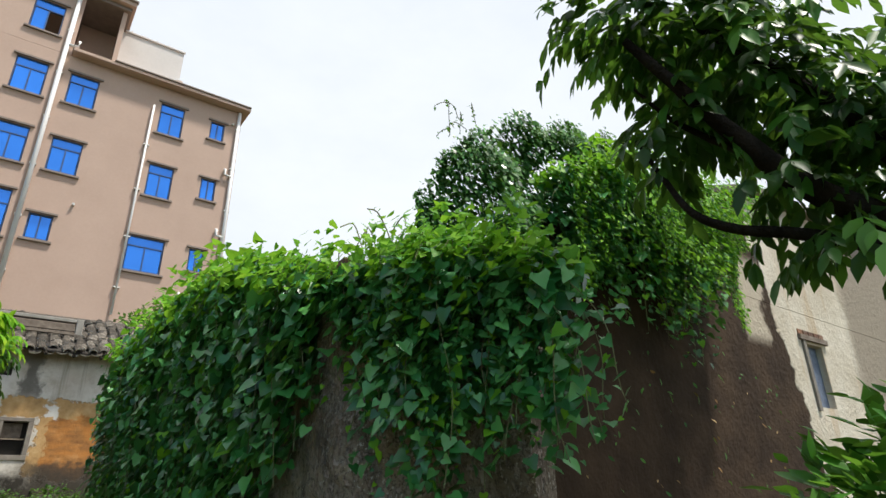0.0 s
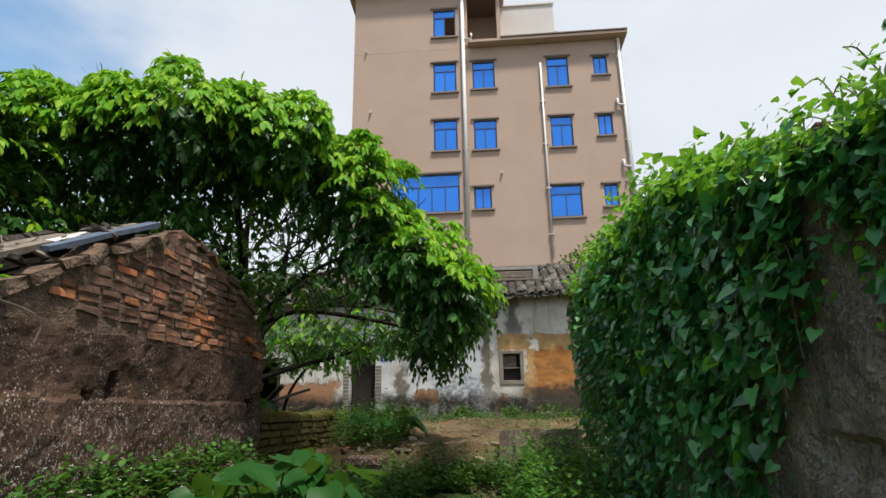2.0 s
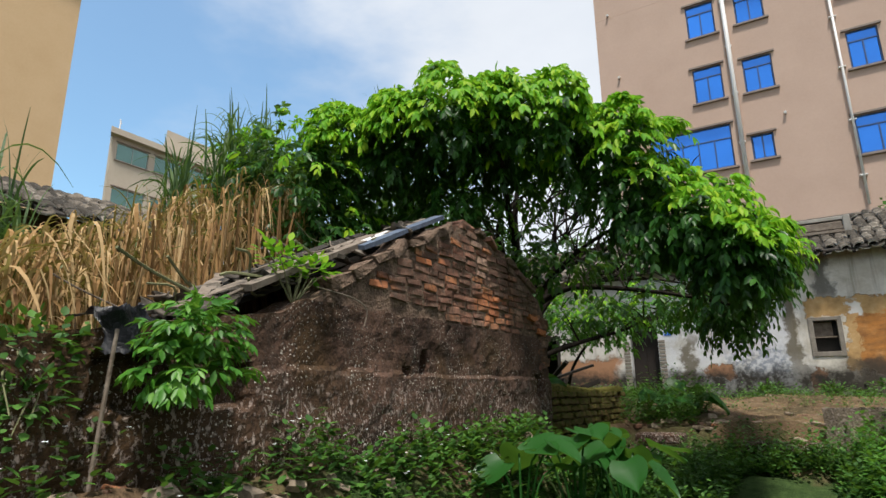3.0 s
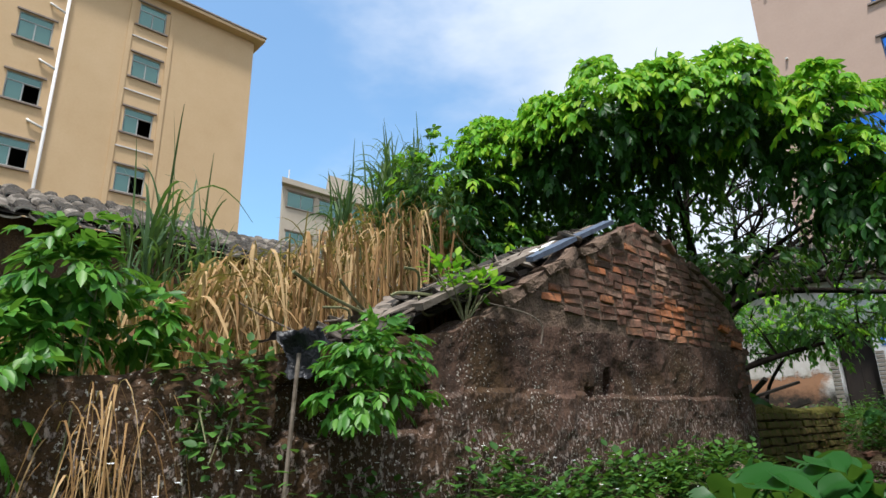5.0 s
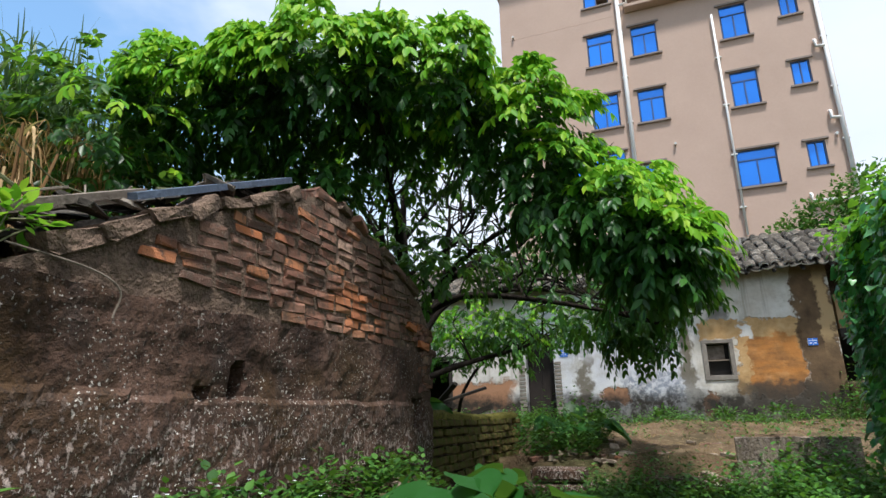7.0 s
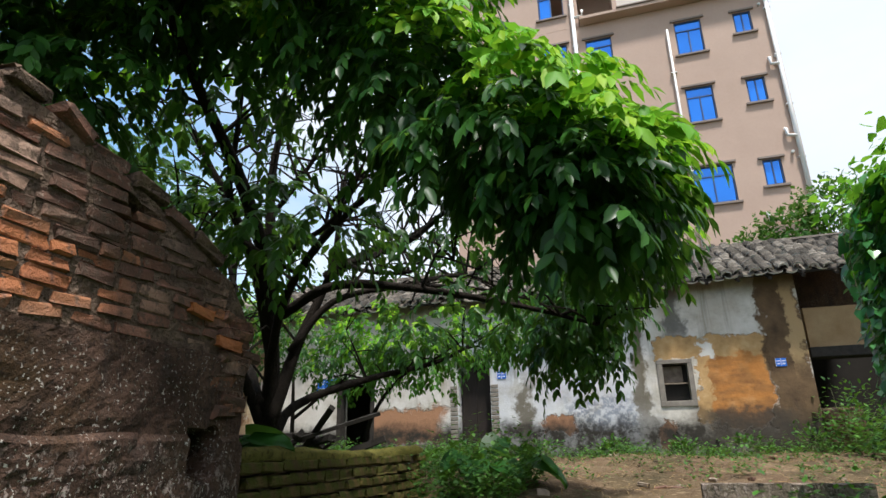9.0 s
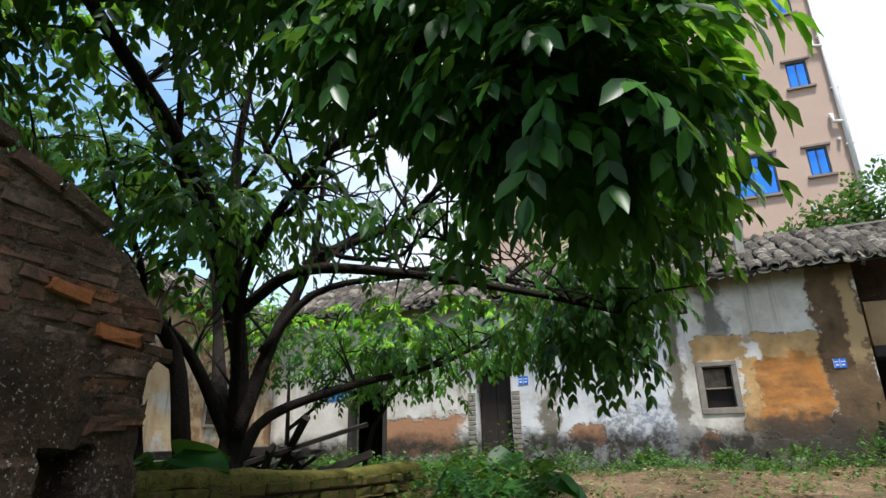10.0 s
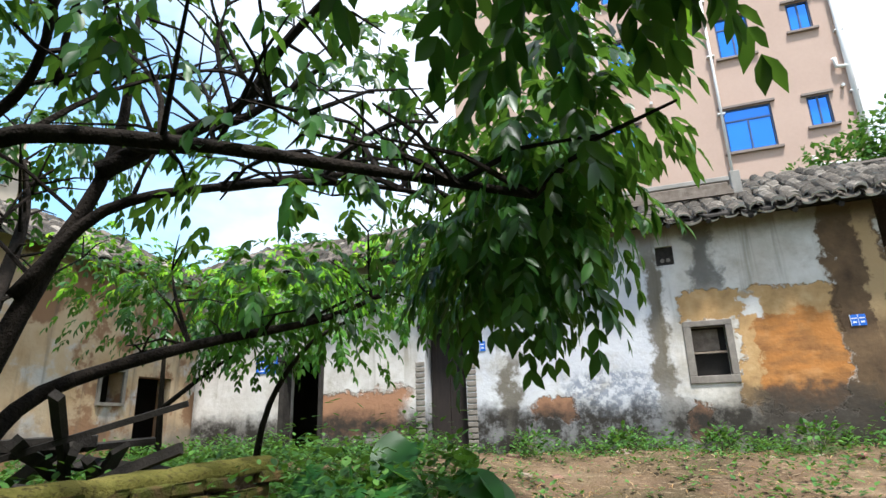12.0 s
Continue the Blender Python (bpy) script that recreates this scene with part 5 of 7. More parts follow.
def wall_foot_rubble():
    r = random.Random(14)
    kinds = brick_meshes(M_STONE, (0.10, 0.14, 0.06), 6, 71, 0.016)
    kb = brick_meshes(M_BRICK, (0.09, 0.14, 0.055), 4, 72, 0.012)
    for k in range(170):
        y, x = r.uniform(0.3, 5.9), r.uniform(-2.5, -1.95)
        s = r.uniform(0.18, 0.8)
        ob = tagged(new("stone", r.choice(kinds + kinds + kb)), "broken stone in the rubble below the dark wall", "stone", "rubble at the wall foot")
        ob.matrix_world = pose(x, y, float(height(x, y)) + 0.012 * s, r.uniform(-25, 25), r.uniform(-25, 25), r.uniform(0, 360)) @ Matrix.Scale(s, 4)


wall_foot_rubble()

IVX = 1.40


def wall_line(u):
    """Foot point and outward way of the vine wall, u metres along it: straight, then bent away at the near end."""
    if u > 2.3:
        return Vector((IVX, u, 0)), Vector((-1, 0, 0))
    way = Vector((0.50, -1.0, 0)).normalized()
    k = float(smooth(2.3, 1.9, np.array(u)))
    out = Vector((-1, -0.50 * k, 0)).normalized()
    return Vector((IVX, 2.3, 0)) + way * (2.3 - u), out


def vine_wall():
    def W(u, d, z):
        p, out = wall_line(u)
        return (p.x - out.x * d, p.y - out.y * d, z)

    top = lambda u: 2.42 + 0.05 * noise.noise((u * 1.3, 3, 0)) + 0.10 * float(smooth(2.5, 3.1, u)) + 0.22 * float(smooth(3.2, 5.0, u))
    single("garden_wall", rough_face(bmesh.new(), W, 1.36, 7.3, -0.1, top, 0.045, 0.035, [(2.6, 1.2, 0.3, 0.1, 0.05)], 0.26, 12.0), M_GREYWALL, "grey rendered wall half hidden under vines", "wall", kind="structure")
    kinds = brick_meshes(M_BRICK, (0.2, 0.22, 0.06), 3, 61)
    r = random.Random(6)
    for k in range(4):
        y = 2.40 + (k % 3) * 0.22 + r.uniform(-0.03, 0.03)
        ob = tagged(new("brick", kinds[k % 3]), "loose red brick on the wall top", "brick", "bricks on the wall top")
        ob.matrix_world = pose(IVX + 0.12 + r.uniform(-0.05, 0.05), y, top(y) + 0.045 + 0.062 * (k // 3), r.uniform(-4, 4), r.uniform(-4, 4), r.uniform(-12, 12))


vine_wall()


def gable_house():
    t = thing("old_house", (7, 5, 0), "old house with a white plastered gable under creepers", "house")
    ridge = lambda u: float(np.interp(u, [3.3, 7.45, 12.5], [3.6, 5.0, 5.4]))
    g = G("stained_white_gable", 0.93, 0, 0.2)
    x, y, z = g.xyz()
    wx = g.op("ADD", x, g.op("MULTIPLY", g.op("SUBTRACT", g.noise(2.2, 4), 0.5), 0.7))
    w = g.ramp(g.noise(1.2, 5), (0.3, (0.43, 0.37, 0.28)), (0.7, (0.64, 0.59, 0.50)))
    w = g.mix(g.op("MULTIPLY", g.step(g.noise(3, 4, stretch=(1, 1, 0.12)), 0.52, 0.7), 0.55), w, (0.40, 0.27, 0.15))
    w = g.mix(g.step(wx, 9.6, 10.1), w, (0.27, 0.23, 0.18))
    # bare brown earth, its colour darkened to stand in for tree shade
    e = g.ramp(g.noise(2.5, 6), (0.3, (0.022, 0.013, 0.008)), (0.7, (0.058, 0.036, 0.021)))
    edge = g.patch(wx, z, 7.05, 3.5, 0.3, 0.5, 0.2)
    edge_x = g.op("ADD", wx, g.op("MULTIPLY", z, 0.22))
    c = g.mix(g.step(edge_x, 8.30, 8.36), e, w)
    c = g.mix(edge, c, (0.42, 0.36, 0.28))
    g.bump(g.op("ADD", g.op("MULTIPLY", g.step(edge_x, 8.30, 8.36), 0.6), g.noise(16, 5)), 0.7, 0.025)
    mat = g.done(c)
    hole = (8.22, 8.72, 2.30, 3.10)
    S = facing_south(2.9)
    bm = holed(S, 3.3, 12.5, 0.0, 3.5, [hole], 0.3)
    part("gable_wall", bm, mat, t, "white plaster gable gone brown and bare, the brown darkened as shade")
    bm = bmesh.new()
    prof = [(3.3, 3.505), (12.5, 3.505), (12.5, ridge(12.5)), (7.45, ridge(7.45)), (3.3, 3.56)]
    f = [bm.verts.new((u, 2.9, z)) for u, z in prof]
    b = [bm.verts.new((u, 3.2, z)) for u, z in prof]
    bm.faces.new(f)
    bm.faces.new(b[::-1])
    for k in range(5):
        bm.faces.new((f[k], b[k], b[(k + 1) % 5], f[(k + 1) % 5]))
    bmesh.ops.recalc_face_normals(bm, faces=bm.faces)
    part("gable_top", bm, mat, t)
    part("side_wall", boxed(3.3, 3.6, 3.21, 3.6, 0, 3.5), M_EARTHWALL, t)
    part("side_wall", boxed(12.2, 12.5, 3.21, 5.0, 0, 4.0), M_EARTHWALL, t)
    for (u0, u1) in ((4.9, 7.45), (7.45, 12.7)):
        bm = bmesh.new()
        z0, z1 = ridge(u0) + 0.02, ridge(u1) + 0.02
        vs = [bm.verts.new(p) for p in ((u0, 2.75, z0), (u1, 2.75, z1), (u1, 5.2, z1), (u0, 5.2, z0))]
        vt = [bm.verts.new((v.co.x, v.co.y, v.co.z + 0.09)) for v in vs]
        bm.faces.new(vs[::-1])
        bm.faces.new(vt)
        for k in range(4):
            bm.faces.new((vs[k], vs[(k + 1) % 4], vt[(k + 1) % 4], vt[k]))
        bmesh.ops.recalc_face_normals(bm, faces=bm.faces)
        part("roof_slope", bm, M_TILE, t)
    w = part("window_frame", slab(S, 8.15, 8.22, -0.03, 0.2, 2.25, 3.13), M_WINFRAME, t, "narrow broken window in the gable")
    part("lintel", slab(S, 8.08, 8.86, -0.04, 0.2, 3.135, 3.20), M_WOOD, w)
    part("shutter", slab(S, 8.44, 8.72, 0.08, 0.11, 2.30, 3.10), M_BLUETARP, w)
    for k in range(5):
        part("brick", slab(S, 8.1 + k * 0.15, 8.23 + k * 0.15, -0.012, 0.1, 3.205 + 0.01 * (k % 2), 3.27), M_BRICK, w)
    part("inner_wall", boxed(6.9, 8.8, 3.8, 3.9, 0.5, 3.4), M_ROOMSHADE, t)


gable_house()


# ---- plants ----
def grow(bm, path, r0, r1, sides=7):
    p = curve_pts(path, 4)
    tube(bm, p, [r0 + (r1 - r0) * i / (len(p) - 1) for i in range(len(p))], sides, wob=0.06)


def main_tree():
    t = thing("tree", (-3.75, 8.35, 1.05), "wide old longan tree with dark trunk and fresh leaf flush", "tree")
    limbs = [
        ([(-3.75, 8.35, 0.95), (-3.78, 8.45, 1.6), (-3.72, 8.4, 2.2), (-3.57, 8.04, 3.0), (-3.56, 7.9, 4.0), (-3.4, 7.8, 4.7)], 0.115, 0.025),
        ([(-3.7, 8.2, 1.0), (-3.82, 8.0, 1.5), (-3.87, 7.8, 2.35), (-4.0, 7.35, 2.7), (-4.2, 6.7, 3.4), (-4.3, 6.0, 4.0)], 0.085, 0.02),
        ([(-3.7, 8.4, 1.7), (-3.57, 8.6, 2.5), (-3.3, 8.75, 3.35), (-3.2, 8.7, 4.3)], 0.075, 0.018),
        ([(-3.35, 8.7, 3.2), (-2.9, 9.05, 3.6), (-2.67, 9.2, 3.7), (-2.1, 9.35, 4.1)], 0.06, 0.015),
        ([(-3.74, 8.5, 1.5), (-3.72, 8.85, 1.9), (-3.16, 9.4, 2.2), (-2.55, 10.1, 2.45), (-2.1, 10.6, 2.8)], 0.06, 0.014),
        ([(-3.6, 8.5, 2.4), (-3.25, 8.7, 2.93), (-2.67, 9.0, 3.10), (-1.95, 9.25, 3.1), (-1.3, 9.4, 2.95)], 0.042, 0.012),
        ([(-3.65, 8.25, 2.3), (-3.1, 7.6, 2.75), (-2.4, 7.15, 3.15), (-1.6, 6.8, 3.35), (-0.9, 6.5, 3.15)], 0.045, 0.012),
        ([(-3.57, 8.0, 3.1), (-3.2, 7.0, 3.5), (-2.8, 5.9, 3.7), (-2.5, 5.2, 3.8)], 0.07, 0.018),
        ([(-3.57, 8.0, 2.9), (-3.75, 7.65, 3.55), (-3.9, 7.55, 3.9), (-4.3, 7.4, 4.6)], 0.06, 0.015),
        ([(-3.3, 7.85, 2.62), (-2.7, 7.7, 2.8), (-2.0, 7.9, 2.75), (-1.2, 8.2, 2.6), (-0.6, 8.2, 2.4)], 0.05, 0.014),
        ([(-3.8, 8.3, 1.9), (-4.4, 8.9, 2.5), (-5.0, 9.4, 3.4), (-5.3, 9.5, 4.0)], 0.08, 0.018),
        ([(-2.67, 9.0, 3.10), (-2.1, 9.8, 3.4), (-1.6, 10.3, 3.2)], 0.035, 0.012),
        ([(-3.70, 8.35, 2.3), (-3.69, 7.95, 3.1), (-3.6, 7.36, 3.61), (-3.33, 7.02, 3.95), (-3.1, 6.75, 4.3)], 0.055, 0.014),
        ([(-3.60, 8.1, 3.2), (-3.32, 8.14, 3.41), (-2.98, 8.01, 3.5), (-2.68, 7.83, 3.65), (-2.42, 7.62, 3.9)], 0.035, 0.010),
        ([(-3.80, 8.5, 1.6), (-3.88, 8.02, 2.3), (-3.95, 7.55, 2.65), (-3.9, 7.1, 2.9)], 0.060, 0.016),
        ([(-3.85, 8.3, 1.05), (-3.98, 7.8, 1.35), (-4.0, 7.6, 2.3), (-3.9, 7.45, 2.84), (-3.78, 7.0, 3.3)], 0.060, 0.014),
        ([(-3.57, 8.0, 3.7), (-3.24, 7.88, 3.94), (-2.84, 7.64, 4.2), (-2.57, 7.37, 4.5)], 0.030, 0.008),
        ([(-3.3, 8.75, 3.3), (-2.51, 8.89, 3.56), (-2.03, 8.7, 3.76), (-1.5, 8.47, 3.92), (-1.24, 8.12, 4.07)], 0.040, 0.010),
        ([(-3.2, 8.7, 3.4), (-2.85, 8.57, 3.19), (-2.35, 8.56, 3.12), (-2.04, 8.38, 3.2), (-1.6, 8.3, 3.0)], 0.028, 0.008),
        ([(-3.1, 8.2, 3.45), (-3.03, 8.15, 3.77), (-2.64, 7.96, 3.93), (-2.35, 7.86, 4.0)], 0.024, 0.007),
    ]
    bm = bmesh.new()
    grow(bm, *limbs[0], sides=10)
    trunk = part("trunk", bm, M_BARK, t, "dark forked trunk", True)
    for l in limbs[1:]:
        bm = bmesh.new()
        grow(bm, *l)
        part("limb", bm, M_BARK, trunk, "", True)
    r = rng(21)
    tw = bmesh.new()
    ends = []
    pr = random.Random(3)
    for l, r0, r1 in limbs:
        pts = curve_pts(l, 4)
        for p in pts[len(pts) // 3::3]:
            d = Vector((pr.uniform(-1, 1), pr.uniform(-1, 1), pr.uniform(0.1, 1.1))).normalized() * pr.uniform(0.5, 0.95)
            k1, k2 = p + d * 0.45 + Vector((pr.uniform(-0.08, 0.08), pr.uniform(-0.08, 0.08), 0.05)), p + d
            tube(tw, curve_pts([p, k1, k2], 3), [0.016, 0.014, 0.013, 0.012, 0.010, 0.008, 0.005], 5)
            ends.append(tuple(k2))
            for q in (k1, k2):
                for _ in range(2):
                    e = Vector((pr.uniform(-1, 1), pr.uniform(-1, 1), pr.uniform(-0.1, 1.0))) * 0.32
                    tube(tw, [q, q + e * 0.5 + Vector((0, 0, 0.03)), q + e], [0.008, 0.006, 0.003], 4)
        for p in pts[len(pts) // 2::2]:
            for _ in range(2):
                d = Vector((pr.uniform(-1, 1), pr.uniform(-1, 1), pr.uniform(-0.2, 0.9))) * 0.55
                tube(tw, [p, p + d * 0.5 + Vector((0, 0, 0.05)), p + d], [0.014, 0.009, 0.004], 5)
    tagged(part("twig_mass", tw, M_BARK, t), kind="stuff")
    #        centre              radii             weight
    lobes = [((-4.0, 5.1, 4.05), (0.85, 0.75, 0.62), 1.6), ((-3.05, 5.15, 4.14), (0.75, 0.7, 0.60), 1.6), ((-2.3, 5.6, 4.14), (0.68, 0.65, 0.56), 1.3),
             ((-1.62, 6.1, 3.85), (0.62, 0.6, 0.55), 1.0), ((-0.98, 6.5, 3.25), (0.55, 0.45, 0.44), 0.34), ((-0.50, 6.4, 2.78), (0.38, 0.45, 0.32), 0.5),
             ((-0.55, 7.1, 2.75), (0.38, 0.5, 0.36), 0.2), ((-2.9, 6.1, 3.8), (0.9, 0.7, 0.42), 0.34), ((-3.6, 6.8, 4.5), (1.2, 1.0, 0.45), 0.14),
             ((-4.8, 6.4, 3.9), (0.9, 1.0, 0.65), 1.3), ((-1.9, 6.7, 4.2), (0.8, 0.6, 0.36), 0.16), ((-0.30, 7.45, 2.85), (0.36, 0.42, 0.32), 0.4),
             ((-0.58, 8.4, 2.80), (0.45, 0.5, 0.50), 0.6), ((-0.78, 9.4, 2.85), (0.55, 0.5, 0.52), 1.0), ((-2.0, 9.6, 3.9), (0.95, 0.9, 0.5), 0.4), ((-3.5, 8.9, 4.9), (1.0, 0.9, 0.45), 0.25),
             ((-1.5, 10.4, 2.8), (0.7, 0.6, 0.40), 0.5), ((-4.9, 9.3, 4.1), (1.0, 1.0, 0.6), 0.7), ((-5.2, 8.0, 4.3), (0.9, 1.0, 0.5), 1.1), ((-3.3, 5.4, 3.3), (0.7, 0.5, 0.45), 0.6), ((-0.6, 6.0, 2.7), (0.35, 0.3, 0.3), 0.4),
             ((-2.6, 6.9, 2.95), (0.9, 0.6, 0.35), 0.30), ((-3.3, 7.1, 3.2), (0.8, 0.6, 0.4), 0.4), ((-1.7, 8.6, 2.75), (0.8, 0.8, 0.32), 0.15), ((-1.35, 7.6, 3.3), (0.55, 0.7, 0.40), 0.06), ((-2.9, 9.9, 2.7), (0.9, 0.7, 0.4), 0.45), ((-2.4, 8.0, 3.3), (0.9, 0.8, 0.35), 0.10), ((-4.4, 5.7, 3.2), (0.7, 0.6, 0.5), 0.7),
             ((-1.38, 6.05, 3.35), (0.50, 0.45, 0.42), 0.65), ((-0.50, 5.95, 2.55), (0.38, 0.40, 0.36), 0.6), ((-0.85, 6.0, 2.92), (0.48, 0.48, 0.36), 0.65), ((-0.85, 8.9, 2.45), (0.42, 0.45, 0.45), 0.8)]
    P, O = lobe_points(r, lobes, 225, 0.30)
    tips = np.array(ends[::2]) + r.normal(0, 0.05, (len(ends[::2]), 3))
    P, O = np.concatenate([P, tips]), np.concatenate([O, unit(r.normal(0, 1, tips.shape))])
    leaves = sprays(r, P, O + np.array([0, 0, -0.1]), 8, 0.20, 0.104, 0.62)
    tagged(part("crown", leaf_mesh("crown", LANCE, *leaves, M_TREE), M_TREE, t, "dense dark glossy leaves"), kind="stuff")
    # new growth on the outer, upper side; its bright green also paints lit tops
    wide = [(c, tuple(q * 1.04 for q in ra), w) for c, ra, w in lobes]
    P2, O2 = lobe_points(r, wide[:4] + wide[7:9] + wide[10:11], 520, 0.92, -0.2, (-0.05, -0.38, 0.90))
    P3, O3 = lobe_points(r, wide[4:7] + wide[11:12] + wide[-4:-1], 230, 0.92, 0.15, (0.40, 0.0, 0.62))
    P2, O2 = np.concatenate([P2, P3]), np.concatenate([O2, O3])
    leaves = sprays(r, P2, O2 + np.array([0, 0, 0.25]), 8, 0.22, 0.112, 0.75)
    tagged(part("young_shoot_mass", leaf_mesh("young_shoot_mass", LANCE, *leaves, M_YOUNG), M_YOUNG, t, "fresh yellow-green leaf tips, also painted as lit crown tops"), kind="stuff")


main_tree()


def blob_tree(name, at, label, lobes, per, shape, leaf, size, mat, seed, trunk=None, young=None, sprayed=True):
    t = thing(name, at, label, "tree")
    r = rng(seed)
    if trunk:
        for k, (path, r0, r1) in enumerate(trunk):
            bm = bmesh.new()
            grow(bm, path, r0, r1)
            part("trunk" if k == 0 else "limb", bm, M_BARK, t, "", True)
    P, O = lobe_points(r, lobes, per, 0.45)
    if sprayed:
        lv = sprays(r, P, O, 6, leaf * 1.8, leaf, 0.5)
    else:
        lv = (P, unit(O + r.normal(0, 0.5, O.shape) + np.array([0, 0, -0.3])), unit(O + np.array([0, 0, 0.8])), leaf * r.uniform(0.6, 1.3, len(P)))
    tagged(part("crown", leaf_mesh("crown", shape, *lv, mat), mat, t), kind="stuff")
    if young:
        P, O = lobe_points(r, lobes, per * young, 0.95, 0.2)
        lv = sprays(r, P, O, 6, leaf * 1.8, leaf, 0.7)
        tagged(part("young_shoot_mass", leaf_mesh("young_shoot_mass", shape, *lv, M_YOUNG), M_YOUNG, t), kind="stuff")
    return t


# trees behind the hut, in the yard, and beyond the roofs
blob_tree("tree", (-5.6, 5.2, 0.4), "dense dark green tree behind the ruined hut", [((-5.0, 4.7, 3.95), (1.0, 0.8, 0.7), 1.2), ((-4.6, 4.2, 3.5), (0.75, 0.6, 0.65), 1.1), ((-4.3, 4.5, 2.9), (0.6, 0.6, 0.6), 0.8), ((-5.8, 5.6, 3.7), (1.0, 0.9, 0.7), 1), ((-5.0, 5.6, 2.7), (1.0, 0.9, 0.7), 1)],
          190, LANCE, 0.11, 0.1, M_TREE, 31, [([(-5.6, 5.2, 0.2), (-5.5, 5.2, 1.8), (-5.2, 5.0, 3.2)], 0.11, 0.03)], 0.3)
blob_tree("tree", (-5.2, 11.2, 1.1), "slender young tree with light leaves in the yard", [((-5.2, 11.2, 2.9), (0.9, 0.8, 0.6), 1), ((-4.4, 11.6, 2.6), (0.8, 0.6, 0.5), 0.8), ((-6.0, 11.0, 3.4), (0.7, 0.7, 0.5), 0.7)],
          210, LANCE, 0.09, 0.1, M_TREE, 32, [([(-5.2, 11.3, 1.0), (-5.15, 11.2, 1.9), (-5.2, 11.2, 2.9)], 0.045, 0.015), ([(-5.15, 11.2, 1.9), (-4.7, 11.4, 2.3), (-4.3, 11.6, 2.6)], 0.03, 0.01)], 0.4)
blob_tree("tree", (-3.4, 11.4, 1.15), "small leafy tree in front of the doors", [((-3.2, 11.2, 2.6), (0.9, 0.7, 0.5), 1), ((-2.4, 11.3, 2.9), (0.7, 0.6, 0.45), 0.8), ((-3.9, 11.3, 3.0), (0.7, 0.6, 0.5), 0.6)],
          135, LANCE, 0.10, 0.1, M_SHRUB, 36, [([(-4.2, 11.5, 1.1), (-4.0, 11.45, 1.9), (-3.4, 11.3, 2.5), (-2.5, 11.3, 2.8)], 0.04, 0.012)], 0.5)
blob_tree("tree", (5.5, 21.5, 1.2), "broad green tree behind the tile roof", [((3.3, 20.5, 6.45), (0.8, 0.8, 0.6), 0.8), ((4.3, 20.6, 6.9), (1.0, 0.9, 0.7), 1.1), ((5.5, 20.8, 7.5), (1.2, 1.0, 0.95), 1.3), ((7.0, 21.0, 7.4), (1.3, 1.1, 1.0), 1.0), ((5.0, 20.6, 6.2), (1.6, 1.0, 0.6), 1.0), ((8.4, 21.4, 7.0), (1.3, 1.1, 1.1), 0.8)],
          750, SMALL, 0.17, 0.1, M_FARTREE, 33, [([(5.5, 21.5, 1.0), (5.5, 21.5, 3.5), (5.4, 21.3, 6.0)], 0.2, 0.05)], sprayed=False)
blob_tree("tree", (-6.9, 19.6, 1.2), "leafy tree rising behind the old house", [((-6.9, 19.9, 6.2), (1.6, 1.2, 1.1), 1), ((-9.2, 19.7, 5.8), (1.4, 1.2, 1.2), 1), ((-4.6, 20.2, 5.7), (1.2, 1.0, 0.8), 0.8)],
          420, SMALL, 0.17, 0.1, M_FARTREE, 34, [([(-6.9, 20.0, 1.0), (-6.9, 19.9, 4), (-6.9, 19.9, 6)], 0.15, 0.05)], sprayed=False)


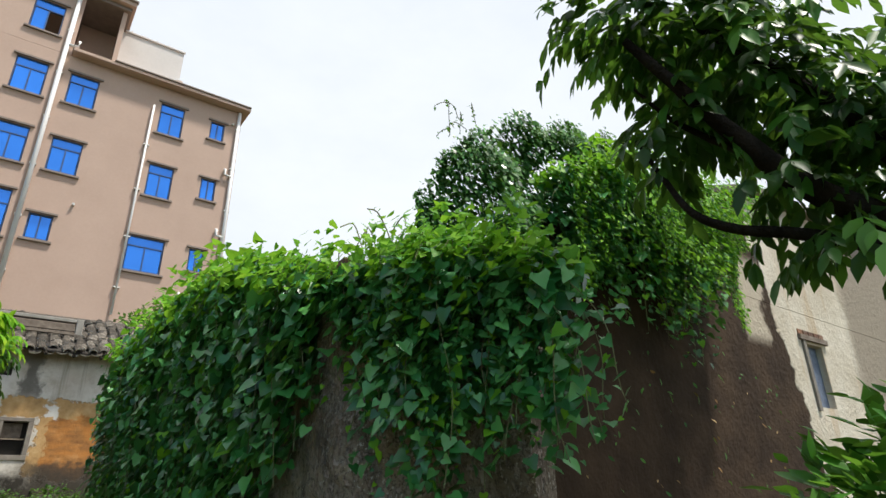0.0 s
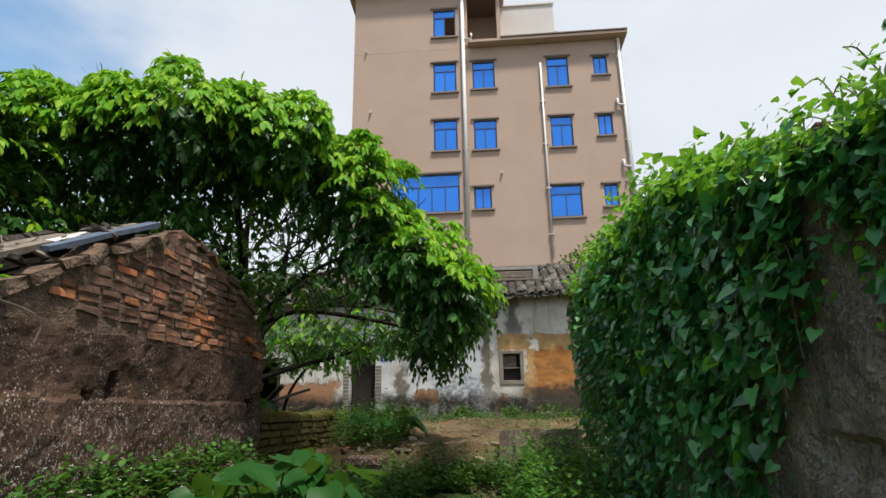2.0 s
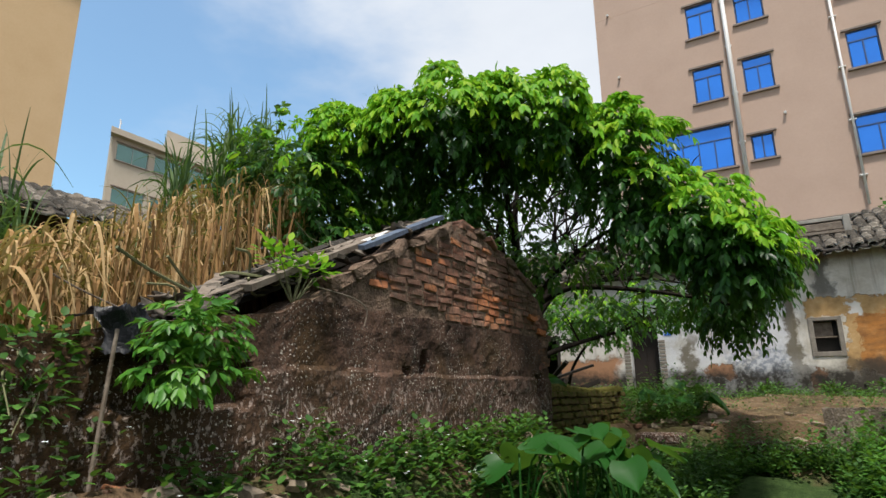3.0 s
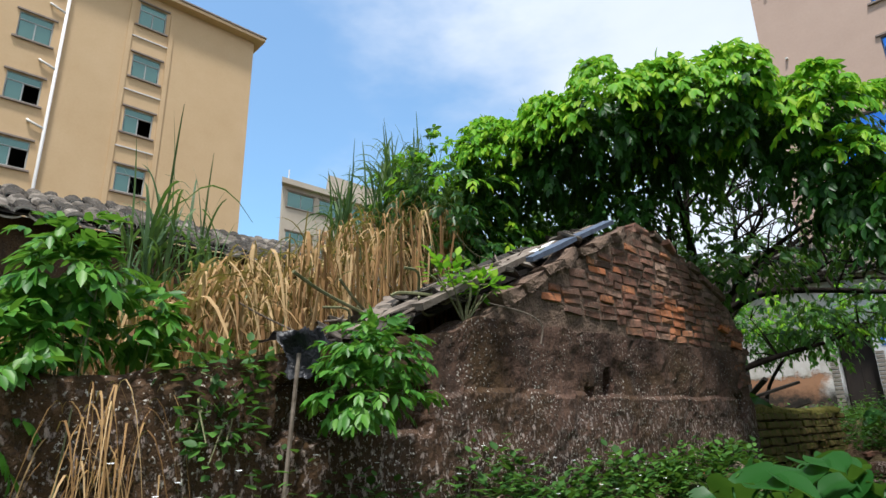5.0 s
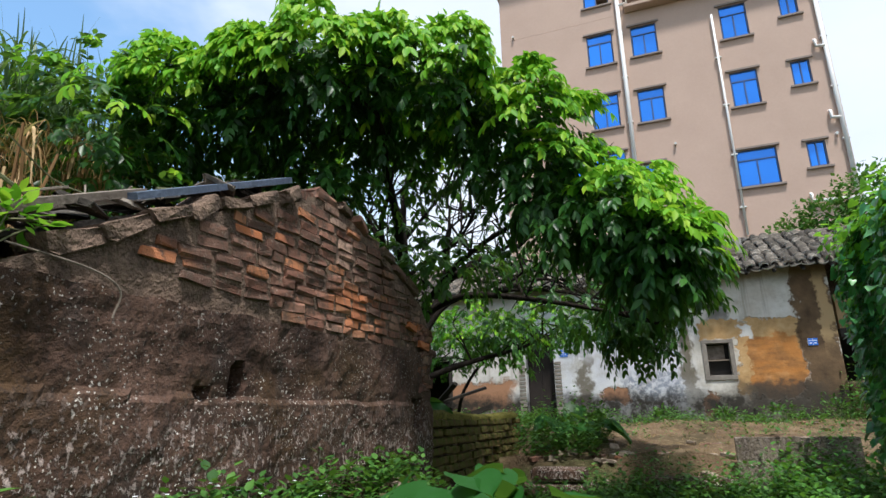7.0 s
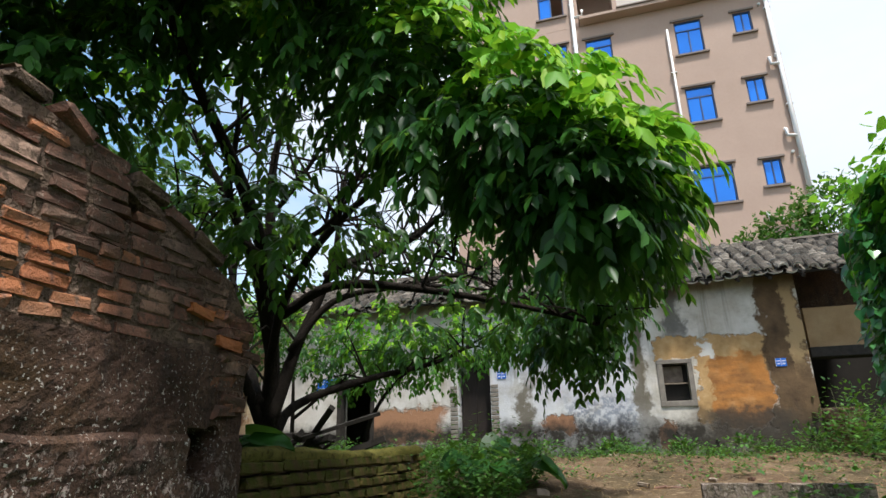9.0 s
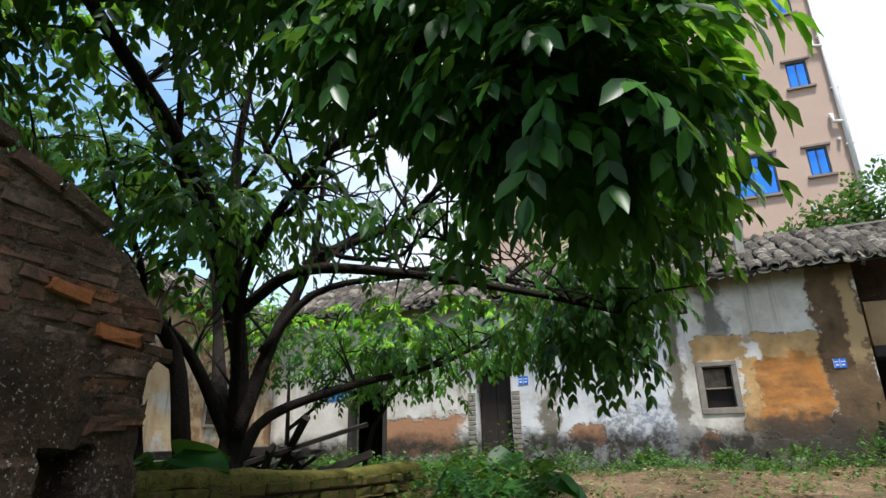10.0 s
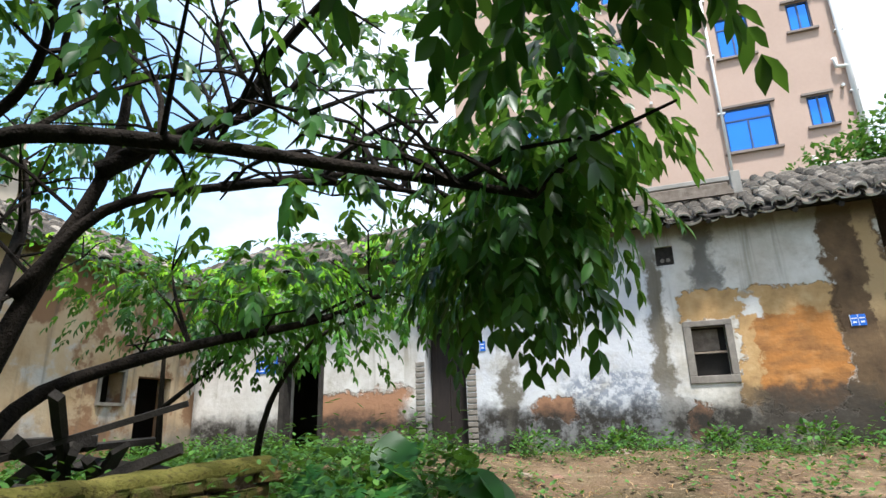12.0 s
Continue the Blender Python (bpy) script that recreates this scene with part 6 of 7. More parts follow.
def roadside_tree():
    """The tree whose boughs hang into the walk's first view."""
    t = thing("tree", (3.0, -0.35, 0), "near tree with dark boughs and long drooping leaves", "tree")
    limbs = [([(3.0, -0.35, -0.1), (2.95, -0.2, 1.2), (2.75, 0.15, 2.0), (2.4, 0.6, 2.42), (2.15, 0.78, 2.72), (1.87, 0.98, 3.15)], 0.10, 0.018),
             ([(2.75, 0.2, 2.05), (2.40, 0.66, 2.27), (2.25, 0.86, 2.33), (2.16, 0.98, 2.42), (2.12, 1.05, 2.58), (2.06, 1.12, 2.80)], 0.030, 0.008),
             ([(2.75, 0.15, 2.0), (2.7, 0.5, 2.8), (2.4, 0.8, 3.3), (2.1, 1.05, 3.6)], 0.06, 0.012),
             ([(2.3, 0.68, 2.55), (2.22, 0.84, 2.70), (2.12, 0.98, 2.86), (2.02, 1.08, 3.05)], 0.020, 0.006)]
    for k, l in enumerate(limbs):
        bm = bmesh.new()
        grow(bm, *l, sides=9)
        part("trunk" if k == 0 else "limb", bm, M_BARK, t, "", True)
    r = rng(41)
    lobes = [((2.38, 0.66, 2.46), (0.24, 0.20, 0.15), 0.22), ((2.42, 0.55, 2.25), (0.2, 0.18, 0.12), 0.15), ((2.5, 0.72, 3.1), (0.5, 0.38, 0.36), 1.3), ((2.2, 0.92, 3.35), (0.36, 0.30, 0.25), 0.9), ((2.65, 0.52, 2.78), (0.36, 0.33, 0.28), 1.0), ((1.92, 1.08, 3.42), (0.20, 0.18, 0.15), 0.4),
             ((2.2, 1.02, 2.85), (0.24, 0.20, 0.18), 0.45), ((2.7, 0.9, 3.5), (0.7, 0.6, 0.35), 1.2), ((2.8, 0.35, 2.5), (0.4, 0.3, 0.25), 0.7)]
    P, O = lobe_points(r, lobes, 76, 0.1)
    lv = sprays(r, P, O * np.array([1, 1, 0.3]), 8, 0.19, 0.105, 0.6)
    tagged(part("crown", leaf_mesh("crown", LANCE, *lv, M_TREE), M_TREE, t), kind="stuff")
    P, O = lobe_points(r, lobes[:5], 12, 0.7)
    lv = sprays(r, P, O * np.array([1, 1, 0.3]), 8, 0.20, 0.115, 0.7)
    tagged(part("young_shoot_mass", leaf_mesh("young_shoot_mass", LANCE, *lv, M_SHRUB), M_SHRUB, t), kind="stuff")
    t.location += Vector((0.02, -0.16, 0.02))


roadside_tree()


def stems_to(bm, r, base, tips, rad=0.003):
    b = Vector(base)
    for p in tips:
        p = Vector(p)
        m = (b + p) / 2 + Vector((r.uniform(-0.08, 0.08), r.uniform(-0.08, 0.08), 0.06))
        tube(bm, curve_pts([b, m, p], 3), [rad * 1.5, rad * 1.4, rad * 1.3, rad * 1.2, rad, rad, rad * 0.8], 5)


def shrub(at, lobes, per, shape, size, mat, label, seed, low=-0.75, sprayed=True, leaflets=6):
    t = thing("shrub", at, label, "shrub")
    r, pr = rng(seed), random.Random(seed)
    P, O = lobe_points(r, lobes, per, 0.25, low)
    bm = bmesh.new()
    stems_to(bm, pr, at, [tuple(P[pr.randrange(len(P))]) for _ in range(14)])
    tagged(part("stem_mass", bm, M_STEM, t), kind="stuff")
    if sprayed:
        lv = sprays(r, P, O + np.array([0, 0, 0.3]), leaflets, size * 1.3, size, 0.45)
    else:
        lv = (P, unit(O * np.array([1, 1, 0.5]) + r.normal(0, 0.35, O.shape) + np.array([0, 0, 0.15])), unit(np.array([0, 0, 1.0]) + O * 0.8), size * r.uniform(0.6, 1.25, len(P)))
    tagged(part("foliage", leaf_mesh("foliage", shape, *lv, mat), mat, t), kind="stuff")
    return t


shrub((2.25, 0.28, 0.0), [((2.10, 0.42, 1.36), (0.26, 0.24, 0.20), 1.1), ((2.34, 0.30, 1.48), (0.30, 0.28, 0.24), 1.2), ((1.98, 0.52, 1.18), (0.22, 0.20, 0.2), 0.9), ((2.15, 0.32, 0.75), (0.36, 0.33, 0.4), 0.8)], 260, OVAL, 0.085, M_SHRUB, "glossy round-leaved shrub by the path", 51, sprayed=False)
shrub((-2.60, 1.75, 1.45), [((-2.34, 1.62, 1.66), (0.17, 0.20, 0.15), 1.2), ((-2.32, 1.58, 1.50), (0.18, 0.24, 0.12), 1)], 85, LANCE, 0.062, M_SHRUB, "drooping light green shrub growing from the wall", 52)
shrub((-2.62, 2.45, 1.9), [((-2.62, 2.35, 2.17), (0.13, 0.20, 0.11), 1), ((-2.62, 2.62, 2.14), (0.12, 0.18, 0.10), 0.9)], 70, OVAL, 0.065, M_YOUNG, "bright green seedling shrub on the hut roof", 53, sprayed=False)
shrub((-2.70, 1.1, 1.5), [((-2.55, 1.08, 1.60), (0.16, 0.26, 0.13), 1), ((-2.48, 1.05, 1.38), (0.12, 0.16, 0.20), 1)], 150, OVAL, 0.05, M_WEED, "low creeper spilling over the wall end", 54, sprayed=False)
shrub((-2.35, 0.45, 0.0), [((-2.72, 0.58, 1.90), (0.17, 0.16, 0.18), 1.2), ((-2.70, 0.50, 1.68), (0.20, 0.20, 0.18), 1.0), ((-2.72, 0.84, 1.76), (0.09, 0.09, 0.13), 0.4), ((-2.6, 0.35, 1.5), (0.2, 0.2, 0.3), 0.6)], 95, LANCE, 0.07, M_SHRUB, "leafy bush with fresh shoots beside the wall", 55)

for k, (x, y, w, h) in enumerate(((1.25, 13.95, 0.34, 0.22), (-0.75, 14.3, 0.30, 0.20), (0.35, 14.4, 0.26, 0.18), (2.2, 14.0, 0.36, 0.28), (2.75, 13.7, 0.42, 0.75), (-1.9, 14.3, 0.30, 0.2), (3.2, 13.6, 0.5, 0.4))):
    shrub((x, y, 1.24), [((x, y, 1.28 + h * 0.7), (w, w * 0.8, h), 1)], 150, OVAL, 0.075, M_WEED, "low green bush at the foot of the house", 60 + k, -0.4, sprayed=False)


# ---- cane and grasses ----
def blades(name, base, height_, lean, width, bend, r, mat, segs=6):
    """Ribbon leaves that rise and bow over. base: n x 3; lean: n x 2 sideways reach."""
    n = len(base)
    t = np.linspace(0, 1, segs + 1)
    z = height_[:, None] * (t - bend[:, None] * t ** 2.6)
    hx, hy = lean[:, 0:1] * t ** 1.6, lean[:, 1:2] * t ** 1.6
    c = base[:, None, :] + np.stack([hx, hy, z], 2)
    side = unit(np.stack([-lean[:, 1], lean[:, 0], np.zeros(n)], 1) + r.normal(0, 0.02, (n, 3)))
    w = width[:, None] * np.sqrt(np.clip(1.02 - t, 0.01, 1)) * np.minimum(1, 0.4 + 2.2 * t)
    tw = r.normal(0, 0.5, (n, 1)) * t
    nrm = np.array([0, 0, 1.0])
    s = side[:, None, :] * np.cos(tw)[:, :, None] + nrm * np.sin(tw)[:, :, None]
    L, R = c - s * w[:, :, None] / 2, c + s * w[:, :, None] / 2
    V = np.stack([L, R], 2).reshape(-1, 3)
    k = 2 * (segs + 1)
    q = np.array([[2 * j, 2 * j + 1, 2 * j + 3, 2 * j + 2] for j in range(segs)])
    Fc = ((np.arange(n) * k)[:, None, None] + q[None]).reshape(-1, 4)
    me = bpy.data.meshes.new(name)
    me.from_pydata(V.tolist(), [], Fc.tolist())
    me.materials.append(mat)
    return me


def set_back(p):
    """The far part of the cane stands deeper behind the hut."""
    c = np.array([-0.3, 0.1, 1.38])
    k = 1 + 0.42 * smooth(1.3, 2.4, p[:, 1:2])
    return c + (p - c) * k


def cane_clump():
    r = rng(61)
    t = thing("cane_clump", (-3.9, 2.0, 0.2), "tall clump of dry cane with hanging straw-coloured leaves", "cane")
    n = 6500
    y = r.uniform(0.35, 3.5, n)
    x = -2.98 - r.uniform(0, 1.0, n) - 0.25 * np.maximum(0, y - 2.2)
    hi = np.interp(y, [0.3, 1.0, 1.3, 1.9, 2.3, 2.9, 3.5], [1.85, 2.1, 2.35, 2.62, 2.9, 3.15, 3.0])
    z0 = hi - r.uniform(0.25, 1.15, n)
    base = set_back(np.stack([x, y, z0], 1))
    a = r.uniform(0, 2 * np.pi, n)
    reach = r.uniform(0.03, 0.34, n)
    lean = np.stack([np.cos(a) * reach + 0.05, np.sin(a) * reach], 1)
    tagged(part("dry_leaves", blades("dry_leaves", base, r.uniform(0.2, 0.6, n), lean, r.uniform(0.009, 0.030, n), r.uniform(0.5, 2.6, n), r, M_STRAW), M_STRAW, t, "straw-coloured hanging leaves"), kind="stuff")
    bm = bmesh.new()
    pr = random.Random(9)
    for k in range(120):
        yy = pr.uniform(0.4, 3.5)
        xx = -3.3 - pr.uniform(0, 0.9) - 0.25 * max(0, yy - 2.2)
        h = float(np.interp(yy, [0.3, 1.0, 1.8, 2.4, 3.0, 3.5], [1.65, 1.9, 2.1, 2.6, 2.95, 2.8]))
        tube(bm, [(xx, yy, 0.1), (xx + pr.uniform(-0.1, 0.1), yy + pr.uniform(-0.1, 0.1), h * 0.6), (xx + pr.uniform(-0.2, 0.25), yy + pr.uniform(-0.2, 0.2), h)], [0.016, 0.013, 0.008], 5)
    tagged(part("stalk_mass", bm, M_STRAW, t), kind="stuff")
    g = thing("cane_clump", (-4.0, 2.9, 0.2), "green cane with long arching blades above the dry growth", "cane")
    n = 1150
    c = r.integers(0, 16, n)
    cy = 0.30 + np.array([2.2, 2.45, 2.65, 2.85, 3.0, 3.2, 2.3, 2.9, 3.3, 1.3, 0.95, 2.55, 3.1, 3.5, 4.35, 4.45])
    cx = np.array([-3.9, -3.75, -3.9, -3.8, -4.0, -3.9, -4.1, -4.2, -3.7, -4.3, -4.2, -3.6, -4.1, -4.0, -3.75, -3.70])
    cz = np.array([2.5, 2.75, 2.95, 2.95, 3.0, 2.95, 2.6, 3.0, 2.7, 2.0, 1.9, 2.6, 3.1, 2.9, 3.75, 3.8])
    cx, cy, cz = set_back(np.stack([cx, cy, cz], 1)).T
    base = np.stack([cx[c], cy[c], cz[c] + 0.48 - r.uniform(0, 0.8, n)], 1) + r.normal(0, 0.07, (n, 3))
    a = r.uniform(0, 2 * np.pi, n)
    reach = r.uniform(0.08, 0.62, n)
    lean = np.stack([np.cos(a) * reach, np.sin(a) * reach], 1)
    tagged(part("green_leaves", blades("green_leaves", base, r.uniform(0.5, 1.45, n), lean, r.uniform(0.018, 0.036, n), np.clip(reach * 1.5, 0.05, 0.95), r, M_CANE, 8), M_CANE, g, "long green blades"), kind="stuff")
    bm = bmesh.new()
    for k in range(16):
        tube(bm, [(cx[k], cy[k], 0.1), (cx[k] + 0.03, cy[k], cz[k] * 0.6), (cx[k], cy[k], cz[k] + 0.1)], [0.02, 0.017, 0.010], 6)
    tagged(part("stalk_mass", bm, M_CANE, g), kind="stuff")
    n = 420
    y = r.uniform(0.4, 3.2, n)
    x = -3.0 - r.uniform(0, 1.6, n)
    hi = np.interp(y, [0.3, 1.0, 1.8, 2.4, 3.0, 3.5], [1.75, 2.0, 2.25, 2.7, 3.0, 2.8])
    base = set_back(np.stack([x, y, hi - r.uniform(0.1, 0.7, n)], 1))
    a = r.uniform(0, 2 * np.pi, n)
    reach = r.uniform(0.05, 0.3, n)
    lean = np.stack([np.cos(a) * reach, np.sin(a) * reach], 1)
    tagged(part("grass_top", blades("grass_top", base, r.uniform(0.2, 0.5, n), lean, r.uniform(0.006, 0.014, n), reach * 1.5, r, M_CANE), M_CANE, g), kind="stuff")
    # a dry tuft at the wall's end
    n = 60
    base = np.stack([r.normal(-2.52, 0.04, n), r.normal(0.70, 0.08, n), r.uniform(1.2, 1.5, n)], 1)
    a = r.uniform(0, 2 * np.pi, n)
    lean = np.stack([np.abs(np.cos(a)) * 0.18 + 0.03, np.sin(a) * 0.14], 1)
    single("dry_grass", blades("dry_grass", base, r.uniform(0.12, 0.26, n), lean, r.uniform(0.004, 0.010, n), r.uniform(2.4, 3.8, n), r, M_STRAW), M_STRAW, "dry hanging grass at the end of the wall", "grass")


cane_clump()


# ---- vines ----
def vine_mass(name, at, label, samples, n, size, mats, seed, along, outward, split=(), shape=HEART):
    """Overlapping leaves hung on a bulging sheet. samples(r, n) gives places and depths 0..1."""
    t = thing(name, at, label, "vine")
    r = rng(seed)
    P, depth = samples(r, n)
    out = np.array(outward, float)
    m = len(P)
    tip = unit(np.array([0, 0, -1.0]) * r.uniform(0.4, 1.1, (m, 1)) + out * r.uniform(0.1, 0.7, (m, 1)) + np.array(along) * r.normal(0, 0.55, (m, 1)))
    up = unit(out * r.uniform(0.5, 1.1, (m, 1)) + np.array([0, 0, 1.0]) * r.uniform(0.3, 1.0, (m, 1)) + r.normal(0, 0.42, (m, 3)))
    s = size * r.uniform(0.5, 1.3, m)
    pick = r.random(m)
    young = (pick < split[0]) if split else np.zeros(m, bool)
    tagged(part("foliage", leaf_mesh("foliage", shape, P[~young], tip[~young], up[~young], s[~young], mats[0]), mats[0], t), kind="stuff")
    if young.any():
        tagged(part("young_foliage", leaf_mesh("young_foliage", shape, P[young], tip[young], up[young], s[young] * 0.8, mats[1]), mats[1], t, "lighter young leaves"), kind="stuff")
    return t, P


def wall_samples(y0, y1, zlow, ztop, bulge, x0):
    def f(r, n):
        y = r.uniform(y0, y1, n)
        lo = np.array([zlow(v) for v in y])
        hi = np.array([ztop(v) for v in y])
        q = r.beta(1.25, 1.0, n)
        z = lo + (hi - lo) * q
        e = np.clip(np.minimum((y - y0), (y1 - y)) / 0.35, 0.15, 1) * (0.35 + 0.65 * np.sin(np.pi * np.clip(0.15 + 0.75 * q, 0, 1)))
        b = bulge * e * (0.75 + 0.35 * np.sin(5 * y + 4 * z) * np.sin(3 * z - 2 * y))
        g = np.sin(8 * y + 2 * np.sin(6 * z)) * np.sin(7 * z + 1.6 * np.sin(5 * y + 1))
        b *= 0.82 + 0.36 * g
        d = np.sqrt(r.uniform(0.08, 1, n))
        k = r.random(n) < np.clip(1.05 + 1.1 * g, 0.12, 1)
        return np.stack([x0 - b * d, y, z + 0.05 * r.normal(0, 1, n)], 1)[k], d[k]
    return f


wob = lambda v, k, a: a * math.sin(v * k) + a * 0.6 * math.sin(v * k * 2.3 + 1)


def curtain(name, at, label, line, top, low, u0, u1, bulge, count, size, seed, gap=0.055, fill=0.5, young=0.3, shape=HEART):
    """A vine hung over a wall top: many strands that arch out and fall, a leaf at every joint, over a thin inner layer."""
    t = thing(name, at, label, "vine")
    r = rng(seed)
    P, T, U, S, Y = [], [], [], [], []
    stems = bmesh.new()

    def add(p, out, along, s, drop, light):
        P.append(p)
        T.append(np.array([0, 0, -1.0]) * r.uniform(*drop) + out * r.uniform(0.1, 0.75) + along * r.normal(0, 0.75))
        U.append(out * r.uniform(0.1, 0.9) + np.array([0, 0, 1.0]) * r.uniform(0.5, 1.2) + r.normal(0, 0.42, 3))
        S.append(s)
        Y.append(light)

    ropes = r.uniform(u0, u1, max(6, count // 8))
    lift = r.uniform(0.35, 1.0, len(ropes))
    for k in range(count):
        pick = r.integers(len(ropes))
        u = float(np.clip(ropes[pick] + r.normal(0, 0.055 + 0.01 * (u1 - u0)), u0, u1))
        foot, way = line(u)
        base, out = np.array(foot[:]), np.array(way[:])
        along = np.array([-out[1], out[0], 0])
        lump = 0.66 + 0.34 * math.sin(u * 7.1 + seed) * math.sin(u * 3.1 + 1)
        edge = min(1.0, 0.35 + min(u - u0, u1 - u) / 0.5)
        zt, zl = top(u), low(u)
        reach = bulge * lump * edge * lift[pick] * r.uniform(0.6, 1.15)
        fall = (zt - zl) * (1 - 0.85 * r.random() ** 1.2)
        rise = r.uniform(0.0, 0.16) * edge
        length = fall + reach
        n = max(4, int(length / gap))
        drift, ph = r.normal(0, 0.12), r.uniform(0, 6)
        line_pts = []
        for j in range(n + 1):
            q = j / n
            x = reach * math.sin(min(1.0, q * 2.4) * math.pi / 2) * (1 - 0.22 * q) - 0.10 * (1 - min(1, q * 5))
            z = zt + rise * math.sin(math.pi * min(1, q * 2.6)) - fall * max(0.0, q - 0.10) ** 1.25 / 0.877
            p = base + out * x + along * (drift * q + 0.03 * math.sin(ph + q * 9)) + np.array([0, 0, z])
            line_pts.append(Vector(p))
            # pale leaves crowd the upper strand: new growth, and top light put into colour
            light = r.random() < young * (2.4 if q < 0.3 else 0.30)
            add(p + r.normal(0, 0.018, 3), out, along, size * (0.35 + 1.0 * r.random() ** 1.4) * (1 - 0.3 * q), (0.2, 1.2), light)
        if k % 4 == 0:
            tube(stems, line_pts, 0.0022, 4, False)
    # the crest: small fresh leaves over the wall top, pale also to paint top light
    for k in range(int(count * 5 * young)):
        u = r.uniform(u0, u1)
        foot, way = line(u)
        out = np.array(way[:])
        p = np.array(foot[:]) + out * r.uniform(-0.2, 0.8) * bulge + np.array([0, 0, top(u) + r.uniform(-0.10, 0.13)])
        add(p, out, np.array([-out[1], out[0], 0]), size * r.uniform(0.35, 0.9), (-0.4, 0.7), True)
    for k in range(int(count * fill * 10)):
        u = r.uniform(u0, u1)
        foot, way = line(u)
        out = np.array(way[:])
        q = r.beta(1.6, 1.0)
        zt, zl = top(u), low(u)
        p = np.array(foot[:]) + out * r.uniform(-0.02, 0.35) * bulge + np.array([0, 0, zl + (zt - zl) * (0.25 + 0.75 * q)])
        add(p, out, np.array([-out[1], out[0], 0]), size * r.uniform(0.6, 1.1), (0.4, 1.1), False)
    P, T, U, S, Y = (np.array(v) for v in (P, T, U, S, Y))
    T, U = unit(T), unit(U)
    tagged(part("stem_mass", stems, M_STEM, t, "thin pale trailing stems"), kind="stuff")
    tagged(part("foliage", leaf_mesh("foliage", shape, P[~Y], T[~Y], U[~Y], S[~Y], M_IVY), M_IVY, t), kind="stuff")
    tagged(part("young_foliage", leaf_mesh("young_foliage", shape, P[Y], T[Y], U[Y], S[Y] * 0.85, M_IVYLIGHT), M_IVYLIGHT, t, "lighter young leaves"), kind="stuff")
    return t


tA = curtain("vine", (1.3, 5.6, 0.2), "heart-leaved vine hanging thickly over the wall to the ground", wall_line,
             lambda v: 2.62 + 0.42 * float(smooth(2.6, 4.6, v)) + wob(v, 4, 0.04), lambda v: 0.2 + wob(v, 3, 0.1) + 1.25 * float(smooth(3.4, 2.5, v)), 2.50, 8.1, 0.52, 500, 0.104, 71, 0.066, 0.6, 0.32)
tB = curtain("vine", (1.5, 1.7, 1.5), "heart-leaved vine bulging over the bent wall end", wall_line,
             lambda v: 2.40 + 0.05 * math.sin(v * 4) + wob(v, 9, 0.02), lambda v: 1.40 + wob(v, 6, 0.10) + 0.72 * float(smooth(1.75, 2.35, v)), 1.16, 2.36, 0.52, 280, 0.074, 72, 0.046, 0.35, 0.5)
tT, PT = vine_mass("vine", (1.5, 1.9, 2.6), "light green young vine shoots along the wall top", wall_samples(1.35, 2.3, lambda v: 2.36, lambda v: 2.58 + wob(v, 7, 0.04), 0.24, 1.72), 900, 0.05, (M_IVYLIGHT, M_IVY), 73, (0, 1, 0), (-0.6, 0, 0.8), (0.3,), LANCE)


def south_samples(x0, x1, zlow, ztop, bulge, y0):
    def f(r, n):
        x = r.uniform(x0, x1, n)
        lo = np.array([zlow(v) for v in x])
        hi = np.array([ztop(v) for v in x])
        q = r.beta(1.2, 1.0, n)
        z = lo + (hi - lo) * q
        e = np.clip(np.minimum((x - x0), (x1 - x)) / 0.5, 0.15, 1) * (0.35 + 0.65 * np.sin(np.pi * np.clip(0.15 + 0.75 * q, 0, 1)))
        b = bulge * e * (0.75 + 0.4 * np.sin(4 * x + 3 * z) * np.sin(3 * z - 2 * x))
        g = np.sin(5 * x + 2 * np.sin(4 * z)) * np.sin(5 * z + 1.6 * np.sin(4 * x + 1))
        b *= 0.85 + 0.35 * g
        d = np.sqrt(r.uniform(0.08, 1, n))
        k = r.random(n) < np.clip(1.1 + 0.9 * g, 0.2, 1)
        return np.stack([x, y0 - b * d, z + 0.05 * r.normal(0, 1, n)], 1)[k], d[k]
    return f


gable_line = lambda u: (Vector((u, 2.84, 0)), Vector((0, -1, 0)))
tC = curtain("creeper", (4.6, 2.8, 2.0), "bright green creeper hanging down the gable in a long tail", gable_line,
             lambda v: float(np.interp(v, [3.5, 3.9, 4.6, 5.9], [3.95, 4.10, 4.38, 4.05])) + wob(v, 6, 0.05), lambda v: float(np.interp(v, [3.5, 4.2, 4.9, 5.2, 5.5, 6.0], [2.5, 2.75, 2.6, 2.2, 2.9, 3.3])), 3.5, 6.0, 0.75, 330, 0.10, 74, 0.085, 0.5, 0.62)
tG, PG = vine_mass("creeper", (4.6, 2.7, 3.6), "feathery light creeper over the top of the gable", south_samples(3.5, 6.0, lambda v: 3.1 + wob(v, 5, 0.2), lambda v: float(np.interp(v, [3.5, 3.9, 4.6, 5.9], [4.0, 4.18, 4.45, 4.1])), 0.80, 2.55), 7800, 0.062, (M_IVYLIGHT, M_IVYFINE), 78, (1, 0, 0), (0, -1, 0.4), (0.35,), LANCE)
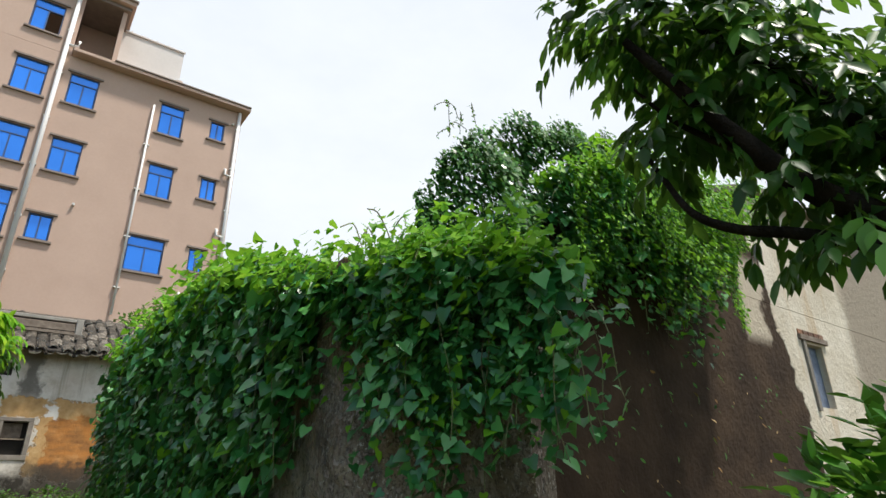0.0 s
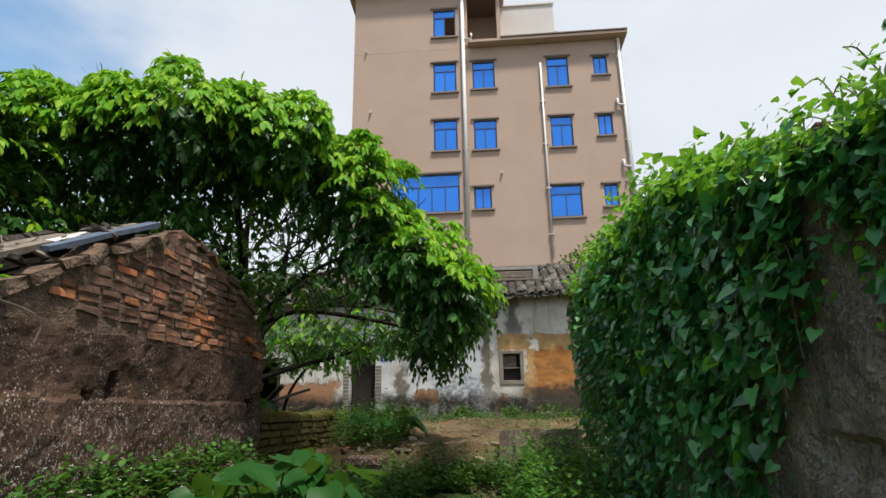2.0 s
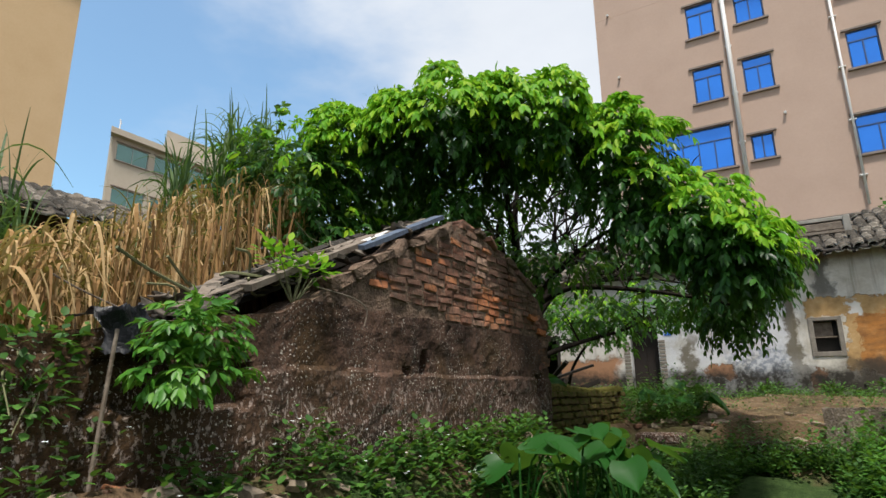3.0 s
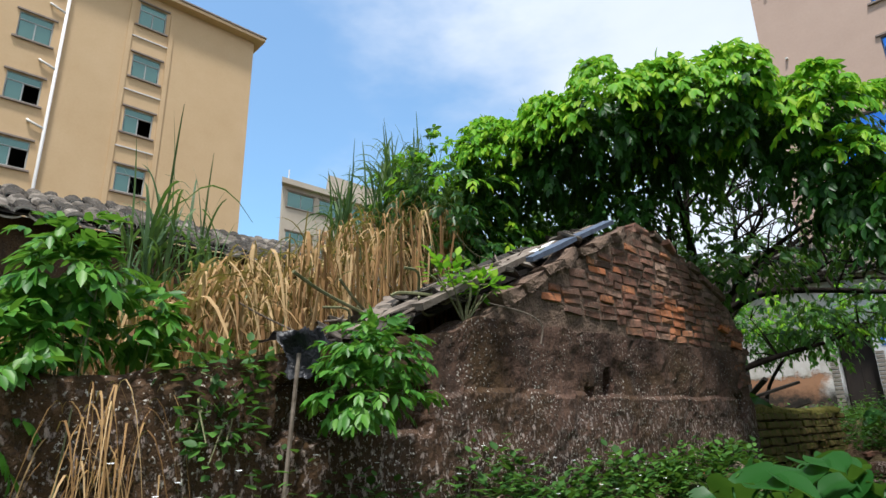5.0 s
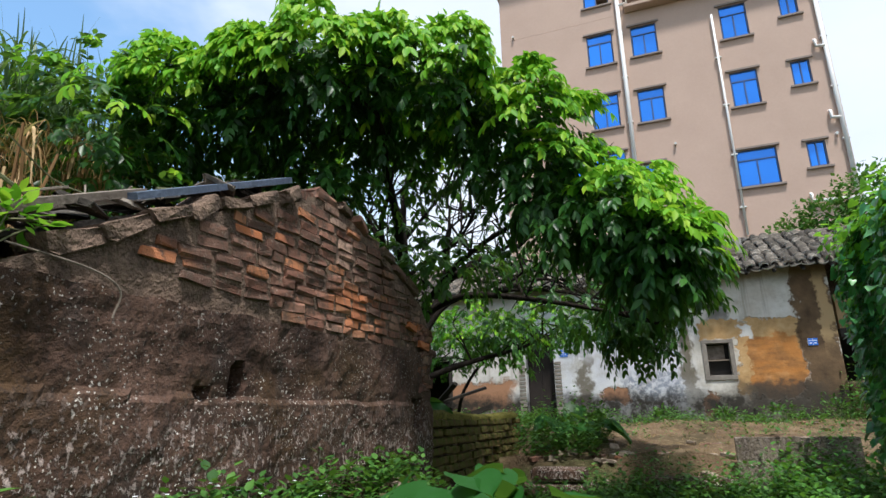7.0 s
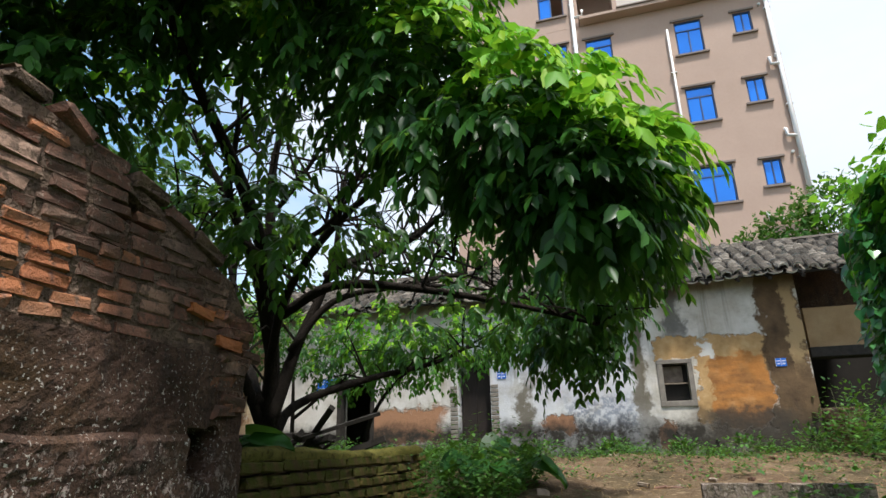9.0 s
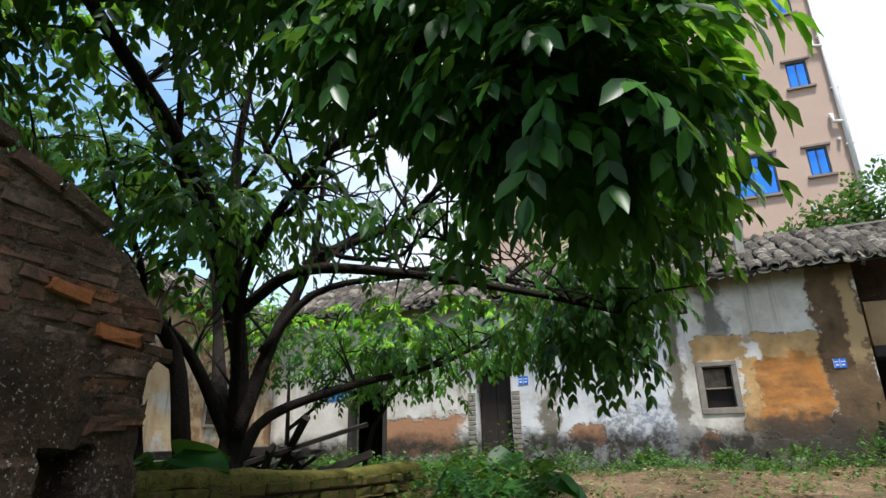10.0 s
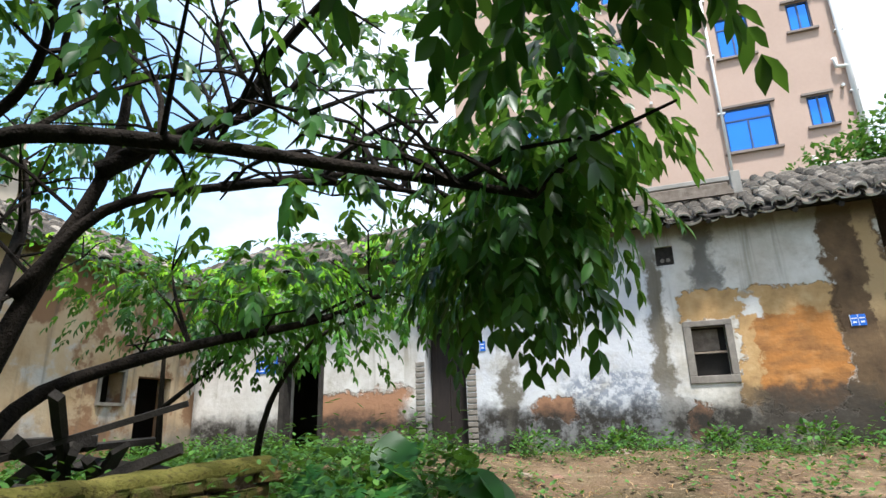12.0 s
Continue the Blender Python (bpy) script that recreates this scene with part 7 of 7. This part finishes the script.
tD, PD = vine_mass("creeper", (3, 3.0, 3.4), "fine dark creeper smothering the end of the roof", south_samples(2.46, 5.3, lambda v: 2.6 + 0.5 * float(smooth(3.2, 3.8, v)), lambda v: float(np.interp(v, [2.46, 2.65, 2.93, 3.65, 4.52, 5.3], [3.6, 3.95, 4.42, 4.72, 4.95, 5.05])) + wob(v, 8, 0.05), 0.6, 3.25), 30000, 0.070, (M_IVYFINE, M_IVY), 75, (1, 0, 0), (0, -1, 0), (0.2,), SMALL)
tE, PE = vine_mass("creeper", (5, 2.8, 1.2), "sparse dark creeper and dry strands on the bare wall", south_samples(3.4, 7.2, lambda v: 1.3, lambda v: 2.6, 0.35, 2.9), 110, 0.065, (M_IVYFINE, M_STRAW), 76, (1, 0, 0), (0, -1, 0), (0.25,), LANCE)


def tuft(base, n, reach, mat, seed, label, name="vine_shoots"):
    """Wiry shoots that stand up against the sky."""
    pr = random.Random(seed)
    t = thing(name, base, label, "vine")
    r = rng(seed)
    P = []
    for k in range(n):
        p = Vector(base) + Vector((pr.uniform(-0.1, 0.1), pr.uniform(-0.15, 0.15), 0))
        pts = [p]
        d = Vector((pr.uniform(-0.4, 0.4), pr.uniform(-0.5, 0.5), 1))
        for j in range(4):
            d += Vector((pr.uniform(-0.5, 0.5), pr.uniform(-0.5, 0.5), -0.22 * j))
            pts.append(pts[-1] + d.normalized() * reach / 4)
        part("vine_stem", tube(bmesh.new(), curve_pts(pts, 3), 0.0035, 5), M_STEM, t)
        P += [q for q in curve_pts(pts, 2)]
    P = np.array(P)
    m = len(P)
    tagged(part("foliage", leaf_mesh("foliage", SMALL, P, unit(r.normal(0, 1, (m, 3))), unit(r.normal(0, 0.5, (m, 3)) + np.array([0, 0, 1.0])), r.uniform(0.02, 0.05, m), mat), mat, t), kind="stuff")


tuft((1.50, 2.15, 2.42), 10, 0.46, M_IVYLIGHT, 81, "wiry bare vine shoots rising from the wall")
tuft((2.75, 3.0, 4.25), 6, 0.35, M_IVYFINE, 82, "thin creeper shoots on the roof end")
tuft((1.3, 4.3, 2.95), 8, 0.3, M_IVYLIGHT, 83, "wiry vine shoots over the wall")


# ---- low growth ----
def taro(at, n, size, seed, label="broad-leaved green taro plant among weeds", rise=0.0):
    pr = random.Random(seed)
    t = thing("taro", at, label, "plant", "broad-leaved plants")
    for k in range(n):
        a = 2 * math.pi * k / n + pr.uniform(-0.4, 0.4)
        reach = size * pr.uniform(0.5, 1.2)
        h = size * pr.uniform(0.7, 1.6) + rise
        tipp = Vector(at) + Vector((math.cos(a) * reach, math.sin(a) * reach, h))
        st = part("stalk", tube(bmesh.new(), curve_pts([at, (Vector(at) + tipp) / 2 + Vector((0, 0, h * 0.3)), tipp], 3), [0.012] * 3 + [0.008] * 4, 5), M_TARO, t)
        s = size * pr.uniform(0.8, 1.25)
        bm = bmesh.new()
        rows = []
        for j in range(7):
            v = j / 6
            wdt = 0.45 * math.sin(math.pi * min(1, 0.22 + 0.8 * v)) ** 0.8 if j < 6 else 0.01
            rows.append([bm.verts.new((u * wdt * s, (v - 0.18) * s, 0.12 * s * abs(u) - 0.22 * s * v * v + 0.015 * s * math.sin(9 * v + u))) for u in (-1, -0.5, 0, 0.5, 1)])
        for p, q in zip(rows, rows[1:]):
            for u in range(4):
                bm.faces.new((p[u], p[u + 1], q[u + 1], q[u]))
        bmesh.ops.transform(bm, matrix=Matrix.Translation(tipp) @ pose(0, 0, 0, 0, 0, math.degrees(a) - 90) @ pose(0, 0, 0, pr.uniform(-40, 5), pr.uniform(-20, 20), 0), verts=bm.verts)
        part("leaf", bm, M_TARO, st, "", True)


for (x, y, n, s, k) in ((-1.95, 4.1, 7, 0.30, 1), (-1.75, 4.7, 8, 0.32, 2), (-1.5, 5.3, 7, 0.31, 3), (-1.8, 5.6, 6, 0.28, 4), (-1.35, 4.7, 6, 0.26, 9)):
    taro((x, y, float(height(x, y)) - 0.02), n, s, k, rise=max(0.0, 0.64 - float(height(x, y))))
for (x, y, z, n, s, k) in ((-3.15, 6.95, 1.15, 7, 0.28, 5), (-3.1, 7.35, 1.15, 6, 0.26, 6), (-1.98, 9.55, 0.99, 8, 0.34, 7), (-1.72, 10.1, 1.01, 7, 0.34, 8), (-3.3, 6.6, 1.1, 5, 0.3, 10)):
    taro((x, y, z), n, s, k)


def weeds(name, label, n, area, tall, size, mat, seed, keep=None, shape=OVAL):
    """Ground cover: many small leafy stems."""
    r = rng(seed)
    x, y = r.uniform(area[0], area[1], n), r.uniform(area[2], area[3], n)
    if keep is not None:
        k = keep(x, y, r.random(n))
        x, y = x[k], y[k]
        n = len(x)
    h = r.uniform(0.3, 1, n) * (tall(x, y) if callable(tall) else tall) * (0.6 + 0.5 * np.sin(1.9 * x + 2.7 * y) ** 2)
    g = height(x, y)
    P, T, U, S = [], [], [], []
    for j in range(7):
        a = r.uniform(0, 2 * np.pi, n)
        f = (j + 1) / 7
        P.append(np.stack([x + 0.03 * np.cos(a), y + 0.03 * np.sin(a), g + h * f], 1))
        T.append(unit(np.stack([np.cos(a), np.sin(a), r.uniform(-0.2, 0.9, n)], 1)))
        U.append(unit(np.stack([-0.4 * np.cos(a), -0.4 * np.sin(a), np.ones(n)], 1)))
        S.append(size * r.uniform(0.5, 1.3, n))
    me = leaf_mesh(name, shape, np.concatenate(P), np.concatenate(T), np.concatenate(U), np.concatenate(S), mat)
    return single(name, me, mat, label, "weeds", kind="stuff")


weeds("weeds", "knee-high green weeds along the foot of the walls", 5600, (-2.5, 1.2, 2.2, 8.4), lambda x, y: 0.30 + 0.20 * (x < -1.2) * (x > -1.9) * (y > 3.2) * (y < 6.5) + 0.35 * (x > 0.3), 0.062, M_WEED, 91, lambda x, y, q: (np.abs(x + 0.4) > 0.45) | (y > 7.4))
weeds("weeds", "tall weeds at the foot of the dark wall", 1000, (-2.52, -1.5, 0.2, 4.6), lambda x, y: 0.26 + 0.10 * np.sin(5 * y) + 0.15 * (x > -2.0), 0.055, M_WEED, 92, lambda x, y, q: q < 0.15 + 0.75 * np.sin(3.1 * y + 1.7 * x) ** 2)
weeds("weeds", "weeds along the foot of the old house", 1500, (-8, 3.2, 13.5, 14.95), 0.30, 0.06, M_WEED, 93, lambda x, y, q: q < smooth(13.3, 14.6, y) * (0.45 + 0.5 * np.sin(2.2 * x) ** 2))
weeds("weeds", "weeds filling the yard behind the low wall", 3200, (-7.8, -2.9, 6.6, 14.0), 0.38, 0.07, M_WEED, 94)
weeds("weeds", "green weeds below the forecourt bank", 1500, (-1.5, 1.2, 6.4, 8.35), 0.55, 0.055, M_WEED, 99, lambda x, y, q: (y > 7.3) | (np.abs(x + 0.4) > 0.5))
weeds("weeds", "leafy weeds by the vine wall", 1300, (0.25, 1.5, 4.6, 8.4), 0.75, 0.06, M_SHRUB, 95)
weeds("weeds", "weeds at the corner of the low wall", 520, (-2.4, -1.4, 8.6, 10.4), 0.72, 0.06, M_WEED, 96)
weeds("weeds", "low growth creeping over the forecourt", 750, (-2.6, 3.0, 10.6, 14.6), 0.20, 0.05, M_WEED, 100, lambda x, y, q: q < 0.25 + 0.6 * np.sin(1.3 * x + 0.9 * y) ** 2)
weeds("weeds", "green growth beside the shed", 700, (2.4, 5.5, 12.5, 15.0), 1.0, 0.08, M_WEED, 97)


def straw_on_court():
    r = rng(98)
    n = 1400
    x, y = r.uniform(-2.2, 3.0, n), r.uniform(8.5, 14.2, n)
    a = r.uniform(0, 2 * np.pi, n)
    base = np.stack([x, y, height(x, y) + 0.005], 1)
    L = r.uniform(0.05, 0.2, n)
    lean = np.stack([np.cos(a) * L, np.sin(a) * L], 1)
    single("dry_straw", blades("dry_straw", base, r.uniform(0.02, 0.10, n), lean, r.uniform(0.004, 0.009, n), r.uniform(0.4, 1.0, n), r, M_STRAW, 3), M_STRAW, "dry straw scattered on the bare forecourt", "straw", kind="stuff")


straw_on_court()


def beam_pile():
    r = random.Random(17)
    for k in range(13):
        c = Vector((r.uniform(-4.4, -3.3), r.uniform(8.7, 9.5), 1.27 + 0.030 * k))
        a = r.uniform(-0.9, 1.1)
        d = Vector((math.cos(a), math.sin(a), r.uniform(-0.45, 0.45))) * r.uniform(0.35, 0.75)
        plank("beam", c - d, c + d, r.uniform(0.04, 0.12), r.uniform(0.03, 0.08), M_BLACKWOOD, "black rotten roof beam in a heap", "beam", "heap of rotten beams", r.uniform(0, 80))


beam_pile()


def flowers():
    """Small white blossoms in the weeds."""
    r = rng(77)
    n = 90
    x, y = r.uniform(-2.45, -1.9, n), r.uniform(0.6, 4.2, n)
    z = height(x, y) + r.uniform(0.12, 0.3, n)
    P = np.repeat(np.stack([x, y, z], 1), 5, 0)
    a = np.tile(np.arange(5) * 2 * np.pi / 5, n)
    T = np.stack([np.cos(a), np.sin(a), np.full(5 * n, 0.25)], 1)
    U = np.tile(np.array([[0.5, 0, 1.0]]), (5 * n, 1))
    single("wild_flowers", leaf_mesh("wild_flowers", SMALL, P, T, U, np.full(5 * n, 0.012), M_WHITE), M_WHITE, "tiny white wild flowers among the weeds", "flowers", kind="stuff")


flowers()
